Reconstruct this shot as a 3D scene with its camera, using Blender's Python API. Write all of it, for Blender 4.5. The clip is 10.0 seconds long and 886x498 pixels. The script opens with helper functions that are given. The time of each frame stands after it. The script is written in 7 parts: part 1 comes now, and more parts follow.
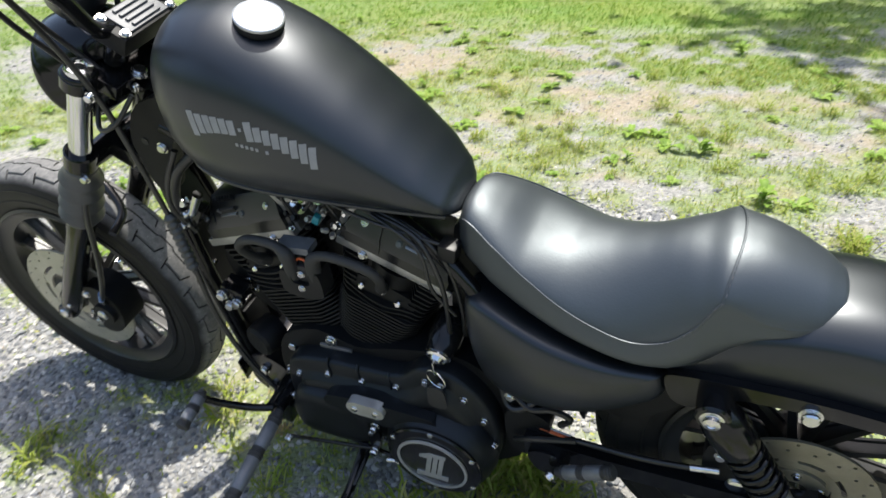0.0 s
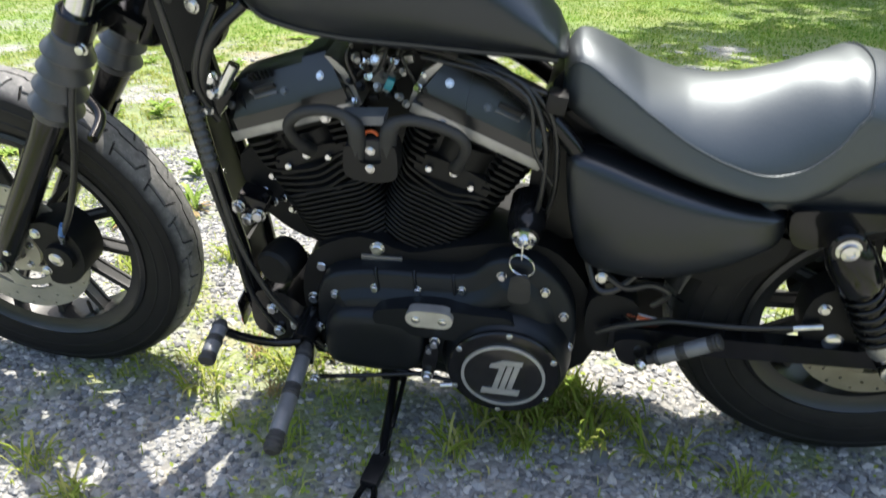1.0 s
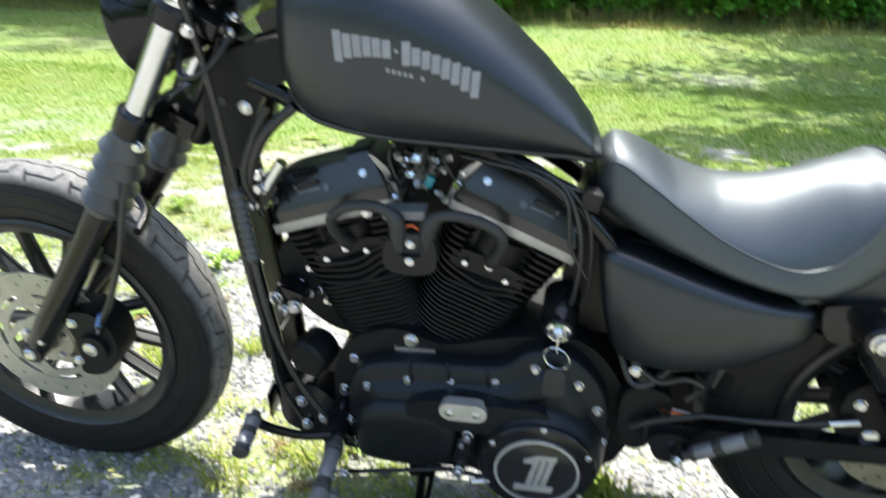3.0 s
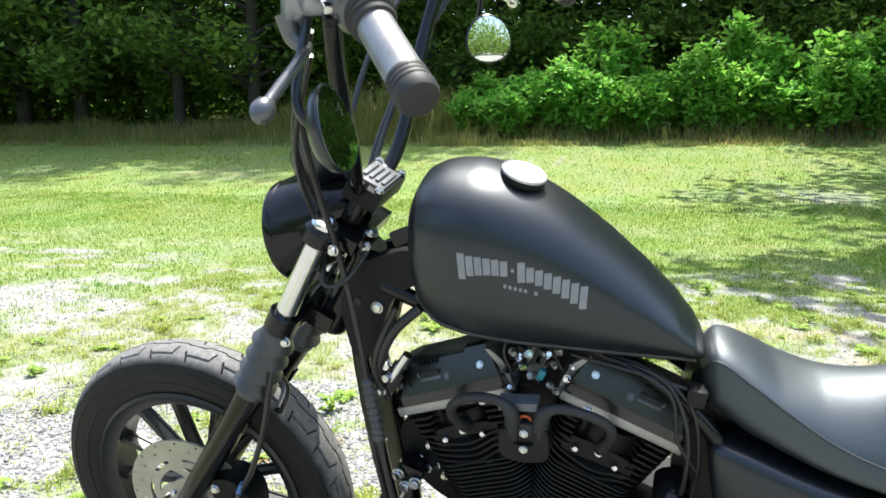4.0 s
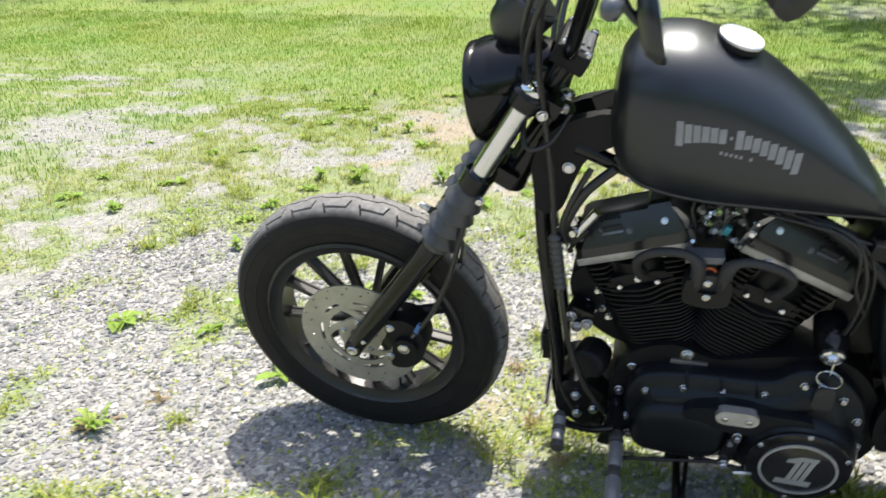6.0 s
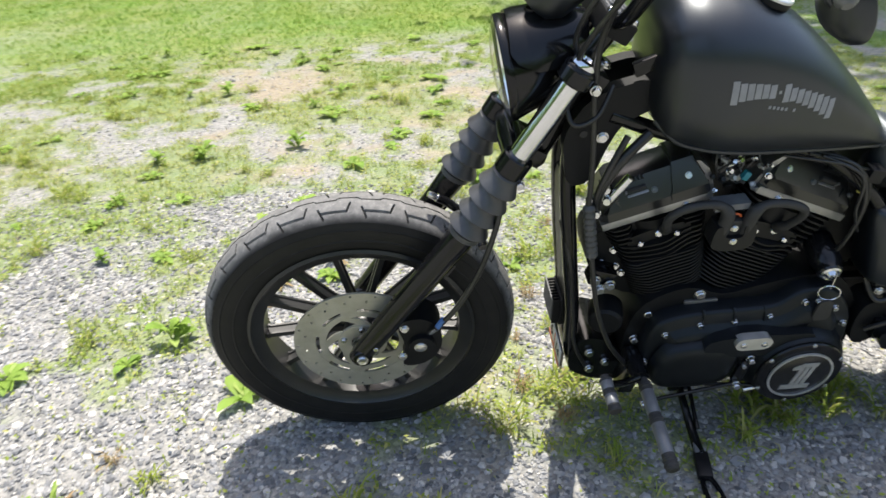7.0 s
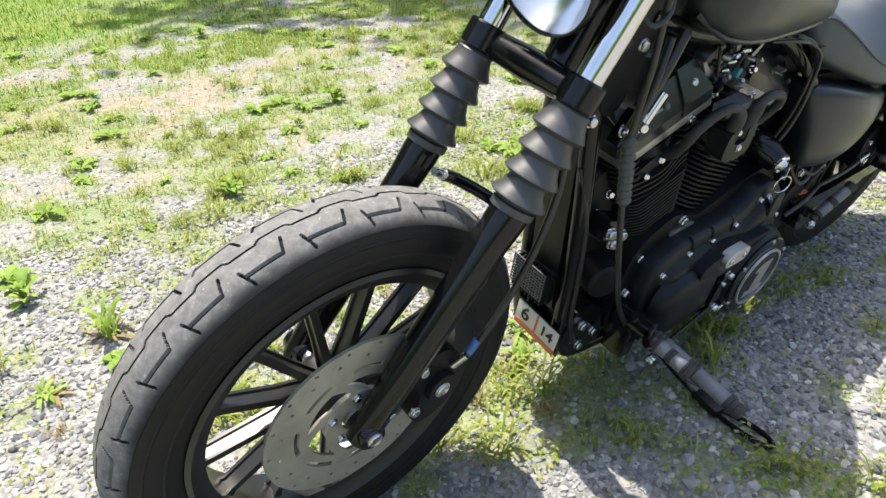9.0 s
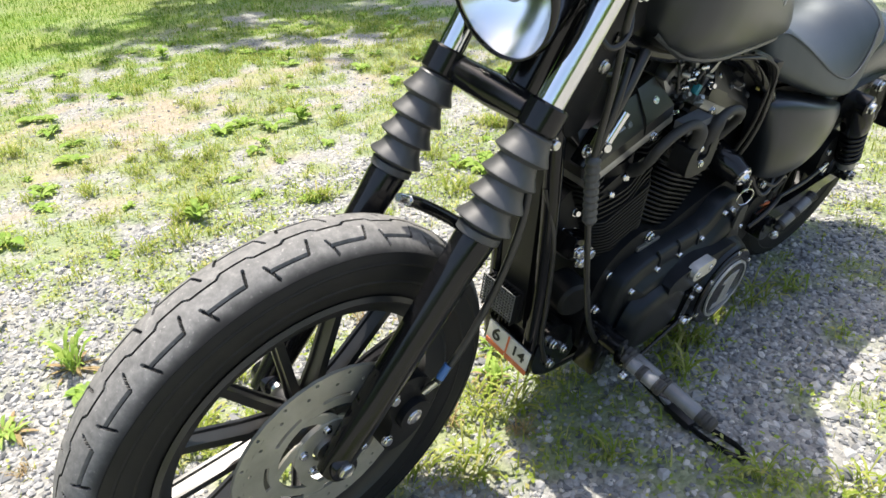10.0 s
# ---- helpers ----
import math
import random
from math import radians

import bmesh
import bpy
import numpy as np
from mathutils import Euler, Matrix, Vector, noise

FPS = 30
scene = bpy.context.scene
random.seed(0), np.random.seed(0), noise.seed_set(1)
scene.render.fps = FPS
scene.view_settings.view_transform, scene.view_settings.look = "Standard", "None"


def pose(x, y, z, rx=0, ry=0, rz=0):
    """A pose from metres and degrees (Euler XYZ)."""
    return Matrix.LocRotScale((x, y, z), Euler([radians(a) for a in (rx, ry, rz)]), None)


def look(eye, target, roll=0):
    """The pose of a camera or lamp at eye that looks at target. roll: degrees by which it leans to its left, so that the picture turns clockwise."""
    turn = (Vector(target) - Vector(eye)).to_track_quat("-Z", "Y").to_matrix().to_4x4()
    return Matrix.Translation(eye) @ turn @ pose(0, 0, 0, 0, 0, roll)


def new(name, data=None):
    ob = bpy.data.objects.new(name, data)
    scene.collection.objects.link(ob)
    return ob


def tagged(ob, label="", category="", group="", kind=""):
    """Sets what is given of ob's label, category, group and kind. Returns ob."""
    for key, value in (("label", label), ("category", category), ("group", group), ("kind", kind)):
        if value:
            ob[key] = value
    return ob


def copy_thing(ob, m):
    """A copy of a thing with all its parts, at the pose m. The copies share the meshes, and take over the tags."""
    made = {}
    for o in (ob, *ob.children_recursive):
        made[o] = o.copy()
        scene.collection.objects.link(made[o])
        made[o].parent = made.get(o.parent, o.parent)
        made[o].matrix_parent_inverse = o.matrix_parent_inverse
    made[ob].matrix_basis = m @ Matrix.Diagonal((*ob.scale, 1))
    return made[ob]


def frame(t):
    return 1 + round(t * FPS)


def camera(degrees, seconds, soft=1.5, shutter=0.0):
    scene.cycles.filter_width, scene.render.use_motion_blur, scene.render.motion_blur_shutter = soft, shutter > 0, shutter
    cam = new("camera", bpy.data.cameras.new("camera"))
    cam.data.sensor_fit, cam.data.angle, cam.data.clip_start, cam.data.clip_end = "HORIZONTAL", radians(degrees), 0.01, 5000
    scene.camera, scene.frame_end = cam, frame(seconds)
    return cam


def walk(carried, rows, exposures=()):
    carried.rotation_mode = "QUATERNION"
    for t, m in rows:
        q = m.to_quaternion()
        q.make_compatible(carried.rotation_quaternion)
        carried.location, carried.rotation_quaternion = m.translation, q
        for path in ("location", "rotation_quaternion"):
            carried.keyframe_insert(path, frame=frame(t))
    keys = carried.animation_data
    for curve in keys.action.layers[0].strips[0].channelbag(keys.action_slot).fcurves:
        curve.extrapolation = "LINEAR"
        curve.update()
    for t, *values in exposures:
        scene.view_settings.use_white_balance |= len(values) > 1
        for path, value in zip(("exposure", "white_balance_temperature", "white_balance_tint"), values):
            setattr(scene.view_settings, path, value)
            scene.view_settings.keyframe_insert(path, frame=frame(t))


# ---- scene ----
cam = camera(63.4, 10.0, soft=1.5, shutter=0.3)
PATH = [
    (0, (0.618, -0.97, 1.185), (-0.087, 0.632, 0.216), -2.0),
    (0.5, (0.394, -1.023, 1.067), (-0.046, 0.74, 0.232), -0.1),
    (1, (0.227, -1.096, 0.882), (-0.025, 0.701, 0.04), 1.6),
    (1.5, (0.205, -1.13, 0.774), (0.066, 0.683, -0.059), 2.2),
    (2, (0.218, -1.126, 0.802), (0.154, 0.702, -0.009), 3.2),
    (2.5, (0.216, -1.124, 0.828), (0.105, 0.741, 0.113), 2.0),
    (3, (0.177, -1.128, 0.883), (-0.1, 0.763, 0.292), 1.9),
    (3.2, (0.171, -1.154, 0.892), (-0.234, 0.758, 0.466), 2.5),
    (4.3, (0.157, -1.225, 1.063), (-0.41, 0.679, 0.828), 0.0),
    (4.5, (0.142, -1.235, 1.06), (-0.41, 0.678, 0.875), 0.7),
    (5, (0.094, -1.243, 1.038), (-0.483, 0.621, 0.598), 0.6),
    (5.5, (-0.002, -1.301, 1.022), (-0.508, 0.562, 0.498), 2.7),
    (6, (-0.157, -1.347, 1.123), (-0.665, 0.425, 0.347), -0.4),
    (6.2, (-0.241, -1.335, 1.145), (-0.724, 0.413, 0.302), -2.4),
    (7.3, (-0.745, -1.215, 1.216), (-0.458, 0.519, 0.262), -1.9),
    (7.5, (-0.804, -1.155, 1.229), (-0.452, 0.566, 0.272), -2.5),
    (8, (-0.936, -0.934, 1.18), (-0.401, 0.686, 0.136), -8.6),
    (8.5, (-1.071, -0.768, 1.096), (-0.016, 0.622, 0.119), -7.6),
    (9, (-1.109, -0.721, 1.009), (-0.064, 0.677, 0.031), -2.7),
    (9.5, (-1.105, -0.713, 1.004), (-0.028, 0.661, 0.027), -3.2),
    (10, (-1.093, -0.714, 1.02), (0.023, 0.647, 0.07), -3.2),
]
walk(cam, [(t, look(eye, target, roll)) for t, eye, target, roll in PATH], [(0, 1.12, 6500, 9), (1, 1.52, 6600, 9), (2, 1.68, 6550, 9), (3, 1.8, 6400, 8), (4.5, 1.4, 6450, 8), (5.5, 1.26, 6700, 9), (7.5, 1.13, 6600, 10), (8.5, 1.22, 6700, 10), (10, 1.36, 6750, 10)])

# ---------------------------------------------------------------- daylight
SUN_FROM = Vector((0.035, 0.275, 0.961)).normalized()
world = bpy.data.worlds.new("sky")
world.use_nodes = True
scene.world = world
wn = world.node_tree
sky = wn.nodes.new("ShaderNodeTexSky")
sky.sky_type = "NISHITA"
sky.sun_disc = False
sky.dust_density = 3.0
sky.sun_elevation = math.asin(SUN_FROM.z)
sky.sun_rotation = math.atan2(SUN_FROM.x, SUN_FROM.y)
wn.links.new(sky.outputs[0], wn.nodes["Background"].inputs[0])
wn.nodes["Background"].inputs[1].default_value = 0.15
sun_data = bpy.data.lights.new("sun", "SUN")
sun_data.energy = 3.5
sun_data.angle = radians(0.53)
sun_data.color = (1.0, 0.96, 0.88)
sun = new("sun", sun_data)
sun.matrix_world = look(SUN_FROM * 30, (0, 0, 0))

# ---------------------------------------------------------------- materials
def material(name, colour, rough=0.5, metal=0.0, coat=0.0, coat_rough=0.1, spec=0.5, ior=1.5):
    m = bpy.data.materials.new(name)
    m.use_nodes = True
    b = m.node_tree.nodes["Principled BSDF"]
    b.inputs["Base Color"].default_value = (*colour, 1)
    b.inputs["Roughness"].default_value = rough
    b.inputs["Metallic"].default_value = metal
    b.inputs["Coat Weight"].default_value = coat
    b.inputs["Coat Roughness"].default_value = coat_rough
    b.inputs["Specular IOR Level"].default_value = spec
    b.inputs["IOR"].default_value = ior
    return m


def node(m, kind, **sets):
    n = m.node_tree.nodes.new(kind)
    for key, value in sets.items():
        n.inputs[key.replace("_", " ")].default_value = value
    return n


def wire(m, a, ao, b, bi):
    m.node_tree.links.new(a.outputs[ao], b.inputs[bi])


def coords(m, which="Object"):
    t = m.node_tree.nodes.new("ShaderNodeTexCoord")
    return t, which


def noise_of(m, scale, detail=4.0, rough=0.6, which="Object"):
    t, w = coords(m, which)
    n = node(m, "ShaderNodeTexNoise", Scale=scale, Detail=detail, Roughness=rough)
    wire(m, t, w, n, "Vector")
    return n


def ramp(m, src, out, stops):
    r = m.node_tree.nodes.new("ShaderNodeValToRGB")
    e = r.color_ramp.elements
    while len(e) < len(stops):
        e.new(0.5)
    for el, (pos, col) in zip(e, stops):
        el.position = pos
        el.color = (*col, 1)
    wire(m, src, out, r, "Fac")
    return r


def bsdf(m):
    return m.node_tree.nodes["Principled BSDF"]


def add_bump(m, src, out, strength, distance):
    b = node(m, "ShaderNodeBump", Strength=strength, Distance=distance)
    wire(m, src, out, b, "Height")
    wire(m, b, "Normal", bsdf(m), "Normal")
    return b


def worn(name, c0, c1, scale, rough, spread, bump_scale=0, bump=0.0, dist=0.001, metal=0.0, coat=0.0, coat_rough=0.1, spec=0.5, ior=1.5):
    """A surface whose colour and gloss drift at a large scale, with a fine relief."""
    m = material(name, c0, rough, metal, coat, coat_rough, spec, ior)
    n = noise_of(m, scale, 5)
    r = ramp(m, n, "Fac", [(0.32, c0), (0.7, c1)])
    wire(m, r, "Color", bsdf(m), "Base Color")
    g = node(m, "ShaderNodeMapRange")
    g.inputs["To Min"].default_value, g.inputs["To Max"].default_value = rough - spread, rough + spread
    wire(m, n, "Fac", g, "Value")
    wire(m, g, "Result", bsdf(m), "Roughness")
    if bump_scale:
        f = noise_of(m, bump_scale, 3)
        add_bump(m, f, "Fac", bump, dist)
    return m


SATIN = worn("satin_black_paint", (0.003, 0.0038, 0.0052), (0.0042, 0.0052, 0.007), 6, 0.41, 0.02, 900, 0.03, 0.0003, coat=0.5, coat_rough=0.27, spec=0.46)
GLOSS = worn("gloss_black_paint", (0.004, 0.0042, 0.005), (0.008, 0.008, 0.0085), 9, 0.13, 0.04, 300, 0.03, 0.0004, spec=0.34)
CRINKLE = worn("crinkle_black_powder_coat", (0.004, 0.0044, 0.0054), (0.008, 0.0085, 0.0095), 14, 0.5, 0.06, 1400, 0.35, 0.0006, spec=0.22)
CASE = worn("black_engine_coating", (0.0045, 0.0052, 0.0066), (0.0075, 0.0085, 0.0105), 10, 0.42, 0.05, 700, 0.12, 0.0005, spec=0.3)
FIN = worn("black_fin_coating", (0.004, 0.0042, 0.0048), (0.009, 0.009, 0.0092), 18, 0.46, 0.06, 500, 0.2, 0.0005, spec=0.28)
CHROME = worn("chrome", (0.62, 0.63, 0.64), (0.72, 0.72, 0.73), 12, 0.1, 0.04, metal=1.0)
BOLT = worn("bright_bolt_steel", (0.55, 0.55, 0.55), (0.72, 0.72, 0.72), 60, 0.22, 0.07, metal=1.0)
ROCKER = worn("satin_black_rocker_coating", (0.005, 0.0056, 0.0066), (0.008, 0.0088, 0.0105), 10, 0.3, 0.05, 500, 0.08, 0.0005, spec=0.7)
ALU = worn("cast_aluminium_grey", (0.3, 0.3, 0.3), (0.4, 0.4, 0.4), 30, 0.45, 0.06, 900, 0.1, 0.0004, metal=0.9)
BRIGHT_ALU = worn("brushed_aluminium", (0.6, 0.6, 0.59), (0.7, 0.7, 0.69), 40, 0.5, 0.06, metal=1.0)
PLASTIC = worn("black_plastic", (0.005, 0.0052, 0.006), (0.009, 0.009, 0.0095), 16, 0.42, 0.07, 500, 0.1, 0.0004, spec=0.3)
RUBBER = worn("black_rubber", (0.016, 0.016, 0.016), (0.03, 0.029, 0.028), 20, 0.62, 0.08, 400, 0.15, 0.0005)
BELLOWS = worn("dark_grey_rubber_boot", (0.036, 0.037, 0.039), (0.055, 0.056, 0.058), 24, 0.42, 0.05, 500, 0.12, 0.0005, spec=0.6)
PEG = worn("grey_peg_rubber", (0.12, 0.125, 0.135), (0.17, 0.175, 0.185), 40, 0.4, 0.05, 500, 0.15, 0.0004, metal=0.3)
GRIPM = worn("grey_grip_rubber", (0.24, 0.24, 0.24), (0.33, 0.33, 0.325), 40, 0.42, 0.05, 500, 0.15, 0.0004, metal=0.6)
DISC = worn("brake_disc_steel", (0.36, 0.345, 0.29), (0.47, 0.45, 0.39), 25, 0.42, 0.07, metal=0.55)
# the disc steel again for the rear, with its shade put into a darker colour
SHADED_DISC = worn("shaded_rear_disc_steel", (0.26, 0.236, 0.17), (0.34, 0.31, 0.235), 25, 0.45, 0.07, metal=0.6)
WHEEL = worn("satin_black_wheel_paint", (0.012, 0.0122, 0.013), (0.02, 0.02, 0.021), 12, 0.36, 0.05, 400, 0.05, 0.0004, spec=0.5)
WIRE_M = worn("black_cable_sheath", (0.01, 0.01, 0.01), (0.02, 0.02, 0.02), 30, 0.35, 0.07)
THREAD = material("grey_thread", (0.12, 0.12, 0.13), 0.8)
CLAMP_GREY = worn("grey_painted_casting", (0.1, 0.103, 0.108), (0.14, 0.143, 0.15), 40, 0.55, 0.05, 700, 0.1, 0.0004, metal=0.3)
HOUSING = worn("satin_black_casting", (0.09, 0.094, 0.1), (0.12, 0.125, 0.132), 30, 0.34, 0.05, 600, 0.08, 0.0004, metal=0.5, spec=0.9)
# the light blue-grey base colour carries the sky's reflection on the left perch
PERCH = worn("sky_lit_grey_casting", (0.27, 0.285, 0.31), (0.34, 0.355, 0.38), 30, 0.34, 0.05, 600, 0.08, 0.0004, metal=0.75)
DECAL = worn("grey_tank_print", (0.2, 0.205, 0.215), (0.25, 0.255, 0.265), 60, 0.5, 0.05)
SILVER = worn("silver_badge", (0.5, 0.5, 0.49), (0.62, 0.62, 0.6), 50, 0.35, 0.05, metal=0.7)
BADGE_BLACK = worn("gloss_black_badge", (0.008, 0.008, 0.008), (0.012, 0.012, 0.012), 10, 0.18, 0.03)
ORANGE = material("orange_rubber_seal", (0.6, 0.12, 0.03), 0.5)
TEAL = material("teal_connector", (0.02, 0.2, 0.25), 0.4)
YELLOW = material("yellow_wire_tag", (0.6, 0.5, 0.12), 0.5)
WHITE_CARD = worn("white_sticker", (0.66, 0.64, 0.58), (0.74, 0.72, 0.66), 30, 0.5, 0.05)
RED_CARD = worn("orange_red_sticker_band", (0.62, 0.13, 0.05), (0.7, 0.2, 0.08), 30, 0.5, 0.05)
INK = material("black_ink", (0.012, 0.012, 0.012), 0.6)
GREEN_INK = material("bright_green_print", (0.2, 0.6, 0.05), 0.5)
BLUE_TAPE = material("blue_tape", (0.05, 0.14, 0.35), 0.5)
REFLECTOR = material("headlamp_reflector", (0.88, 0.88, 0.88), 0.2, 1.0)
MIRROR = material("mirror_glass", (0.85, 0.86, 0.87), 0.01, 1.0)

LEATHER = worn("black_seat_vinyl", (0.008, 0.0098, 0.0125), (0.012, 0.0145, 0.018), 5, 0.5, 0.035, spec=0.9, ior=1.6)
v = noise_of(LEATHER, 260, 2)
w2 = noise_of(LEATHER, 14, 3)
mixb = node(LEATHER, "ShaderNodeMath", )
mixb.operation = "MULTIPLY_ADD"
mixb.inputs[1].default_value = 3.0
wire(LEATHER, w2, "Fac", mixb, 0)
wire(LEATHER, v, "Fac", mixb, 2)
add_bump(LEATHER, mixb, 0, 0.12, 0.0012)

for m, tintc in ((SATIN, (0.8, 0.9, 1.0)), (CASE, (0.82, 0.92, 1.0)), (LEATHER, (0.84, 0.94, 1.0))):
    bsdf(m).inputs["Specular Tint"].default_value = (*tintc, 1)

GLASS = material("clear_lens_glass", (1, 1, 1), 0.03)
clear = node(GLASS, "ShaderNodeBsdfTransparent")
shine = node(GLASS, "ShaderNodeBsdfGlossy", Roughness=0.02)
lw = node(GLASS, "ShaderNodeLayerWeight", Blend=0.5)
fres = node(GLASS, "ShaderNodeMath")
fres.operation = "POWER"
fres.inputs[1].default_value = 4.0
wire(GLASS, lw, "Facing", fres, 0)
gmix = node(GLASS, "ShaderNodeMixShader")
wire(GLASS, fres, 0, gmix, 0)
wire(GLASS, clear, 0, gmix, 1)
wire(GLASS, shine, 0, gmix, 2)
wire(GLASS, gmix, 0, GLASS.node_tree.nodes["Material Output"], "Surface")

# tyre: a dusty crown that fades into clean dark rubber towards the shoulders
TYRE = worn("black_tyre_rubber", (0.009, 0.009, 0.0098), (0.016, 0.0155, 0.015), 25, 0.55, 0.07, 350, 0.2, 0.0006, spec=0.22)
TREAD = material("dusty_tyre_tread", (0.09, 0.087, 0.083), 0.8, spec=0.3)
n1 = noise_of(TREAD, 70, 6, 0.7)
n2 = noise_of(TREAD, 11, 3)
n3 = noise_of(TREAD, 190, 2, 0.5)
rt = ramp(TREAD, n1, "Fac", [(0.35, (0.115, 0.114, 0.112)), (0.55, (0.165, 0.162, 0.158)), (0.72, (0.24, 0.235, 0.226))])
specks = ramp(TREAD, n3, "Fac", [(0.66, (0, 0, 0)), (0.74, (0.22, 0.21, 0.2))])
lit = node(TREAD, "ShaderNodeMix")
lit.data_type = "RGBA"
lit.blend_type = "ADD"
lit.inputs[0].default_value = 0.6
wire(TREAD, rt, "Color", lit, 6)
wire(TREAD, specks, "Color", lit, 7)
tct, _ = coords(TREAD)
sy = node(TREAD, "ShaderNodeSeparateXYZ")
wire(TREAD, tct, "Object", sy, "Vector")
ay = node(TREAD, "ShaderNodeMath")
ay.operation = "ABSOLUTE"
wire(TREAD, sy, "Y", ay, 0)
wob = node(TREAD, "ShaderNodeMath")
wob.operation = "MULTIPLY_ADD"
wob.inputs[1].default_value = 0.02
wire(TREAD, n2, "Fac", wob, 0)
wire(TREAD, ay, 0, wob, 2)
fade = node(TREAD, "ShaderNodeMapRange")
fade.interpolation_type = "SMOOTHSTEP"
for key, value in (("From Min", 0.042), ("From Max", 0.06), ("To Min", 0.0), ("To Max", 1.0)):
    fade.inputs[key].default_value = value
wire(TREAD, wob, 0, fade, "Value")
clean = node(TREAD, "ShaderNodeMix")
clean.data_type = "RGBA"
clean.inputs[7].default_value = (0.013, 0.013, 0.0135, 1)
wire(TREAD, fade, "Result", clean, 0)
wire(TREAD, lit, 2, clean, 6)
wire(TREAD, clean, 2, bsdf(TREAD), "Base Color")
add_bump(TREAD, n1, "Fac", 0.3, 0.001)
# the grooves are cut in depth and also darkened by colour
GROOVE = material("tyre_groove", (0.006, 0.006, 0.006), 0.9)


def leaf_material(name, c0, c1, c2, rough=0.45, trans=0.35):
    m = material(name, c0, rough + 0.15, spec=0.2)
    g = m.node_tree.nodes.new("ShaderNodeNewGeometry")
    r = ramp(m, g, "Random Per Island", [(0.0, c0), (0.55, c1), (1.0, c2)])
    n = noise_of(m, 1.3, 3)
    hs = node(m, "ShaderNodeHueSaturation")
    vv = node(m, "ShaderNodeMapRange")
    vv.inputs["To Min"].default_value, vv.inputs["To Max"].default_value = 0.65, 1.3
    wire(m, n, "Fac", vv, "Value")
    wire(m, vv, "Result", hs, "Value")
    wire(m, r, "Color", hs, "Color")
    nh = noise_of(m, 0.55, 4, 0.65)
    hh = node(m, "ShaderNodeMapRange")
    hh.inputs["From Min"].default_value, hh.inputs["From Max"].default_value = 0.3, 0.7
    hh.inputs["To Min"].default_value, hh.inputs["To Max"].default_value = 0.478, 0.516
    wire(m, nh, "Fac", hh, "Value")
    wire(m, hh, "Result", hs, "Hue")
    wire(m, hs, "Color", bsdf(m), "Base Color")
    tr = node(m, "ShaderNodeBsdfTranslucent")
    wire(m, hs, "Color", tr, "Color")
    mix = node(m, "ShaderNodeMixShader", Fac=trans)
    out = m.node_tree.nodes["Material Output"]
    wire(m, bsdf(m), 0, mix, 1)
    wire(m, tr, 0, mix, 2)
    wire(m, mix, 0, out, "Surface")
    return m


GRASS_NEAR = leaf_material("yard_grass", (0.19, 0.27, 0.035), (0.29, 0.36, 0.065), (0.46, 0.43, 0.16), 0.5, 0.42)
GRASS_LAWN = leaf_material("lawn_grass", (0.1, 0.21, 0.018), (0.155, 0.275, 0.03), (0.24, 0.31, 0.055), 0.5)
GRASS_DRY = leaf_material("dry_grass", (0.3, 0.23, 0.11), (0.38, 0.28, 0.15), (0.22, 0.22, 0.07), 0.6)
GRASS_TALL = leaf_material("tall_meadow_grass", (0.17, 0.22, 0.05), (0.3, 0.32, 0.1), (0.5, 0.38, 0.18), 0.6, 0.45)
WEED = leaf_material("broad_weed_leaf", (0.19, 0.32, 0.055), (0.27, 0.41, 0.08), (0.38, 0.49, 0.14), 0.4, 0.42)
SHRUB_LEAF = leaf_material("bright_shrub_leaf", (0.13, 0.37, 0.045), (0.2, 0.48, 0.07), (0.32, 0.6, 0.12), 0.4, 0.55)
TREE_LEAF = leaf_material("tree_leaf", (0.09, 0.165, 0.026), (0.14, 0.245, 0.042), (0.22, 0.34, 0.065), 0.5, 0.55)
BARK = worn("tree_bark", (0.04, 0.034, 0.027), (0.075, 0.064, 0.052), 12, 0.9, 0.05, 40, 0.8, 0.02)

STONE = material("grey_gravel_stone", (0.3, 0.31, 0.32), 0.75)
gs = STONE.node_tree.nodes.new("ShaderNodeNewGeometry")
rs = ramp(STONE, gs, "Random Per Island", [(0.0, (0.085, 0.088, 0.093)), (0.3, (0.185, 0.188, 0.193)), (0.75, (0.31, 0.308, 0.304)), (1.0, (0.5, 0.475, 0.43))])
wire(STONE, rs, "Color", bsdf(STONE), "Base Color")
ns = noise_of(STONE, 250, 3)
add_bump(STONE, ns, "Fac", 0.4, 0.002)


# ground: gravel, bare soil and thatch laid by two masks that the mesh carries
GROUND = material("gravel_and_grass_ground", (0.3, 0.3, 0.3), 0.9)
at = GROUND.node_tree.nodes.new("ShaderNodeAttribute")
at.attribute_name = "cover"
sep = node(GROUND, "ShaderNodeSeparateColor")
wire(GROUND, at, "Color", sep, "Color")
tc, _ = coords(GROUND)
vor = node(GROUND, "ShaderNodeTexVoronoi", Scale=85.0)
wire(GROUND, tc, "Object", vor, "Vector")
grav = ramp(GROUND, vor, "Color", [(0.0, (0.125, 0.126, 0.124)), (0.45, (0.225, 0.222, 0.212)), (0.85, (0.31, 0.302, 0.28)), (1.0, (0.39, 0.365, 0.32))])
dn = noise_of(GROUND, 35, 6, 0.7)
dirt = ramp(GROUND, dn, "Fac", [(0.3, (0.18, 0.145, 0.095)), (0.5, (0.275, 0.225, 0.155)), (0.7, (0.38, 0.33, 0.25))])
gn = noise_of(GROUND, 14, 8, 0.75)
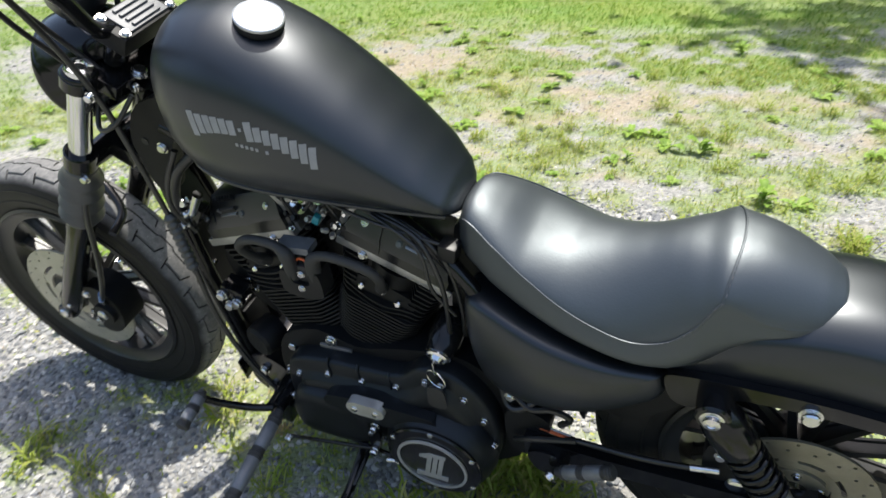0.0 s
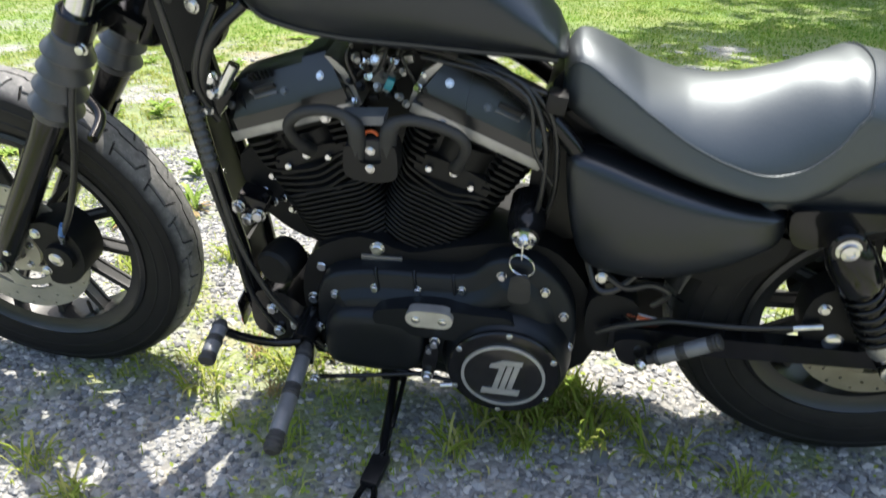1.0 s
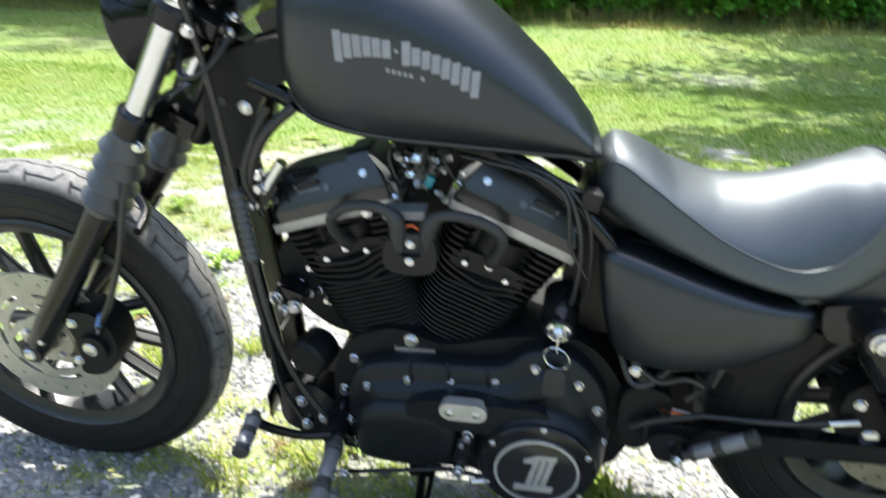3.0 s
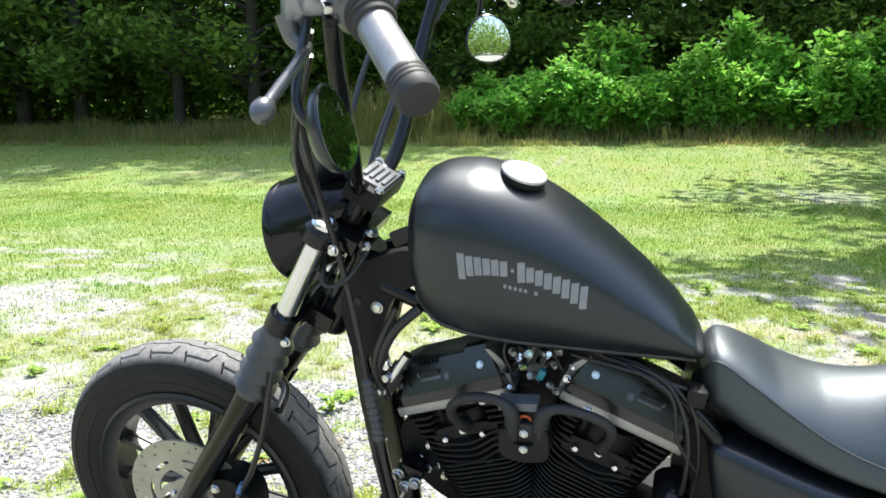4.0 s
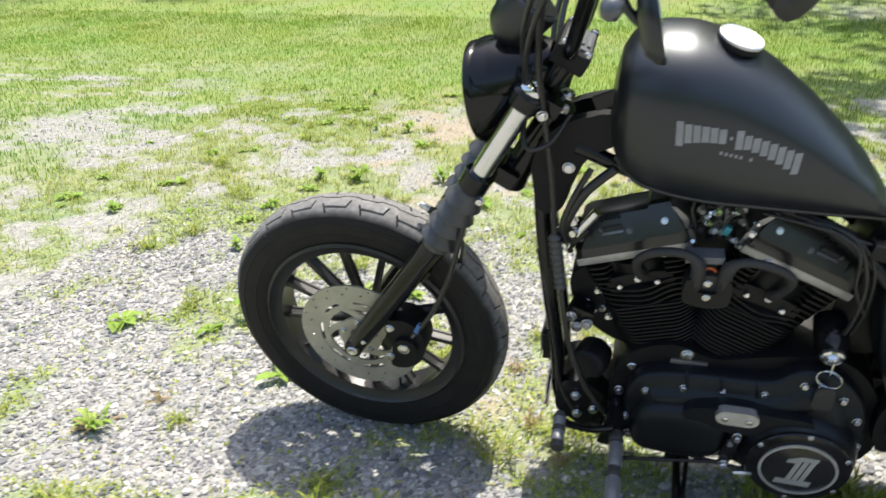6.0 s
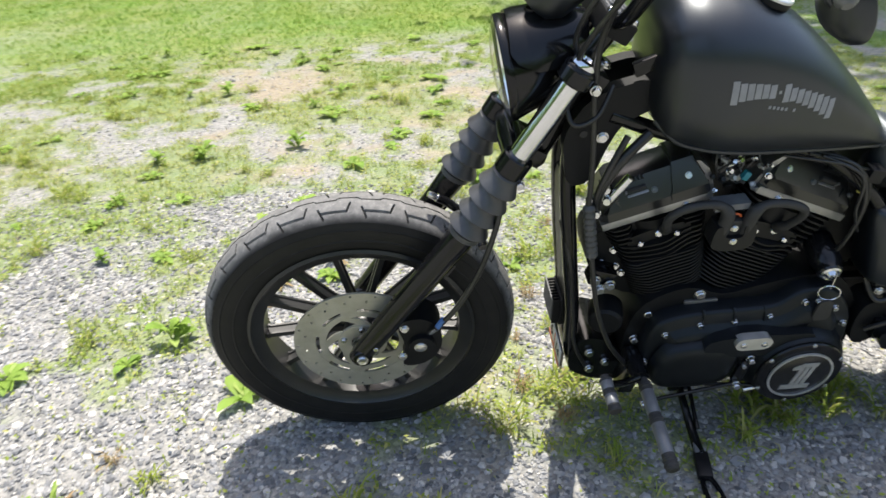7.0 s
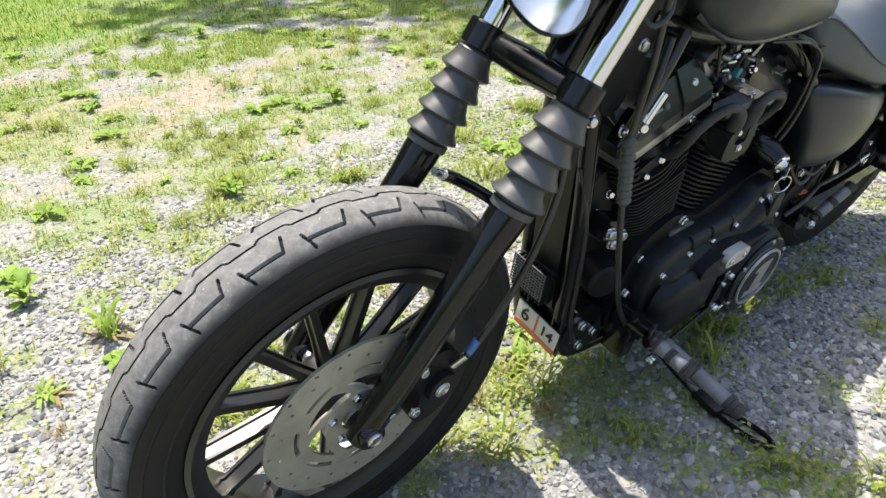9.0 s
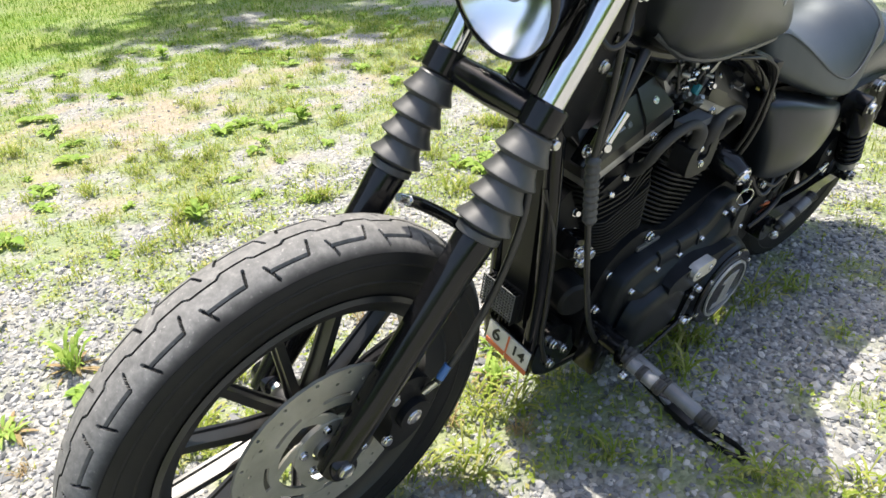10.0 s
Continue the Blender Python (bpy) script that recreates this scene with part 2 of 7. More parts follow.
turf = ramp(GROUND, gn, "Fac", [(0.3, (0.11, 0.165, 0.03)), (0.5, (0.15, 0.215, 0.036)), (0.64, (0.2, 0.245, 0.055)), (0.82, (0.29, 0.285, 0.11))])
m1 = node(GROUND, "ShaderNodeMix")
m1.data_type = "RGBA"
m2 = node(GROUND, "ShaderNodeMix")
m2.data_type = "RGBA"
wire(GROUND, sep, "Green", m1, 0)
wire(GROUND, grav, "Color", m1, 6)
wire(GROUND, dirt, "Color", m1, 7)
wire(GROUND, sep, "Red", m2, 0)
wire(GROUND, m1, 2, m2, 6)
tn = noise_of(GROUND, 0.9, 5, 0.65)
tint = ramp(GROUND, tn, "Fac", [(0.3, (0.72, 0.95, 0.75)), (0.5, (1, 1, 1)), (0.7, (1.25, 1.0, 1.3))])
tm = node(GROUND, "ShaderNodeMix")
tm.data_type = "RGBA"
tm.blend_type = "MULTIPLY"
tm.inputs[0].default_value = 1.0
wire(GROUND, turf, "Color", tm, 6)
wire(GROUND, tint, "Color", tm, 7)
wire(GROUND, tm, 2, m2, 7)
wire(GROUND, m2, 2, bsdf(GROUND), "Base Color")
hb = node(GROUND, "ShaderNodeMath")
hb.operation = "MULTIPLY_ADD"
hb.inputs[1].default_value = -1.2
wire(GROUND, vor, "Distance", hb, 0)
wire(GROUND, dn, "Fac", hb, 2)
add_bump(GROUND, hb, 0, 0.7, 0.006)

# ---------------------------------------------------------------- mesh helpers
def part(name, bm, mat, parent=None, label="", smooth=38, bevel=0.0, bevel_angle=40):
    """Links a bmesh as one mesh object under a thing or a part."""
    if bevel:
        edges = [e for e in bm.edges if len(e.link_faces) == 2 and e.calc_face_angle(0) > radians(bevel_angle)]
        bmesh.ops.bevel(bm, geom=edges, offset=bevel, segments=2, profile=0.6, affect="EDGES", clamp_overlap=True)
    me = bpy.data.meshes.new(name)
    bmesh.ops.recalc_face_normals(bm, faces=bm.faces[:])
    for f in bm.faces:
        f.smooth = True
    bm.to_mesh(me)
    bm.free()
    me.set_sharp_from_angle(angle=radians(smooth))
    me.materials.append(mat)
    ob = new(name, me)
    ob.parent = parent
    if label:
        ob["label"] = label
    return ob


def share(name, source, m, parent, label=""):
    """Another object on the same mesh at the pose m."""
    ob = new(name, source.data)
    ob.parent = parent
    ob.matrix_basis = m
    if label:
        ob["label"] = label
    return ob


def frame_of(direction):
    """Two unit vectors square to a direction."""
    d = Vector(direction).normalized()
    a = Vector((0, 0, 1)) if abs(d.z) < 0.9 else Vector((1, 0, 0))
    u = d.cross(a).normalized()
    return d, u, d.cross(u).normalized()


def box(bm, centre, size, rot=None):
    m = Matrix.Translation(centre) @ (rot.to_4x4() if rot else Matrix()) @ Matrix.Diagonal((*size, 1))
    return bmesh.ops.create_cube(bm, size=1, matrix=m)["verts"]


def rings(bm, loops, caps=True, closed=False):
    """Skins loops of equal length."""
    vs = [[bm.verts.new(p) for p in loop] for loop in loops]
    n = len(vs[0])
    pairs = list(zip(vs, vs[1:])) + ([(vs[-1], vs[0])] if closed else [])
    for a, b in pairs:
        for i in range(n):
            j = (i + 1) % n
            bm.faces.new((a[i], a[j], b[j], b[i]))
    if caps and not closed:
        bm.faces.new(vs[0][::-1])
        bm.faces.new(vs[-1])
    return vs


def circle(c, u, v, r, n):
    c = Vector(c)
    return [c + u * (r * math.cos(2 * math.pi * i / n)) + v * (r * math.sin(2 * math.pi * i / n)) for i in range(n)]


def cyl(bm, p0, p1, r0, r1=None, n=24):
    d, u, v = frame_of(Vector(p1) - Vector(p0))
    rings(bm, [circle(p0, u, v, r0, n), circle(p1, u, v, r0 if r1 is None else r1, n)])
    return bm


def lathe(bm, origin, direction, profile, n=32, caps=True):
    """profile: (distance along, radius)."""
    d, u, v = frame_of(direction)
    o = Vector(origin)
    rings(bm, [circle(o + d * s, u, v, max(r, 1e-4), n) for s, r in profile], caps)
    return bm


def curve_points(pts, steps=6, closed=False):
    """A smooth line through points."""
    p = [Vector(q) for q in pts]
    out = []
    n = len(p)
    for i in range(n if closed else n - 1):
        a, b, c, d = (p[(i + k) % n] if closed else p[min(max(i + k, 0), n - 1)] for k in (-1, 0, 1, 2))
        for k in range(steps):
            t = k / steps
            out.append(0.5 * (2 * b + (c - a) * t + (2 * a - 5 * b + 4 * c - d) * t * t + (3 * b - a - 3 * c + d) * t ** 3))
    if not closed:
        out.append(p[-1])
    return out


def pipe(bm, pts, r, n=10, steps=6, smooth=True, closed=False):
    line = curve_points(pts, steps, closed) if smooth else [Vector(q) for q in pts]
    loops, u = [], None
    for i, p in enumerate(line):
        a = line[i - 1] if (i or closed) else line[i]
        b = line[(i + 1) % len(line)] if (i + 1 < len(line) or closed) else line[i]
        d = (b - a).normalized()
        if u is None:
            _, u, _ = frame_of(d)
        u = (u - d * u.dot(d)).normalized()
        v = d.cross(u)
        rr = r(i / max(1, len(line) - 1)) if callable(r) else r
        loops.append(circle(p, u, v, rr, n))
    rings(bm, loops, True, closed)
    return bm


def slab(bm, outline, y0, y1):
    """A plate from an outline in x and z, between two y."""
    a = [bm.verts.new((x, y0, z)) for x, z in outline]
    b = [bm.verts.new((x, y1, z)) for x, z in outline]
    n = len(a)
    bm.faces.new(a)
    bm.faces.new(b[::-1])
    for i in range(n):
        j = (i + 1) % n
        bm.faces.new((a[i], b[i], b[j], a[j]))
    return bm


def rounded(outline, steps=4):
    """A closed outline made smooth."""
    return [(p.x, p.y) for p in curve_points([(x, z, 0) for x, z in outline], steps, True)]


def shrunk(outline, d):
    """A closed outline moved inwards by d."""
    n = len(outline)
    area = sum(outline[i - 1][0] * outline[i][1] - outline[i][0] * outline[i - 1][1] for i in range(n))
    sgn = 1 if area > 0 else -1
    out = []
    for i in range(n):
        (ax, az), (bx, bz) = outline[i - 2], outline[(i + 2) % n]
        tx, tz = bx - ax, bz - az
        ln = math.hypot(tx, tz) or 1
        out.append((outline[i][0] - sgn * tz / ln * d, outline[i][1] + sgn * tx / ln * d))
    return out


def along(stations, x):
    """Smooth values at x from rows (x, a, b, ...)."""
    xs = [s[0] for s in stations]
    k = min(max(np.searchsorted(xs, x) - 1, 0), len(xs) - 2)
    t = min(max((x - xs[k]) / (xs[k + 1] - xs[k]), 0), 1)
    rows = [stations[min(max(k + j, 0), len(xs) - 1)][1:] for j in (-1, 0, 1, 2)]
    out = []
    for a, b, c, d in zip(*rows):
        m0, m1 = (c - a) / 2, (d - b) / 2
        if (c - b) * m0 <= 0:
            m0 = 0
        if (c - b) * m1 <= 0:
            m1 = 0
        out.append((2 * t ** 3 - 3 * t * t + 1) * b + (t ** 3 - 2 * t * t + t) * m0 + (3 * t * t - 2 * t ** 3) * c + (t ** 3 - t * t) * m1)
    return out


def hexbolt(name, p, direction, r, parent, mat=None, h=0.006, label=""):
    bm = bmesh.new()
    lathe(bm, p, direction, [(-0.004, r * 0.9), (0, r * 0.98), (h * 0.75, r), (h, r * 0.82)], 12, True)
    d = Vector(direction).normalized()
    lathe(bm, Vector(p) - d * 0.0015, direction, [(0, r * 1.25), (0.0022, r * 1.25)], 14)
    return part(name, bm, mat or BOLT, parent, label)


def drilled(bm, centre, radii, count, hole, y, depth, turn=0.0):
    """A flat ring round the y axis, with a round hole in each of its sectors."""
    cx, cz = centre
    r0, r1 = radii
    rm = (r0 + r1) / 2
    for s in range(count):
        a0 = turn + 2 * math.pi * s / count
        a1 = a0 + 2 * math.pi / count
        am = (a0 + a1) / 2
        border = []
        for a, r in ((am, r1), (a1, r1), (a1, rm), (a1, r0), (am, r0), (a0, r0), (a0, rm), (a0, r1)):
            border.append((cx + r * math.cos(a), cz + r * math.sin(a)))
        # border runs from the outer middle the way of rising angle; holes must pair with it
        inner = [(cx + rm * math.cos(am) + hole * math.cos(am + f), cz + rm * math.sin(am) + hole * math.sin(am + f)) for f in (0, math.pi / 4, math.pi / 2, 3 * math.pi / 4, math.pi, 5 * math.pi / 4, 3 * math.pi / 2, 7 * math.pi / 4)]
        vb = [[bm.verts.new((x, yy, z)) for x, z in border] for yy in (y, y + depth)]
        vi = [[bm.verts.new((x, yy, z)) for x, z in inner] for yy in (y, y + depth)]
        for i in range(8):
            j = (i + 1) % 8
            bm.faces.new((vb[0][i], vb[0][j], vi[0][j], vi[0][i]))
            bm.faces.new((vb[1][j], vb[1][i], vi[1][i], vi[1][j]))
            bm.faces.new((vi[0][i], vi[0][j], vi[1][j], vi[1][i]))
        for i, j in ((7, 0), (0, 1), (3, 4), (4, 5)):
            bm.faces.new((vb[0][j], vb[0][i], vb[1][i], vb[1][j]))
    bmesh.ops.remove_doubles(bm, verts=bm.verts[:], dist=1e-5)
    return bm


def ring_plate(bm, centre, r0, r1, y, depth, n=64):
    cx, cz = centre
    loops = []
    for yy, r in ((y, r0), (y, r1), (y + depth, r1), (y + depth, r0)):
        loops.append([(cx + r * math.cos(2 * math.pi * i / n), yy, cz + r * math.sin(2 * math.pi * i / n)) for i in range(n)])
    rings(bm, loops, False, True)
    return bm

# ---------------------------------------------------------------- the motorcycle: x to its rear, y to its right, z up
bike = new("motorcycle")
tagged(bike, "satin black cruiser motorcycle leaning on its side stand on gravel", "motorcycle")
bike.matrix_basis = Matrix.Translation((0, 0.135, 0.0)) @ Matrix.Rotation(radians(13), 4, "X")
LEFT = (0, -1, 0)


# ---- wheels
def tread_depth(s, y, half, period):
    """1 inside a groove of the tread, for arrays of places along and across it."""
    out = np.zeros(np.broadcast(s, y).shape, bool)

    def stroke(ph, q, p0, q0, p1, q1, w):
        ax, ay, bx, by = p0 * period, q0 * half, p1 * period, q1 * half
        x, z = ph * period, q * half
        t = np.clip(((x - ax) * (bx - ax) + (z - ay) * (by - ay)) / ((bx - ax) ** 2 + (by - ay) ** 2), 0, 1)
        return np.hypot(x - ax - t * (bx - ax), z - ay - t * (by - ay)) < w

    ph = (s / period) % 1.0
    q = y / half
    # stepped line round the middle
    for off in (-1, 0, 1):
        out |= stroke(ph + off, q, 0.0, 0.05, 0.42, 0.05, 0.0013) | stroke(ph + off, q, 0.42, 0.05, 0.5, -0.05, 0.0013)
        out |= stroke(ph + off, q, 0.5, -0.05, 0.92, -0.05, 0.0013) | stroke(ph + off, q, 0.92, -0.05, 1.0, 0.05, 0.0013)
    for side, shift in ((-1, 0.0), (1, 0.5)):
        p = (shift - ph) % 1.0
        for off in (-1, 0, 1):
            out |= stroke(p + off, side * q, 0.1, 0.46, 0.2, 0.84, 0.0017)
            out |= stroke(p + off, side * q, 0.15, 0.62, 0.76, 0.62, 0.0017)
            out |= stroke(p + off, side * q, 0.76, 0.62, 0.84, 0.24, 0.0016)
    return out


def make_tyre(wheel, R, W, bead, n, k):
    half = W * 0.45
    # sidewalls and inside
    bm = bmesh.new()
    edge = R - W * 0.2
    prof = [(-half, edge - 0.0005), (-W * 0.487, R - W * 0.3), (-W * 0.5, R - W * 0.44), (-W * 0.47, bead + 0.026), (-W * 0.43, bead + 0.012), (-W * 0.38, bead),
            (-W * 0.3, bead - 0.004), (W * 0.3, bead - 0.004), (W * 0.38, bead), (W * 0.43, bead + 0.012), (W * 0.47, bead + 0.026), (W * 0.5, R - W * 0.44), (W * 0.487, R - W * 0.3), (half, edge - 0.0005), (0, edge - 0.012)]
    d, u, v = Vector((0, 1, 0)), Vector((1, 0, 0)), Vector((0, 0, 1))
    rings(bm, [circle(d * s, u, v, r, 96) for s, r in prof], False, True)
    # raised ribs on the sidewall
    for s, r in ((-W * 0.492, R - W * 0.34), (-W * 0.478, bead + 0.03)):
        rings(bm, [circle(d * (s + a), u, v, r + b, 96) for a, b in ((-0.0015, 0), (0, 0.003), (0.003, 0), (0, -0.003))], False, True)
    tyre = part("tyre", bm, TYRE, wheel, "worn black rubber tyre")
    # tread band
    period = 2 * math.pi * R / round(2 * math.pi * R / 0.086)
    a = (2 * np.pi * np.arange(n) / n)[:, None]
    y = np.linspace(-half, half, k + 1)[None, :]
    f = y / half
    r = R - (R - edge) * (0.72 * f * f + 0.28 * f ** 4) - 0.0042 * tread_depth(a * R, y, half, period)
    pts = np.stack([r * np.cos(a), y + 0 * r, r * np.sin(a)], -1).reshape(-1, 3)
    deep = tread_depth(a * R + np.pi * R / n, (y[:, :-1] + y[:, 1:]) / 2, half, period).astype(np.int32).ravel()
    ii, jj = np.meshgrid(np.arange(n), np.arange(k), indexing="ij")
    up = (ii + 1) % n
    faces = np.stack([ii * (k + 1) + jj, ii * (k + 1) + jj + 1, up * (k + 1) + jj + 1, up * (k + 1) + jj], -1).reshape(-1, 4)
    me = bpy.data.meshes.new("tread")
    me.from_pydata(pts.tolist(), [], faces.tolist())
    me.materials.append(TREAD)
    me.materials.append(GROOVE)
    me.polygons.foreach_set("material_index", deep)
    ob = new("tread", me)
    ob.parent = wheel
    ob["label"] = "dust-grey worn tread with angled grooves"
    return tyre


def make_wheel(name, centre, R, W, rim_r, label):
    bm = bmesh.new()
    h = W * 0.42
    d, u, v = Vector((0, 1, 0)), Vector((1, 0, 0)), Vector((0, 0, 1))
    prof = [(-h, rim_r + 0.003), (-h - 0.004, rim_r - 0.004), (-h + 0.006, rim_r - 0.013), (-h + 0.012, rim_r - 0.03), (h - 0.012, rim_r - 0.03),
            (h - 0.006, rim_r - 0.013), (h + 0.004, rim_r - 0.004), (h, rim_r + 0.003), (h * 0.7, rim_r - 0.012), (-h * 0.7, rim_r - 0.012)]
    rings(bm, [circle(d * s, u, v, r, 96) for s, r in prof], False, True)
    wheel = part(name, bm, WHEEL, bike, label)
    wheel.location = centre
    bm = bmesh.new()
    lathe(bm, (0, -0.05, 0), d, [(0, 0.026), (0.006, 0.036), (0.02, 0.042), (0.05, 0.036), (0.08, 0.042), (0.094, 0.036), (0.1, 0.026)], 32)
    part("hub", bm, WHEEL, wheel)
    bm = bmesh.new()
    # an I-section spoke along +z
    loops = []
    for r, a, b in ((0.034, 0.0075, 0.02), (0.1, 0.0062, 0.015), (rim_r - 0.036, 0.0058, 0.014), (rim_r - 0.026, 0.0085, 0.018)):
        w = a * 0.42
        sec = [(-a, -b), (a, -b), (a, -b + 0.005), (w, -b + 0.007), (w, b - 0.007), (a, b - 0.005), (a, b), (-a, b), (-a, b - 0.005), (-w, b - 0.007), (-w, -b + 0.007), (-a, -b + 0.005)]
        loops.append([(x, y, r) for x, y in sec])
    rings(bm, loops)
    first = part("spoke", bm, WHEEL, wheel, smooth=25)
    first.matrix_basis = Matrix.Rotation(radians(-11), 4, "Y")
    for i in range(1, 13):
        share("spoke", first, Matrix.Rotation(radians(-11) + 2 * math.pi * i / 13, 4, "Y"), wheel)
    make_tyre(wheel, R, W, rim_r, *((2000, 92) if centre.x < 0 else (1100, 60)))
    bm = bmesh.new()
    lathe(bm, (0.06, -0.012, 0 - rim_r + 0.045), (0, 0, 1), [(-0.02, 0.004), (0, 0.004), (0.02, 0.0035), (0.022, 0.0035)], 10)
    part("valve", bm, RUBBER, wheel)
    return wheel


def make_disc(wheel, y, R, arms, label, steel=None):
    """A drilled friction ring, a slotted ring inside it and curved arms to the hub flange."""
    bm = bmesh.new()
    drilled(bm, (0, 0), (R - 0.016, R), 17, 0.003, y, 0.005)
    drilled(bm, (0, 0), (R - 0.032, R - 0.016), 17, 0.003, y, 0.005, math.pi / 25)
    ring_plate(bm, (0, 0), R - 0.046, R - 0.032, y, 0.005)
    disc = part("brake_disc", bm, steel or DISC, wheel, label, smooth=30)
    bm = bmesh.new()
    inner = R - 0.054
    ring_plate(bm, (0, 0), inner - 0.014, inner, y + 0.0008, 0.005)
    part("disc_ring", bm, steel or DISC, wheel, smooth=30)
    for i in range(7):
        bm = bmesh.new()
        a = 2 * math.pi * i / 7
        line = [(r, a + w) for r, w in ((inner - 0.004, -0.2), (R - 0.042, -0.17), (R - 0.042, 0.17), (inner - 0.004, 0.2))]
        slab(bm, [(r * math.cos(b), r * math.sin(b)) for r, b in line], y + 0.001, y + 0.0042)
        part("disc_bridge", bm, steel or DISC, wheel)
    bm = bmesh.new()
    ring_plate(bm, (0, 0), 0.024, 0.052, y - 0.002, 0.008)
    for i in range(arms):
        a = 2 * math.pi * i / arms
        mid = [(0.046 + (inner - 0.056) * k / 6, a + 0.75 * k / 6) for k in range(7)]
        line = [(r, b - 0.3 + 0.03 * k) for k, (r, b) in enumerate(mid)] + [(r, b + 0.3 - 0.03 * k) for k, (r, b) in enumerate(mid)][::-1]
        arm = bmesh.new()
        slab(arm, [(r * math.cos(b), r * math.sin(b)) for r, b in line], y + 0.0004, y + 0.0048)
        part("disc_arm", arm, steel or DISC, wheel, smooth=30)
    part("disc_flange", bm, steel or DISC, wheel, smooth=30)
    for i in range(arms):
        a = 2 * math.pi * i / arms + 0.3
        hexbolt("disc_bolt", (0.041 * math.cos(a), y - 0.002, 0.041 * math.sin(a)), LEFT, 0.006, wheel)
    return disc


FRONT, REAR = Vector((-0.744, 0, 0.316)), Vector((0.787, 0, 0.314))
front_wheel = make_wheel("front_wheel", FRONT, 0.336, 0.106, 0.2413, "gloss black thirteen-spoke cast wheel")
make_disc(front_wheel, -0.066, 0.146, 5, "drilled steel front brake disc")
rear_wheel = make_wheel("rear_wheel", REAR, 0.328, 0.152, 0.205, "gloss black cast rear wheel")
make_disc(rear_wheel, -0.088, 0.124, 5, "drilled steel rear brake disc in a shade-darkened tone", SHADED_DISC)

# ---- fork
AX = Vector((0.5, 0, 0.866))


def on_fork(s, y, off=0.0):
    """A point of a fork leg: s along it from the lower clamp, off ahead of it."""
    return Vector((-0.449, y, 0.762)) + AX * s + Vector((-0.866, 0, 0.5)) * off


for y in (-0.094, 0.094):
    bm = bmesh.new()
    lathe(bm, on_fork(-0.03, y), AX, [(0, 0.0195), (0.25, 0.0195)], 32)
    tube = part("fork_tube", bm, CHROME, bike, "polished chrome fork tube")
    bm = bmesh.new()
    lathe(bm, on_fork(0.196, y), AX, [(0, 0.026), (0.016, 0.0285), (0.021, 0.026), (0.023, 0.0225)], 28)
    part("fork_cap_collar", bm, GLOSS, tube)
    bm = bmesh.new()
    lathe(bm, on_fork(0.216, y), AX, [(0, 0.0225), (0.006, 0.0225), (0.011, 0.02), (0.013, 0.012), (0.01, 0.01)], 24)
    part("fork_cap", bm, CHROME, tube, "chrome fork cap")
    bm = bmesh.new()
    prof = [(0, 0.0225), (0.006, 0.0275)]
    for k in range(4):
        s0 = 0.01 + k * 0.0335
        wide = 0.0385 + 0.0007 * k
        prof += [(s0, 0.0272), (s0 + 0.012, 0.0315), (s0 + 0.023, wide - 0.0008), (s0 + 0.0255, wide), (s0 + 0.0272, wide - 0.0016), (s0 + 0.0325, 0.0272)]
    prof += [(0.145, 0.0315), (0.155, 0.0315), (0.157, 0.0275)]
    lathe(bm, on_fork(-0.004, y), -AX, prof, 36)
    part("fork_boot", bm, BELLOWS, bike, "ribbed grey rubber fork boot", smooth=42)
    bm = bmesh.new()
    leg = FRONT + Vector((0, y, 0)) - on_fork(-0.152, y)
    lathe(bm, on_fork(-0.152, y), leg, [(0, 0.0275), (0.02, 0.0285), (0.06, 0.0262), (0.28, 0.025), (leg.length, 0.0225), (leg.length + 0.022, 0.02), (leg.length + 0.026, 0.014)], 32)
    # axle boss and the web along the back of the leg
    lathe(bm, FRONT + Vector((0, y - 0.022, 0)), (0, 1, 0), [(0, 0.019), (0.003, 0.021), (0.041, 0.021), (0.044, 0.019)], 28)
    box(bm, on_fork(-0.152, y) + leg * 0.62 + Vector((0.024, 0, 0.014)), (0.012, 0.014, 0.16), Matrix.Rotation(radians(35), 3, "Y"))
    box(bm, on_fork(-0.152, y) + leg * 0.3 + Vector((0.026, 0, 0.012)), (0.03, 0.018, 0.03), Matrix.Rotation(radians(35), 3, "Y"))
    part("fork_slider", bm, GLOSS, bike, "gloss black fork slider")

bm = bmesh.new()
cyl(bm, FRONT + Vector((0, -0.118, 0)), FRONT + Vector((0, 0.118, 0)), 0.0125, n=20)
axle = part("front_axle", bm, BOLT, bike)
bm = bmesh.new()
lathe(bm, FRONT + Vector((0, -0.1165, 0)), LEFT, [(-0.006, 0.016), (-0.004, 0.016), (-0.0035, 0.0125), (0.003, 0.0125), (0.005, 0.0105), (0.004, 0.006)], 6)
part("axle_nut", bm, BOLT, axle, "bright steel axle nut", smooth=20)
bm = bmesh.new()
lathe(bm, FRONT + Vector((0, -0.074, 0)), (0, 1, 0), [(0, 0.02), (0.02, 0.02)], 20)
part("axle_spacer", bm, ALU, axle)
hexbolt("pinch_bolt", FRONT + Vector((0.03, -0.112, 0.03)), LEFT, 0.006, axle)

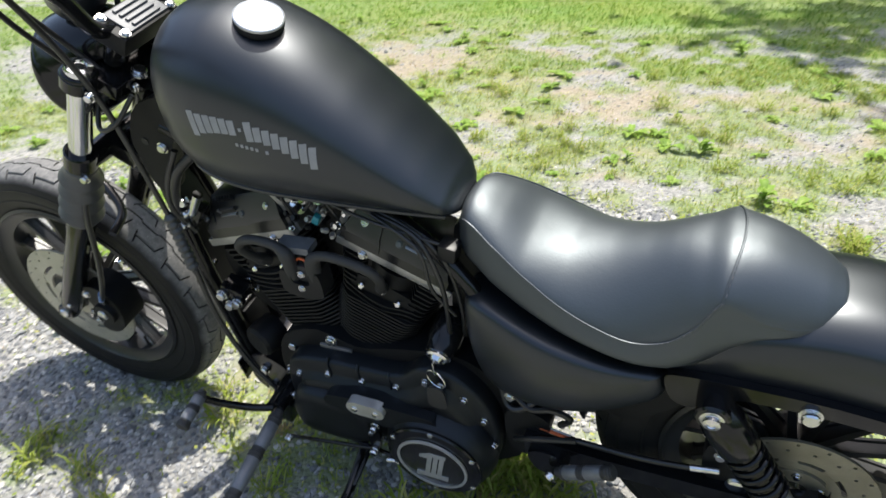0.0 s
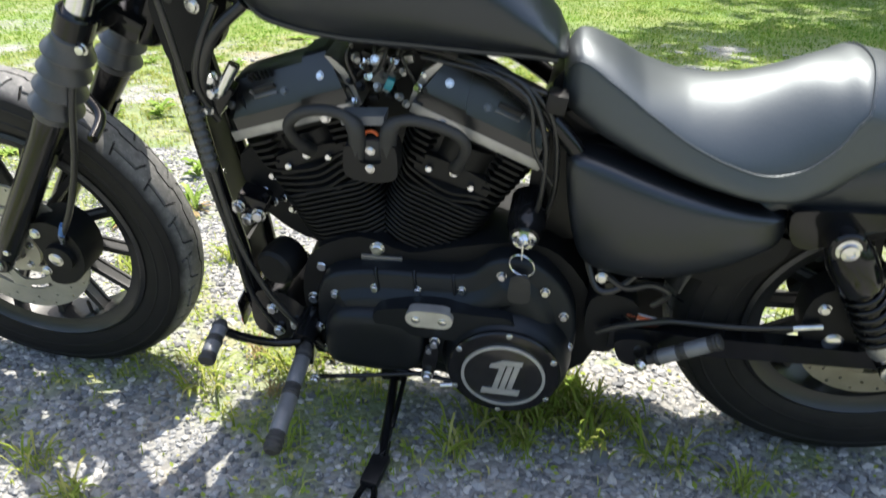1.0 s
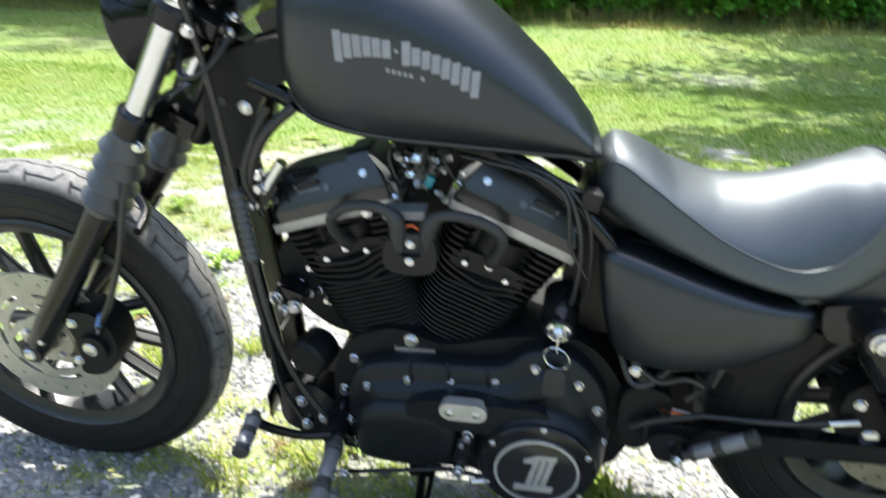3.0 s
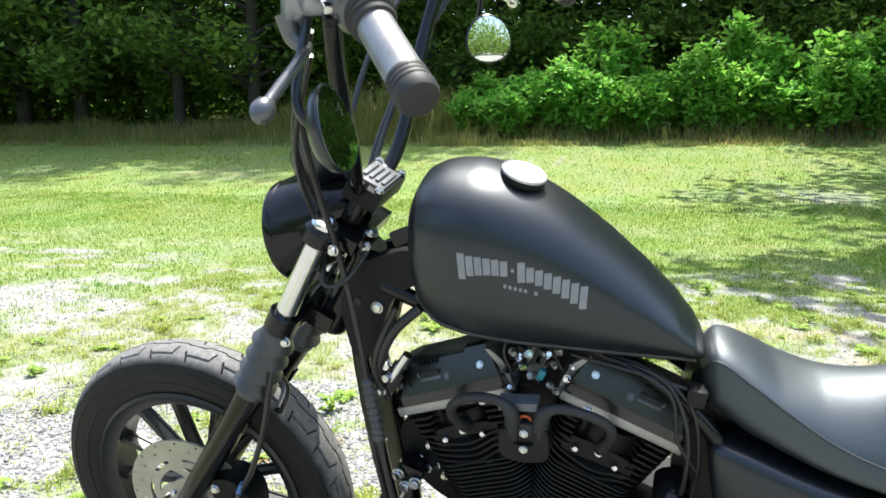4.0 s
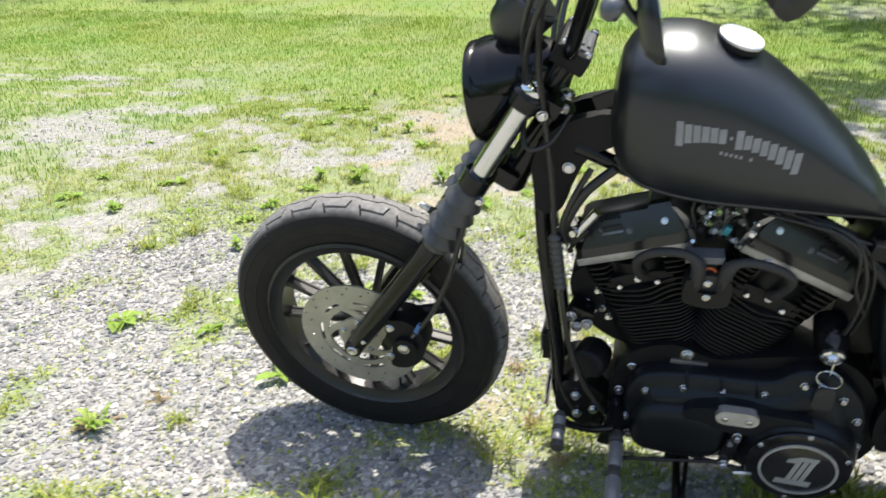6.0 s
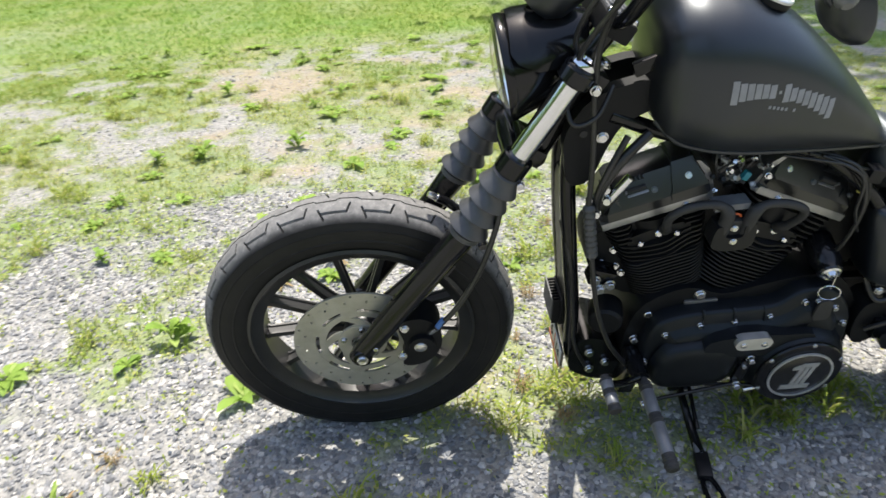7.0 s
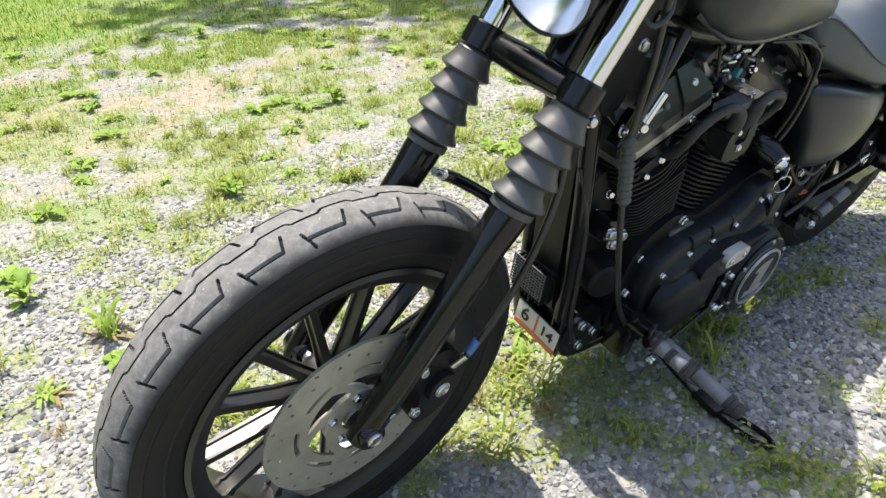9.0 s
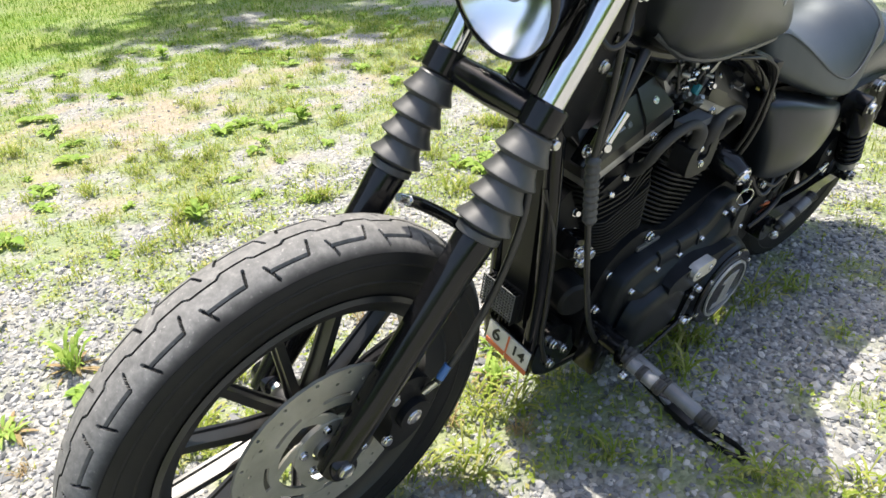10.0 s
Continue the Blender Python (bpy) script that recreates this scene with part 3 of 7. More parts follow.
# lower and upper clamps
bm = bmesh.new()
for y in (-0.094, 0.094):
    lathe(bm, on_fork(-0.006, y), AX, [(0, 0.026), (0.003, 0.0285), (0.036, 0.0285), (0.039, 0.026)], 28)
lathe(bm, on_fork(0.012, -0.094, -0.01), (0, 1, 0), [(0, 0.018), (0.03, 0.021), (0.094, 0.024), (0.16, 0.021), (0.188, 0.018)], 20)
box(bm, on_fork(0.014, 0, -0.035), (0.07, 0.09, 0.034), Matrix.Rotation(radians(30), 3, "Y"))
lower = part("lower_fork_clamp", bm, GLOSS, bike, "gloss black lower fork clamp", bevel=0.002, bevel_angle=60)
hexbolt("clamp_bolt", Vector((-0.433, -0.112, 0.742)), LEFT, 0.0075, lower, h=0.008)
hexbolt("clamp_bolt", on_fork(0.008, 0.108, -0.034), (0, 1, 0), 0.0075, lower, h=0.008)
bm = bmesh.new()
for y in (-0.094, 0.094):
    lathe(bm, on_fork(0.186, y), AX, [(0, 0.027), (0.003, 0.0295), (0.025, 0.0295), (0.028, 0.027)], 28)
box(bm, on_fork(0.2, 0, -0.03), (0.06, 0.17, 0.026), Matrix.Rotation(radians(30), 3, "Y"))
upper = part("upper_fork_clamp", bm, GLOSS, bike, "gloss black upper fork clamp", bevel=0.003, bevel_angle=60)
hexbolt("clamp_bolt", on_fork(0.197, -0.112, -0.034), LEFT, 0.0075, upper, h=0.008)
hexbolt("clamp_bolt", on_fork(0.197, -0.046, -0.066), (-0.2, -0.9, 0.1), 0.0075, upper, h=0.007)
hexbolt("stem_nut", on_fork(0.216, -0.03, -0.06), AX, 0.012, upper, h=0.008)
bm = bmesh.new()
lathe(bm, on_fork(-0.01, 0, -0.062), AX, [(0, 0.03), (0.01, 0.033), (0.03, 0.028), (0.16, 0.028), (0.18, 0.033), (0.195, 0.03)], 28)
part("steering_head", bm, GLOSS, bike, "gloss black steering head")

# front brake caliper and hose
bm = bmesh.new()
cal = [(-0.665, 0.395), (-0.62, 0.41), (-0.585, 0.385), (-0.575, 0.34), (-0.59, 0.295), (-0.625, 0.27), (-0.66, 0.275), (-0.652, 0.33)]
slab(bm, rounded(cal, 3), -0.1, -0.035)
cyl(bm, (-0.618, -0.112, 0.338), (-0.618, -0.09, 0.338), 0.027, 0.029)
caliper = part("front_brake_caliper", bm, CRINKLE, bike, "black front brake caliper", bevel=0.006, bevel_angle=50)
hexbolt("caliper_bolt", (-0.621, -0.112, 0.338), LEFT, 0.011, caliper, h=0.004)
hexbolt("caliper_bolt", (-0.652, -0.1, 0.385), LEFT, 0.008, caliper)
hexbolt("caliper_bolt", (-0.66, -0.1, 0.3), LEFT, 0.008, caliper)
bm = bmesh.new()
cyl(bm, (-0.6, -0.104, 0.372), (-0.586, -0.116, 0.398), 0.006, n=12)
part("hose_fitting", bm, BOLT, caliper)
bm = bmesh.new()
pipe(bm, [(-0.586, -0.116, 0.398), (-0.545, -0.122, 0.46), (-0.5, -0.125, 0.56), (-0.472, -0.12, 0.66), (-0.455, -0.095, 0.74)], 0.0055)
hose = part("brake_hose", bm, WIRE_M, bike, "black rubber brake hose")
bm = bmesh.new()
pipe(bm, [(-0.584, -0.1165, 0.402), (-0.572, -0.118, 0.424)], 0.0064, steps=2)
part("hose_band", bm, BLUE_TAPE, hose, "blue band on the brake hose")

# fender stub bracket between the legs
bm = bmesh.new()
pipe(bm, [(-0.57, 0.0, 0.64), (-0.545, -0.004, 0.625), (-0.5, -0.03, 0.592), (-0.49, -0.08, 0.575)], 0.009)
fb = part("fender_bracket", bm, GLOSS, bike, "bare black fender bracket between the fork legs")
hexbolt("bracket_bolt", (-0.571, 0.0, 0.641), (-0.8, 0, 0.5), 0.007, fb, h=0.02)

# ---- headlamp
LAMP = Vector((-0.452, 0, 0.905))
FWD = Vector((-0.985, 0, -0.17)).normalized()
bm = bmesh.new()
lathe(bm, LAMP, FWD, [(-0.125, 0.0002), (-0.125, 0.02), (-0.118, 0.036), (-0.1, 0.051), (-0.07, 0.068), (-0.035, 0.081), (-0.012, 0.0885), (-0.012, 0.0872)], 48, caps=False)
lamp = part("headlamp", bm, GLOSS, bike, "black bullet headlamp with clear lens")
bm = bmesh.new()
d, u, v = frame_of(FWD)
rings(bm, [circle(LAMP + FWD * s, u, v, r, 56) for s, r in ((-0.014, 0.086), (-0.01, 0.0905), (0.001, 0.0905), (0.004, 0.089), (0.004, 0.0865), (-0.004, 0.0865))], False, True)
part("trim_ring", bm, GLOSS, lamp, "gloss black trim ring", smooth=50)
bm = bmesh.new()
lathe(bm, LAMP, FWD, [(-0.062, 0.012), (-0.058, 0.03), (-0.046, 0.052), (-0.026, 0.072), (-0.002, 0.0868)], 56, caps=False)
part("reflector", bm, REFLECTOR, lamp, "silvered headlamp reflector", smooth=60)
bm = bmesh.new()
lathe(bm, LAMP, FWD, [(-0.062, 0.008), (-0.04, 0.014), (-0.026, 0.021), (-0.018, 0.022), (-0.012, 0.018), (-0.009, 0.008)], 28)
part("bulb_shield", bm, GRIPM, lamp, "grey bulb shield")
bm = bmesh.new()
lathe(bm, LAMP, FWD, [(0.001, 0.0866), (0.008, 0.075), (0.014, 0.05), (0.017, 0.025), (0.018, 0.002)], 56, caps=False)
lens = part("lens", bm, GLASS, lamp, "clear domed glass lens", smooth=60)
lens.visible_shadow = False
# cowl over the shell, its lower edge falling towards the back
bm = bmesh.new()
rows = []
for s, r, z, wide in ((0.0, 0.0925, 0, 50), (-0.012, 0.0945, 0, 62), (-0.045, 0.089, 0.005, 76), (-0.08, 0.077, 0.013, 84), (-0.112, 0.06, 0.022, 88), (-0.132, 0.046, 0.027, 90)):
    row = []
    for i in range(25):
        a = radians(-wide + 2 * wide * i / 24)
        row.append((LAMP + FWD * s) + Vector((0, math.sin(a) * (r + 0.002), math.cos(a) * (r + 0.002) + z)))
    rows.append(row)
loops = [row + [p + (LAMP + FWD * -0.06 - p).normalized() * 0.004 for p in row[::-1]] for row in rows]
rings(bm, loops)
part("lamp_cowl", bm, GLOSS, lamp, "gloss black cowl over the headlamp", smooth=35)
bm = bmesh.new()
lathe(bm, LAMP + FWD * -0.045 + Vector((0, 0, 0.0955)), (0.1, 0, 1), [(-0.004, 0.014), (0.001, 0.014), (0.0018, 0.012)], 24)
part("cowl_cap", bm, GLOSS, lamp)
bm = bmesh.new()
box(bm, (-0.385, 0, 0.972), (0.09, 0.05, 0.03), Matrix.Rotation(radians(-10), 3, "Y"))
part("lamp_bracket", bm, GLOSS, lamp, bevel=0.006)
# ---- handlebar, risers and instruments
def bar_half(sy):
    if sy < 0:
        return [(-0.288, -0.04, 1.0), (-0.28, -0.085, 1.02), (-0.262, -0.13, 1.085), (-0.241, -0.19, 1.16), (-0.216, -0.25, 1.25), (-0.195, -0.284, 1.305), (-0.159, -0.329, 1.318), (-0.11, -0.394, 1.281), (-0.036, -0.484, 1.213)]
    return [(-0.288, 0.04, 1.0), (-0.277, 0.07, 1.015), (-0.263, 0.105, 1.065), (-0.245, 0.17, 1.181), (-0.222, 0.215, 1.275), (-0.194, 0.26, 1.342), (-0.166, 0.302, 1.356), (-0.085, 0.396, 1.302), (-0.02, 0.486, 1.257)]


bm = bmesh.new()
pipe(bm, bar_half(-1)[::-1] + bar_half(1), 0.0127, 18, 7)
handlebar = part("handlebar", bm, GLOSS, bike, "tall black tubular handlebar")
for sy in (-1, 1):
    bm = bmesh.new()
    cyl(bm, (-0.318, sy * 0.042, 0.945), (-0.29, sy * 0.042, 0.985), 0.017, 0.018)
    part("riser", bm, GLOSS, bike, "black handlebar riser")
bm = bmesh.new()
PL = Matrix.Translation((-0.279, -0.024, 1.002)) @ Matrix.Rotation(radians(30), 4, "Y") @ Matrix.Rotation(radians(0), 4, "X")
bmesh.ops.create_cube(bm, size=1, matrix=PL @ Matrix.Translation((0, 0.024, -0.012)) @ Matrix.Diagonal((0.062, 0.13, 0.034, 1)))
clamp = part("riser_clamp", bm, CRINKLE, bike, "black handlebar clamp with ribbed silver top", bevel=0.005)
bm = bmesh.new()
bmesh.ops.create_cube(bm, size=1, matrix=PL @ Matrix.Translation((0, 0.024, 0.006)) @ Matrix.Diagonal((0.05, 0.09, 0.006, 1)))
for k in range(4):
    bmesh.ops.create_cube(bm, size=1, matrix=PL @ Matrix.Translation((-0.017 + 0.0115 * k, 0.024, 0.0105)) @ Matrix.Diagonal((0.006, 0.062, 0.005, 1)))
part("clamp_plate", bm, CLAMP_GREY, clamp, "ribbed grey clamp plate", bevel=0.001)
for dx in (-0.022, 0.022):
    for dy in (-0.03, 0.078):
        hexbolt("clamp_screw", PL @ Vector((dx, dy, 0.008)), (PL.to_3x3() @ Vector((0, 0, 1))), 0.0065, clamp, h=0.005)
bm = bmesh.new()
lathe(bm, (-0.362, -0.006, 1.062), Vector((0.62, 0, 0.78)), [(-0.07, 0.012), (-0.066, 0.03), (-0.05, 0.043), (-0.01, 0.05), (0.012, 0.052), (0.016, 0.049)], 36)
speedo = part("speedometer", bm, SATIN, bike, "black round speedometer housing")
bm = bmesh.new()
lathe(bm, (-0.362, -0.006, 1.062), Vector((0.62, 0, 0.78)), [(0.0165, 0.046), (0.018, 0.045), (0.0185, 0.0)], 36)
part("dial", bm, BADGE_BLACK, speedo)
bm = bmesh.new()
pipe(bm, [(-0.385, 0, 1.03), (-0.36, 0, 0.99), (-0.32, 0, 0.965)], 0.012)
part("speedometer_bracket", bm, GLOSS, speedo)


def grip(sy):
    a, b = (Vector((-0.105, -0.399, 1.277)), Vector((-0.045, -0.472, 1.224))) if sy < 0 else (Vector((-0.083, 0.4, 1.3)), Vector((-0.028, 0.475, 1.262)))
    ax = (b - a).normalized()
    ln = (b - a).length
    bm = bmesh.new()
    lathe(bm, a, ax, [(0, 0.019), (ln, 0.019)], 28)
    g = part("grip", bm, GRIPM, handlebar, "grey rubber handgrip with black end cap")
    bm = bmesh.new()
    prof = [(ln - 0.011, 0.0192)]
    for k in range(3):
        prof += [(ln - 0.010 + k * 0.006, 0.0206), (ln - 0.006 + k * 0.006, 0.0206), (ln - 0.005 + k * 0.006, 0.0192)]
    prof += [(ln + 0.009, 0.021), (ln + 0.017, 0.021), (ln + 0.022, 0.0185), (ln + 0.0235, 0.012)]
    lathe(bm, a, ax, prof, 28)
    part("grip_end", bm, RUBBER, g, "black rubber grip end")
    bm = bmesh.new()
    prof = [(-0.012, 0.022), (-0.01, 0.0245)]
    for k in range(2):
        prof += [(-0.006 + k * 0.008, 0.0245), (-0.004 + k * 0.008, 0.0212), (-0.001 + k * 0.008, 0.0212), (0.0 + k * 0.008, 0.0238)]
    prof += [(0.012, 0.0225), (0.014, 0.0192)]
    lathe(bm, a, ax, prof, 28)
    part("grip_flange", bm, RUBBER, g)
    # switch housing
    c = a - ax * 0.03
    q = ax.to_track_quat("Y", "Z").to_matrix()
    bm = bmesh.new()
    lathe(bm, c - ax * 0.03, ax, [(-0.002, 0.016), (0.0, 0.023), (0.004, 0.028), (0.012, 0.031), (0.028, 0.0325), (0.04, 0.031), (0.046, 0.0275), (0.048, 0.022)], 32)
    box(bm, c + q @ Vector((0.012, -0.006, 0.004)), (0.042, 0.036, 0.036), q)
    hsg = part("switch_housing", bm, HOUSING, handlebar, "black switch housing", bevel=0.006, bevel_angle=55)
    for k, (dz, dx) in enumerate(((0.013, 0.034), (0.0, 0.035), (-0.012, 0.034))):
        bm = bmesh.new()
        box(bm, c + q @ Vector((dx, 0.004 * k - 0.004, dz)), (0.012, 0.016, 0.009), q)
        part("switch_button", bm, PLASTIC if k != 1 else BOLT, hsg, bevel=0.0015)
    hexbolt("housing_screw", c + q @ Vector((0.004, -0.002, 0.0318)), q @ Vector((0.1, 0, 1)), 0.0042, hsg, PLASTIC, h=0.002)
    # lever perch and lever
    pc = c - ax * 0.02 + Vector((-0.046, 0, -0.004))
    bm = bmesh.new()
    box(bm, pc + Vector((0.014, 0, 0)), (0.056, 0.026, 0.024), q)
    box(bm, pc + Vector((-0.024, 0, -0.01)), (0.028, 0.024, 0.056), q)
    perch = part("lever_perch", bm, PERCH if sy < 0 else SATIN, handlebar, "grey lever perch", bevel=0.006)
    hexbolt("perch_bolt", pc + q @ Vector((-0.006, 0, 0.018)), q @ Vector((0, 0, 1)), 0.0062, perch, h=0.007)
    if sy > 0:
        bm = bmesh.new()
        box(bm, pc + Vector((-0.012, 0, 0.03)), (0.06, 0.06, 0.035), q)
        part("brake_reservoir", bm, GLOSS, perch, "black brake fluid reservoir", bevel=0.006)
    tip = Vector((-0.2, -0.463, 1.203)) if sy < 0 else Vector((-0.13, 0.451, 1.254))
    bm = bmesh.new()
    root = pc + Vector((-0.016, 0, -0.024))
    mid = root.lerp(tip, 0.35) + Vector((0.006, 0, 0.004))
    if sy < 0:
        root = Vector((-0.189, -0.376, 1.251))
        mid = root.lerp(tip, 0.35) + Vector((0.003, 0, 0.002))
    pipe(bm, ([Vector((-0.212, -0.368, 1.285)), Vector((-0.207, -0.37, 1.263)), Vector((-0.197, -0.373, 1.254))] if sy < 0 else [pc + Vector((-0.02, 0, -0.012))]) + [root, mid, root.lerp(tip, 0.75), tip], lambda t: 0.0052 + 0.008 * max(0.0, 0.45 - t) / 0.45 + 0.0012 * t, 14)
    lathe(bm, tip - (tip - mid).normalized() * 0.012, (tip - mid), [(0, 0.006), (0.006, 0.0105), (0.014, 0.0125), (0.022, 0.0105), (0.027, 0.005)], 16)
    part("lever", bm, HOUSING if sy < 0 else CHROME, perch, "black clutch lever with ball end" if sy < 0 else "bright brake lever")
    # mirror under the bar
    mc = Vector((-0.155, -0.404, 1.166)) if sy < 0 else Vector((-0.164, 0.369, 1.183))
    face = (Vector((0.97, 0.07, 0.22)) if sy < 0 else Vector((0.5, -0.86, 0.165))).normalized()
    bm = bmesh.new()
    up = Vector((0, 0, 1))
    side = face.cross(up).normalized()
    up = side.cross(face).normalized()
    outline = [(0.047 * math.cos(t) * (1 + 0.12 * math.sin(t)), 0.047 * math.sin(t) - 0.006 * math.cos(2 * t)) for t in [2 * math.pi * k / 40 for k in range(40)]]
    loops = []
    for s, k in ((-0.02, 0.35), (-0.016, 0.7), (-0.006, 0.95), (0.002, 1.0), (0.004, 0.97), (0.004, 0.93)):
        loops.append([mc + face * s + side * (x * k) + up * (z * k) for x, z in outline])
    rings(bm, loops)
    shell = part("mirror", bm, SATIN, handlebar, "black teardrop mirror hanging below the grip")
    bm = bmesh.new()
    rings(bm, [[mc + face * d + side * (x * k) + up * (z * k) for x, z in outline] for k, d in ((0.93, 0.0035), (0.93, 0.0045), (0.75, 0.00496), (0.5, 0.00538), (0.25, 0.00564), (0.05, 0.00572))])
    part("mirror_glass", bm, MIRROR, shell, "slightly domed mirror glass", smooth=30)
    bm = bmesh.new()
    pipe(bm, [mc - face * 0.012, mc - face * 0.03 + Vector((-0.01, 0, 0.04)), pc + Vector((-0.01, 0, -0.015))], 0.0055)
    part("mirror_stem", bm, SATIN, shell)


grip(-1)
grip(1)

# ---- tank
TANK = [  # x, top, bottom, half width
    (-0.216, 0.922, 0.885, 0.02), (-0.213, 0.953, 0.863, 0.053), (-0.204, 0.993, 0.836, 0.087), (-0.184, 1.022, 0.812, 0.114), (-0.15, 1.035, 0.797, 0.13), (-0.1, 1.036, 0.786, 0.137),
    (-0.04, 1.018, 0.777, 0.134), (0.03, 0.979, 0.771, 0.126), (0.1, 0.923, 0.764, 0.115), (0.16, 0.866, 0.757, 0.102), (0.205, 0.817, 0.751, 0.088), (0.235, 0.777, 0.742, 0.07), (0.247, 0.755, 0.737, 0.051), (0.251, 0.746, 0.735, 0.037)]


def tank_y(x, z):
    """Half width of the tank at a height."""
    top, low, w = along(TANK, x)
    wide = low + 0.36 * (top - low)
    if z >= wide:
        f = min((z - wide) / (top - wide), 1)
        return w * (1 - f ** 3.0) ** 0.5
    f = min((wide - z) / (wide - low), 1)
    return w * (1 - 0.2 * f ** 2.4)


bm = bmesh.new()
loops = []
for i in range(61):
    t = i / 60
    x = -0.216 + 0.467 * (0.5 - 0.5 * math.cos(math.pi * t))
    top, low, w = along(TANK, x)
    half = []
    for k in range(22):
        a = math.pi / 2 * k / 21
        wide = low + 0.36 * (top - low)
        z = wide + (top - wide) * math.sin(a) ** 0.7 if k else wide
        half.append((tank_y(x, z) if k < 21 else 0.0, z))
    lower_side = [(tank_y(x, low + 0.36 * (top - low) * f), low + 0.36 * (top - low) * f) for f in (0.0, 0.12, 0.35, 0.65, 0.85)]
    sec = lower_side + half
    left = [(x, -y, z) for y, z in sec]
    right = [(x, y, z) for y, z in sec[:-1]][::-1]
    belly = [(x, tank_y(x, low) * f, low - 0.012 * (1 - abs(f))) for f in (0.8, 0.3, -0.3, -0.8)]
    loops.append(left + right + belly)
rings(bm, loops)
tank = part("fuel_tank", bm, SATIN, bike, "satin black peanut fuel tank with grey print", smooth=48)
# seam flange along the lower edge
for sy in (-1, 1):
    bm = bmesh.new()
    pipe(bm, [(x, sy * (tank_y(x, along(TANK, x)[1] + 0.002) - 0.003), along(TANK, x)[1] - 0.002) for x in np.linspace(-0.2, 0.235, 14)], 0.005, 8, 3)
    part("tank_seam", bm, SATIN, tank)
CAP = Vector((-0.034, -0.02, 1.003))
CAPN = Vector((0.34, -0.1, 0.94)).normalized()
bm = bmesh.new()
lathe(bm, CAP, CAPN, [(-0.012, 0.03), (0.006, 0.03), (0.008, 0.0355), (0.017, 0.0365), (0.02, 0.035)], 44)
cap = part("fuel_cap", bm, CRINKLE, tank, "round fuel cap with bright top")
bm = bmesh.new()
lathe(bm, CAP, CAPN, [(0.0185, 0.0362), (0.0222, 0.0362), (0.0236, 0.0345), (0.0222, 0.0325), (0.0232, 0.028), (0.0242, 0.02), (0.0248, 0.001)], 44)
part("cap_top", bm, BRIGHT_ALU, cap, "brushed bright cap top")

# plain blocks where the maker's print is
def tank_block(x0, x1, z0, z1, skew, mat, name):
    bm = bmesh.new()
    grid = []
    for k in range(4):
        row = []
        for j in range(2):
            z = z0 + (z1 - z0) * k / 3
            x = x0 + (x1 - x0) * j + skew * (k / 3 - 0.5)
            row.append(bm.verts.new((x, -tank_y(x, z) - 0.0007, z)))
        grid.append(row)
    for k in range(3):
        bm.faces.new((grid[k][0], grid[k][1], grid[k + 1][1], grid[k + 1][0]))
    back = bmesh.ops.extrude_face_region(bm, geom=bm.faces[:])["geom"]
    for e in back:
        if isinstance(e, bmesh.types.BMVert):
            e.co.y += 0.0015
    return part(name, bm, mat, tank, "plain grey printed block")


LETTERS = 15
for k in range(LETTERS):
    f = (k + 0.5) / LETTERS
    x = -0.111 + 0.19 * f
    mid = 0.909 - 0.052 * f ** 1.9 + 0.006 * math.sin(f * math.pi)
    if k == 6:
        tank_block(x - 0.0022, x + 0.0022, mid - 0.0025, mid + 0.0025, 0, DECAL, "print_block")
        continue
    tall = 0.022 + 0.014 * abs(2 * f - 1) ** 2.2 + (0.008 if k == 7 else 0) + (0.006 if k == 0 else 0)
    tank_block(x - 0.0054, x + 0.0054, mid - tall / 2, mid + tall / 2, 0.005 * (f - 0.5), DECAL, "print_block")
for k in range(7):
    if k == 5:
        continue
    x = -0.04 + 0.0075 * k
    tank_block(x - 0.0022, x + 0.0022, 0.877 - 0.0018 * k, 0.8825 - 0.0018 * k, 0, DECAL, "print_block")

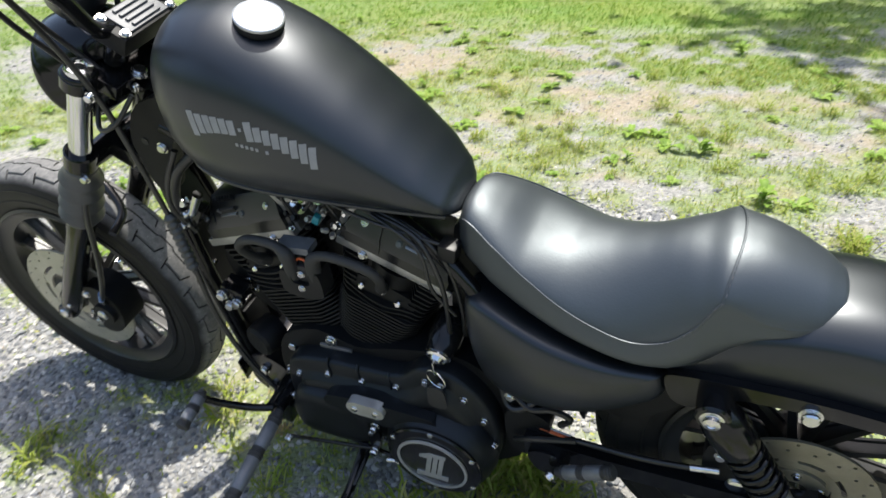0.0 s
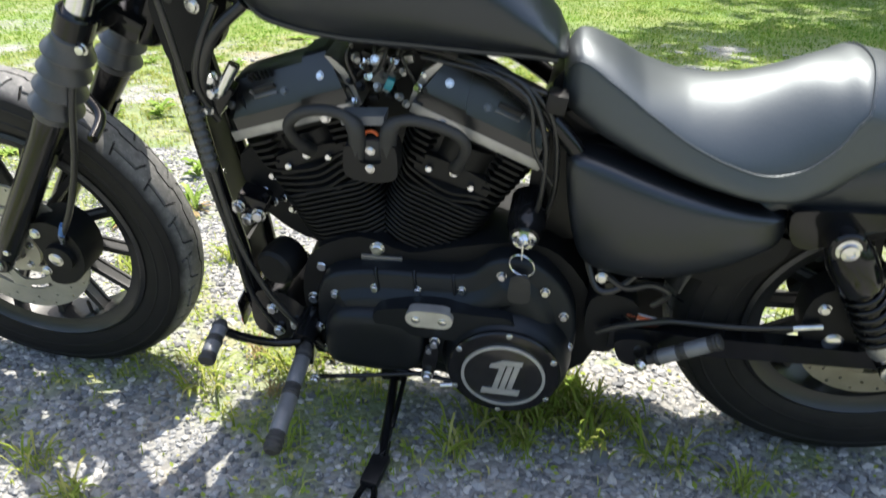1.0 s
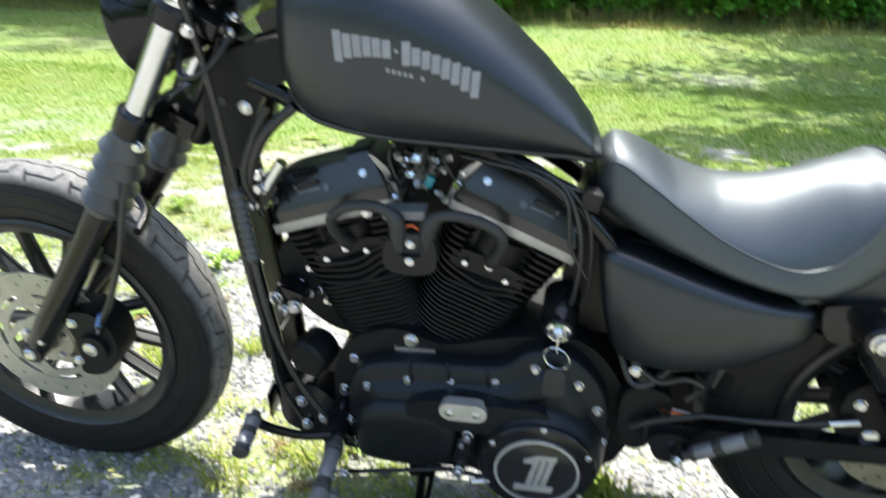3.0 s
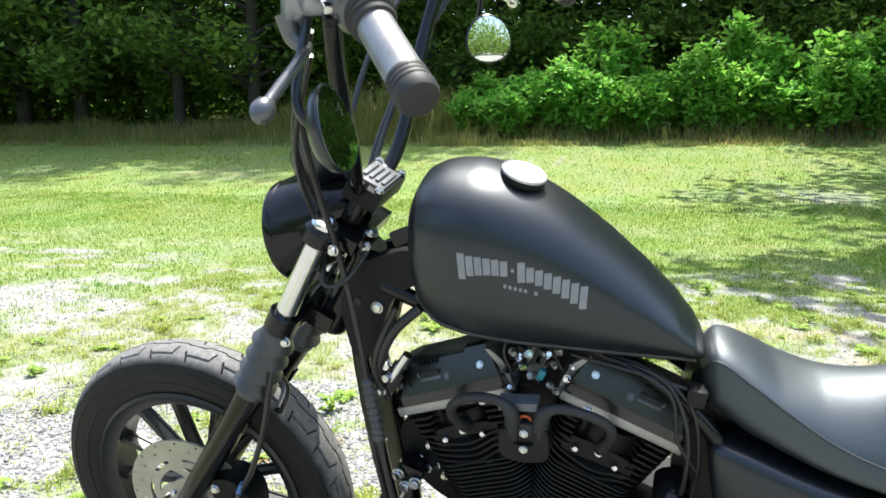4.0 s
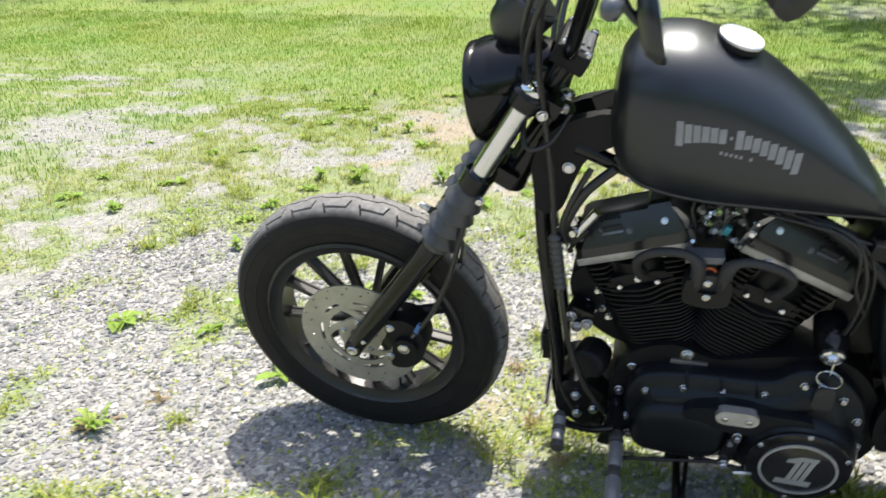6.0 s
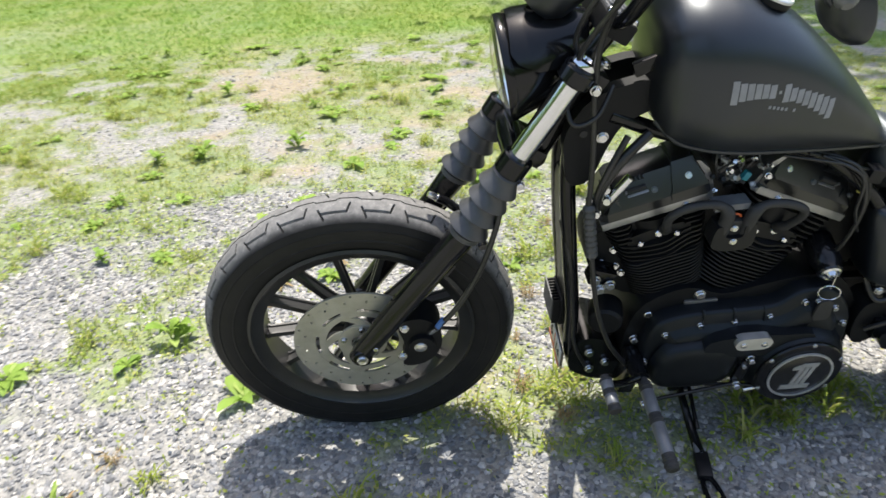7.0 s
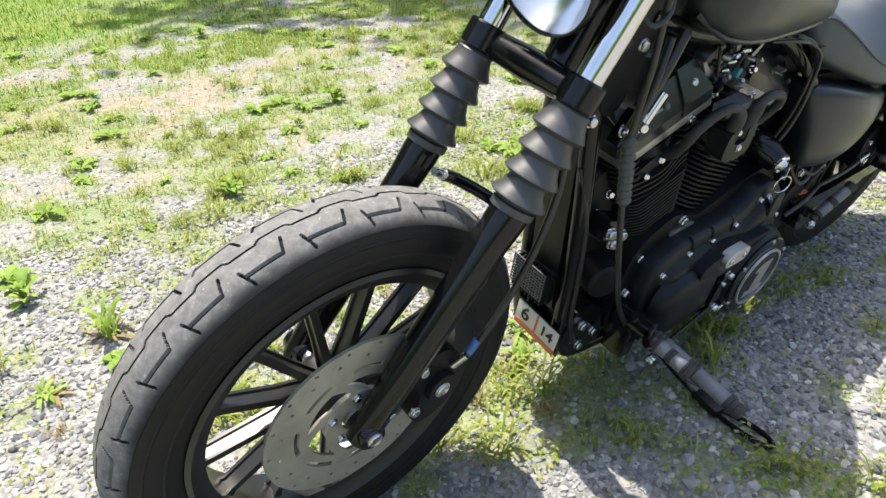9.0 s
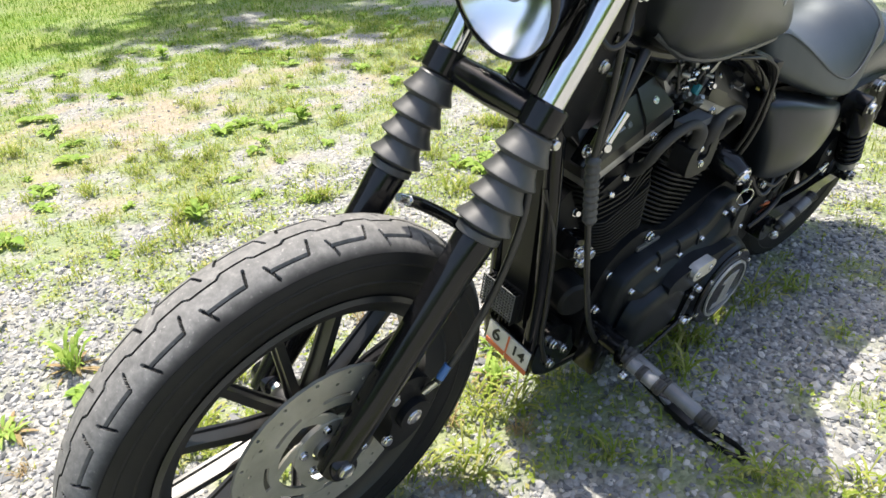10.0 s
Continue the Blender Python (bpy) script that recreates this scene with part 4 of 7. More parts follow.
# ---- frame
FRAME_L = [(-0.325, 0.8), (-0.33, 0.7), (-0.312, 0.52), (-0.292, 0.36), (-0.282, 0.22), (-0.25, 0.155), (-0.17, 0.13)]
for sy in (-1, 1):
    bm = bmesh.new()
    pipe(bm, [(-0.325, sy * 0.028, 0.83)] + [(x, sy * (0.03 + 0.022 * min(1, (0.8 - z) / 0.3)), z) for x, z in FRAME_L] + [(0.1, sy * 0.06, 0.12), (0.28, sy * 0.06, 0.14), (0.36, sy * 0.05, 0.25)], 0.0155, 14, 6)
    part("down_tube", bm, GLOSS, bike, "gloss black frame down tube")
    bm = bmesh.new()
    pipe(bm, [(-0.27, sy * 0.045, 0.83), (-0.12, sy * 0.05, 0.775), (0.12, sy * 0.05, 0.73), (0.27, sy * 0.075, 0.62), (0.3, sy * 0.085, 0.52), (0.34, sy * 0.09, 0.4), (0.4, sy * 0.1, 0.3)], 0.014, 12, 5)
    part("frame_tube", bm, GLOSS, bike, "gloss black frame tube")
    # neck plate
    bm = bmesh.new()
    slab(bm, rounded([(-0.345, 0.75), (-0.345, 0.805), (-0.3, 0.872), (-0.2, 0.897), (-0.19, 0.85), (-0.245, 0.815), (-0.27, 0.765), (-0.288, 0.71), (-0.31, 0.69), (-0.335, 0.7)], 3), sy * 0.03, sy * 0.055)
    gus = part("neck_gusset", bm, CRINKLE, bike, "gloss black frame neck plate", bevel=0.004, bevel_angle=50)
    if sy < 0:
        hexbolt("neck_bolt", (-0.281, -0.056, 0.791), LEFT, 0.009, gus, h=0.006)
        bm = bmesh.new()
        lathe(bm, (-0.315, -0.0555, 0.8), LEFT, [(0, 0.007), (0.0015, 0.0068)], 14)
        part("hole_plug", bm, RUBBER, gus)
        bm = bmesh.new()
        box(bm, (-0.215, -0.05, 0.925), (0.06, 0.012, 0.026), Matrix.Rotation(radians(-22), 3, "Y"))
        part("tank_bracket", bm, GLOSS, gus, bevel=0.003)
# ---- engine
bm = bmesh.new()
slab(bm, rounded([(-0.165, 0.2), (-0.175, 0.3), (-0.145, 0.385), (-0.06, 0.425), (0.02, 0.4), (0.1, 0.42), (0.22, 0.44), (0.29, 0.4), (0.34, 0.3), (0.33, 0.18), (0.2, 0.13), (0.0, 0.12), (-0.12, 0.14)], 3), -0.08, 0.1)
engine = part("crankcase", bm, CRINKLE, bike, "black powder-coated engine crankcase", bevel=0.012, bevel_angle=50)
# outer primary cover: a broad plate, then the raised front and rear lobes
OUT = [(-0.142, 0.2), (-0.142, 0.27), (-0.128, 0.345), (-0.09, 0.372), (-0.02, 0.383), (0.06, 0.385), (0.125, 0.392), (0.165, 0.425), (0.22, 0.43), (0.268, 0.395), (0.3, 0.335), (0.308, 0.25), (0.285, 0.17), (0.235, 0.122), (0.18, 0.112), (0.12, 0.135), (0.05, 0.165), (-0.03, 0.172), (-0.11, 0.172)]


def inset(outline, k, c):
    return [(c[0] + (x - c[0]) * k, c[1] + (z - c[1]) * k) for x, z in outline]


bm = bmesh.new()
o = rounded(OUT, 4)
loops = []
for y, d in ((-0.078, 0), (-0.108, 0), (-0.114, 0.003), (-0.117, 0.008), (-0.1175, 0.03), (-0.12, 0.034), (-0.13, 0.041), (-0.136, 0.05), (-0.138, 0.06), (-0.138, 0.075)):
    loops.append([(x, y, z) for x, z in shrunk(o, d)])
rings(bm, loops)
primary = part("primary_cover", bm, CASE, bike, "satin black primary drive cover", smooth=50)
bm = bmesh.new()
lobe = rounded([(-0.118, 0.2), (-0.12, 0.265), (-0.09, 0.312), (-0.02, 0.322), (0.04, 0.31), (0.062, 0.265), (0.05, 0.205), (0.01, 0.186), (-0.07, 0.184)], 4)
loops = []
for y, k in ((-0.125, 1.04), (-0.14, 1.0), (-0.15, 0.95), (-0.156, 0.86), (-0.159, 0.7), (-0.16, 0.4)):
    loops.append([(x, y, z) for x, z in inset(lobe, k, (-0.028, 0.252))])
rings(bm, loops)
part("front_lobe", bm, CASE, primary, smooth=60)
bm = bmesh.new()
slab(bm, rounded([(-0.02, 0.30), (-0.02, 0.335), (0.06, 0.348), (0.14, 0.345), (0.2, 0.34), (0.2, 0.3), (0.12, 0.285), (0.05, 0.285)], 3), -0.158, -0.12)
part("top_ridge", bm, CASE, primary, bevel=0.012, bevel_angle=40)
DERBY = Vector((0.193, 0, 0.231))
bm = bmesh.new()
lathe(bm, DERBY + Vector((0, -0.12, 0)), LEFT, [(0, 0.112), (0.02, 0.108), (0.036, 0.101), (0.043, 0.096), (0.046, 0.0955)], 64)
part("clutch_boss", bm, CASE, primary)
bm = bmesh.new()
lathe(bm, DERBY + Vector((0, -0.165, 0)), LEFT, [(0, 0.0945), (0.005, 0.0945), (0.008, 0.092), (0.009, 0.08), (0.009, 0.001)], 64)
derby = part("derby_cover", bm, GLOSS, primary, "round black clutch cover with silver ring badge")
bm = bmesh.new()
lathe(bm, DERBY + Vector((0, -0.172, 0)), LEFT, [(0, 0.069), (0.005, 0.069), (0.0058, 0.067), (0.0058, 0.001)], 64)
part("badge_disc", bm, BADGE_BLACK, derby, "gloss black badge disc")
bm = bmesh.new()
ring_plate(bm, (DERBY.x, DERBY.z), 0.0655, 0.0705, -0.1795, 0.004, 72)
part("badge_ring", bm, SILVER, derby, "thin silver badge ring")
# slanted plain block figure on the badge
def badge(outline, y0=-0.1792, y1=-0.177):
    bm = bmesh.new()
    slab(bm, [(DERBY.x + 0.92 * (x + 0.22 * z), DERBY.z + 0.92 * z) for x, z in outline], y0, y1)
    return part("badge_block", bm, SILVER, derby, "plain silver badge block", smooth=20)


badge([(-0.012, 0.03), (-0.012, 0.042), (0.026, 0.042), (0.026, 0.03)])
badge([(-0.03, 0.022), (-0.03, 0.031), (-0.008, 0.042), (-0.008, 0.022)])
for x0 in (-0.012, 0.001, 0.014):
    badge([(x0, -0.031), (x0, 0.0285), (x0 + 0.01, 0.0285), (x0 + 0.01, -0.031)])
badge([(-0.03, -0.047), (-0.03, -0.0325), (0.04, -0.0325), (0.04, -0.047)])
for k in range(6):
    a = radians(90 - 60 * k - 4)
    hexbolt("cover_screw", DERBY + Vector((0.0895 * math.cos(a), -0.1725, 0.0895 * math.sin(a))), LEFT, 0.0048, derby, h=0.003)
# inspection cover
bm = bmesh.new()
st = [(0.048 + 0.019 * math.cos(a), 0.335 + 0.0175 * math.sin(a)) for a in np.linspace(math.pi / 2, 3 * math.pi / 2, 12)] + [(0.088 + 0.019 * math.cos(a), 0.335 + 0.0175 * math.sin(a)) for a in np.linspace(-math.pi / 2, math.pi / 2, 12)]
slab(bm, st, -0.169, -0.15)
insp = part("inspection_cover", bm, BRIGHT_ALU, primary, "oval brushed aluminium inspection cover", bevel=0.002)
for x in (0.046, 0.09):
    hexbolt("cover_screw", (x, -0.169, 0.333), LEFT, 0.0058, insp, h=0.003)
for x, z in ((-0.103, 0.328), (-0.032, 0.35), (0.041, 0.353), (0.115, 0.362), (0.179, 0.4), (0.208, 0.398), (0.25, 0.375), (0.284, 0.326), (0.298, 0.262), (0.28, 0.19), (-0.137, 0.25), (-0.128, 0.2), (-0.06, 0.182), (0.06, 0.178)):
    hexbolt("primary_screw", (x, -0.1185 if z > 0.3 else -0.122, z), LEFT, 0.0066, primary, h=0.007)
hexbolt("case_bolt", (-0.134, -0.078, 0.355), LEFT, 0.0095, engine, h=0.008)
hexbolt("case_bolt", (-0.155, -0.085, 0.285), LEFT, 0.009, engine, h=0.01)
hexbolt("case_bolt", (-0.032, -0.082, 0.405), LEFT, 0.0105, engine, h=0.008)
bm = bmesh.new()
box(bm, (-0.026, -0.082, 0.385), (0.07, 0.006, 0.0095))
part("case_label_plate", bm, ALU, engine, "narrow grey label strip", bevel=0.001)
hexbolt("drain_bolt", (0.076, -0.162, 0.282), LEFT, 0.0075, primary, h=0.012)
hexbolt("drain_bolt", (0.066, -0.158, 0.262), LEFT, 0.006, primary, h=0.012)
# narrow rib lines over the cover's upper part
for x0 in (-0.03, 0.035, 0.1):
    bm = bmesh.new()
    pipe(bm, [(x0, -0.109, 0.386), (x0 + 0.001, -0.117, 0.378), (x0 + 0.003, -0.1185, 0.36), (x0 + 0.004, -0.121, 0.345)], 0.003, 6, 3)
    part("cover_rib", bm, CASE, primary)


def cylinder_bank(cx, cz, lean, flip, drop):
    """A finned barrel, head and rocker box. u runs along the gasket plane, w up the barrel; the plug shelf lies at w = -drop."""
    M = Matrix.Translation((cx, 0.0, cz)) @ Matrix.Rotation(radians(lean), 4, "Y")

    def put(bm, mat, parent, nm, label="", **kw):
        bm.transform(M)
        return part(nm, bm, mat, parent, label, **kw)

    bm = bmesh.new()
    lathe(bm, (0, 0, -0.25), (0, 0, 1), [(0, 0.054), (0.14, 0.054), (0.23, 0.058)], 32)
    barrel = put(bm, FIN, bike, "engine_cylinder", "black finned engine cylinder")
    for k in range(13):
        bm = bmesh.new()
        w = -0.232 + 0.0092 * k
        n, r = 40, 0.078 + 0.001 * k
        loop = [(max(-0.084, min(0.084, r * 1.12 * math.cos(t))), max(-0.066, min(0.066, 0.9 * r * math.sin(t)))) for t in [2 * math.pi * i / n for i in range(n)]]
        rings(bm, [[(x * e, y * e, w + h) for x, y in loop] for h, e in ((0, 1), (0.0012, 1.012), (0.0028, 1.012), (0.004, 1))])
        put(bm, FIN, barrel, "cooling_fin", smooth=40)
    bm = bmesh.new()
    box(bm, (0, 0, -0.055), (0.16, 0.08, 0.105))
    head = put(bm, FIN, barrel, "cylinder_head", "black finned cylinder head", bevel=0.012)
    # fins of the head: straight above the plug shelf, sagging in a wave below it
    for k in range(9):
        bm = bmesh.new()
        w = -0.118 + 0.0125 * k
        a = 0.088 + 0.0022 * k
        low = w < -drop + 0.004
        high = w > -drop + 0.004
        front, sag = [], []
        for i in range(25):
            x = -a + 2 * a * i / 24
            hump = math.exp(-((x + 0.004) / 0.05) ** 2)
            y = -0.058 - 0.006 * hump if low else -0.06 + (0.03 * smooth_step((0.052 - abs(x + 0.004)) / 0.012) if high else 0)
            edge = min(1.0, (a - abs(x)) / 0.02)
            front.append((x, y + 0.028 * (1 - edge) ** 1.5))
            sag.append(-0.014 * hump + 0.006 * math.sin(x * 42) * (1 - hump) if low else 0.003 * math.sin(x * 30))
        loop = front + [(a, 0.05), (a - 0.02, 0.064), (-a + 0.02, 0.064), (-a, 0.05)]
        dips = sag + [0, 0, 0, 0]
        rings(bm, [[(x, y, w + h + q) for (x, y), q in zip(loop, dips)] for h in (0, 0.0042)])
        put(bm, FIN, head, "cooling_fin", smooth=30)
    bm = bmesh.new()
    slab(bm, rounded([(-0.062, -drop - 0.012), (-0.056, -drop + 0.022), (0.05, -drop + 0.022), (0.056, -drop - 0.012), (0.03, -drop - 0.022), (-0.036, -drop - 0.022)], 3), -0.056, -0.03)
    put(bm, FIN, head, "plug_shelf", bevel=0.004, bevel_angle=50)
    for u in (-0.042, 0.03):
        bm = bmesh.new()
        lathe(bm, (u, -0.05, -drop), Vector((0, -1, 0.35)), [(0, 0.0088), (0.003, 0.0088), (0.004, 0.006), (0.015, 0.006), (0.017, 0.004)], 12)
        put(bm, CHROME, head, "head_bolt", "bright head bolt")
    bm = bmesh.new()
    lathe(bm, (-0.004, -0.045, -drop + 0.011), Vector((0, -1, 0.3)), [(0, 0.012), (0.006, 0.012), (0.008, 0.008), (0.018, 0.0075), (0.02, 0.005)], 14)
    put(bm, BOLT, head, "spark_plug", "spark plug")
    bm = bmesh.new()
    box(bm, (0, 0, 0.005), (0.214, 0.128, 0.017))
    put(bm, ALU, barrel, "rocker_plate", "grey cast rocker plate", bevel=0.0025)
    hexbolt("plate_bolt", M @ Vector((0.055 * flip, -0.064, 0.0)), LEFT, 0.0072, head, h=0.006)
    # rocker cover: an upright skirt, a broad sloping face and a narrow top
    bm = bmesh.new()
    sec = []
    for w, a, b in ((0.0135, 0.106, 0.064), (0.033, 0.105, 0.0635), (0.039, 0.1, 0.0605), (0.08, 0.08, 0.033), (0.084, 0.07, 0.025)):
        sec.append([(-a, -b + 0.012, w), (-a + 0.014, -b, w), (a - 0.01, -b, w), (a, -b + 0.01, w), (a, b - 0.01, w), (a - 0.01, b, w), (-a + 0.014, b, w), (-a, b - 0.012, w)])
    rings(bm, sec)
    cover = put(bm, ROCKER, barrel, "rocker_cover", "satin black rocker cover", smooth=22, bevel=0.002, bevel_angle=18)
    # raised boss towards the V with bevelled flanks
    bm = bmesh.new()
    sec = []
    for w, u0, u1, b in ((0.02, 0.03, 0.1015, 0.066), (0.038, 0.032, 0.1015, 0.066), (0.046, 0.036, 0.099, 0.062), (0.087, 0.046, 0.086, 0.033), (0.091, 0.05, 0.082, 0.025)):
        sec.append([(u0 * flip, -b, w), (u1 * flip, -b, w), (u1 * flip, b, w), (u0 * flip, b, w)])
    rings(bm, sec)
    put(bm, ROCKER, cover, "rocker_boss", smooth=22, bevel=0.0022, bevel_angle=16)
    # bevelled end towards the V, coloured grey for the sun's highlight on satin black
    bm = bmesh.new()
    slab(bm, [(0.1 * flip, 0.0), (0.1 * flip, 0.05), (0.088 * flip, 0.086), (0.096 * flip, 0.082), (0.109 * flip, 0.06), (0.113 * flip, 0.04), (0.113 * flip, 0.0)], -0.05, 0.02)
    put(bm, ALU, barrel, "sunlit_plate_end", bevel=0.002, bevel_angle=30)
    # slot with bright flanks, and the row of ribs above it
    tilt = Matrix.Rotation(radians(-56), 3, "X")
    bm = bmesh.new()
    box(bm, (-0.026 * flip, -0.047, 0.0605), (0.036, 0.014, 0.006), tilt)
    put(bm, RUBBER, cover, "rocker_slot", bevel=0.0015)
    bm = bmesh.new()
    box(bm, (-0.026 * flip, -0.0525, 0.0535), (0.04, 0.003, 0.005), tilt)
    box(bm, (-0.047 * flip, -0.0485, 0.0595), (0.004, 0.016, 0.005), tilt)
    put(bm, ALU, cover, "slot_lip", bevel=0.0008)
    for k in range(6):
        bm = bmesh.new()
        box(bm, (-0.028 * flip - 0.018 + 0.0072 * k, -0.036, 0.0765), (0.0036, 0.02, 0.008), tilt)
        put(bm, ROCKER, cover, "rocker_rib", bevel=0.0008)
    for u in (-0.088, 0.005, 0.07):
        p = M @ Vector((u * flip, -0.0525, 0.0515 if u < 0.05 else 0.06))
        hexbolt("rocker_screw", p, M.to_3x3() @ Vector((0, -0.83, 0.56)), 0.0052, cover, BOLT if u == 0.07 else HOUSING, h=0.003)
    # broad ramp from the front skirt
    bm = bmesh.new()
    rings(bm, [[(u * flip, -b, w) for u, b, w in row] for row in (((-0.1, 0.05, 0.03), (-0.062, 0.0645, 0.03), (-0.062, 0.0, 0.03), (-0.1, 0.0, 0.03)), ((-0.092, 0.044, 0.056), (-0.066, 0.0515, 0.058), (-0.066, 0.0, 0.078), (-0.086, 0.0, 0.072)))])
    put(bm, ROCKER, cover, "rocker_ramp", smooth=20, bevel=0.002, bevel_angle=18)
    return barrel


def smooth_step(t):
    t = min(max(t, 0.0), 1.0)
    return t * t * (3 - 2 * t)


cylinder_bank(-0.154, 0.616, -18, 1, 0.07)
cylinder_bank(0.126, 0.611, 24, -1, 0.085)

# coil housing between the heads, with leads to the plugs
bm = bmesh.new()
slab(bm, rounded([(-0.058, 0.618), (-0.063, 0.585), (-0.056, 0.567), (-0.022, 0.56), (0.012, 0.567), (0.019, 0.585), (0.016, 0.622), (-0.004, 0.618), (-0.005, 0.596), (-0.022, 0.592), (-0.038, 0.596), (-0.04, 0.616)], 3), -0.122, -0.085)
coil = part("coil_housing", bm, PLASTIC, bike, "black plastic coil housing between the cylinders", bevel=0.005, bevel_angle=45)
bm = bmesh.new()
slab(bm, [(-0.064, 0.644), (-0.002, 0.648), (0.0, 0.662), (-0.066, 0.658)], -0.105, -0.075)
part("coil_bracket", bm, PEG, coil, "grey coil bracket", bevel=0.002)
bm = bmesh.new()
pipe(bm, [(-0.0215 + 0.0105 * math.cos(a), -0.104, 0.628 + 0.009 * math.sin(a)) for a in np.linspace(0.3, math.pi - 0.3, 8)], 0.0024, 8, 3)
part("seal", bm, ORANGE, coil, "orange rubber seal")
bm = bmesh.new()
box(bm, (-0.022, -0.1, 0.606), (0.03, 0.024, 0.04))
part("connector", bm, RUBBER, coil, bevel=0.004)
for z in (0.61, 0.585):
    hexbolt("coil_bolt", (-0.022, -0.114 if z > 0.6 else -0.1225, z), LEFT, 0.0058, coil, h=0.004)
for pts in ([(-0.045, -0.108, 0.59), (-0.041, -0.112, 0.64), (-0.056, -0.112, 0.663), (-0.086, -0.112, 0.67), (-0.12, -0.11, 0.663), (-0.144, -0.105, 0.642), (-0.146, -0.096, 0.617), (-0.138, -0.08, 0.592), (-0.132, -0.062, 0.574)],
            [(0.003, -0.108, 0.59), (0.008, -0.112, 0.644), (0.032, -0.112, 0.662), (0.072, -0.11, 0.657), (0.107, -0.104, 0.638), (0.116, -0.094, 0.612), (0.105, -0.078, 0.578), (0.096, -0.06, 0.558)]):
    bm = bmesh.new()
    pipe(bm, pts, lambda t: 0.0085 + 0.0045 * smooth_step((0.25 - t) / 0.1) + 0.003 * smooth_step((t - 0.85) / 0.05), 12)
    part("plug_lead", bm, RUBBER, coil, "thick black spark plug lead")

# cast stay ahead of the front cylinder
bm = bmesh.new()
slab(bm, rounded([(-0.268, 0.535), (-0.262, 0.46), (-0.222, 0.405), (-0.16, 0.37), (-0.12, 0.4), (-0.15, 0.5), (-0.2, 0.56)], 3), -0.028, 0.06)
stay = part("engine_stay", bm, CRINKLE, bike, "black cast stay ahead of the front cylinder", bevel=0.006, bevel_angle=50)
for x, z in ((-0.236, 0.468), (-0.222, 0.447), (-0.205, 0.455), (-0.19, 0.435), (-0.215, 0.5)):
    hexbolt("stay_bolt", (x, -0.03, z), (-0.3, -1, 0.3), 0.006, stay, h=0.008)
# dark inlet tract that fills the V
bm = bmesh.new()
slab(bm, rounded([(-0.075, 0.5), (-0.085, 0.66), (-0.06, 0.735), (0.05, 0.735), (0.07, 0.66), (0.05, 0.5)], 3), 0.0, 0.07)
part("inlet_manifold", bm, PLASTIC, bike, "black inlet manifold in the V", bevel=0.008, bevel_angle=50)
# throttle body and wiring in the V
random.seed(5)
bm = bmesh.new()
lathe(bm, (-0.02, -0.03, 0.7), (0.2, 1, 0), [(0, 0.026), (0.03, 0.03), (0.08, 0.03), (0.1, 0.026)], 24)
throttle = part("throttle_body", bm, ALU, bike, "grey throttle body and wiring under the tank")
for k in range(30):
    p = Vector((-0.06 + random.random() * 0.11, -0.03 - random.random() * 0.035, 0.66 + random.random() * 0.085))
    hexbolt("throttle_bolt", p, (random.uniform(-0.8, 0.8), -1, random.uniform(-0.2, 0.9)), 0.0026 + 0.0034 * random.random(), throttle, CHROME if k % 3 == 0 else ALU if k % 3 == 1 else PLASTIC, h=0.009)
for k in range(7):
    p = Vector((-0.05 + random.random() * 0.1, -0.025 - random.random() * 0.03, 0.665 + random.random() * 0.07))
    bm = bmesh.new()
    box(bm, p, (random.uniform(0.008, 0.022), 0.012, random.uniform(0.006, 0.014)), Matrix.Rotation(random.uniform(-1, 1), 3, "Y"))
    part("throttle_bracket", bm, ALU if k % 2 else PLASTIC, throttle, bevel=0.0015)
for k in range(7):
    a = Vector((-0.06 + random.random() * 0.1, -0.035 - random.random() * 0.025, 0.66 + random.random() * 0.06))
    b = Vector((-0.05 + random.random() * 0.16, -0.03, 0.752 + random.random() * 0.015))
    bm = bmesh.new()
    pipe(bm, [a, a.lerp(b, 0.5) + Vector((random.uniform(-0.02, 0.02), -0.012, random.uniform(-0.01, 0.02))), b], 0.0022 + 0.0014 * random.random(), 8)
    part("harness_wire", bm, WIRE_M, throttle)
bm = bmesh.new()
box(bm, (0.0, -0.06, 0.692), (0.012, 0.012, 0.018), Matrix.Rotation(radians(25), 3, "Y"))
part("connector", bm, TEAL, throttle, "teal connector", bevel=0.002)
# wiring behind the rear cylinder
for k, pts in enumerate(([(0.1, -0.07, 0.74), (0.19, -0.085, 0.715), (0.228, -0.095, 0.64), (0.23, -0.09, 0.54), (0.215, -0.07, 0.46)],
                         [(0.08, -0.06, 0.745), (0.17, -0.075, 0.725), (0.235, -0.08, 0.665), (0.25, -0.075, 0.56), (0.24, -0.06, 0.48)],
                         [(0.05, -0.075, 0.742), (0.14, -0.09, 0.73), (0.24, -0.07, 0.69)],
                         [(0.12, -0.08, 0.74), (0.2, -0.098, 0.7), (0.215, -0.1, 0.62), (0.245, -0.09, 0.56)])):
    bm = bmesh.new()
    pipe(bm, pts, 0.0042 if k < 2 else 0.003, 10)
    part("harness_wire", bm, WIRE_M, bike, "black wiring beside the rear cylinder")
bm = bmesh.new()
box(bm, (0.236, -0.066, 0.645), (0.012, 0.006, 0.018), Matrix.Rotation(radians(20), 3, "Y"))
part("wire_tag", bm, YELLOW, bike, "small yellow wire tag", bevel=0.001)
bm = bmesh.new()
box(bm, (0.24, -0.07, 0.685), (0.03, 0.03, 0.03), Matrix.Rotation(radians(10), 3, "Y"))
part("relay_box", bm, PLASTIC, bike, bevel=0.004)

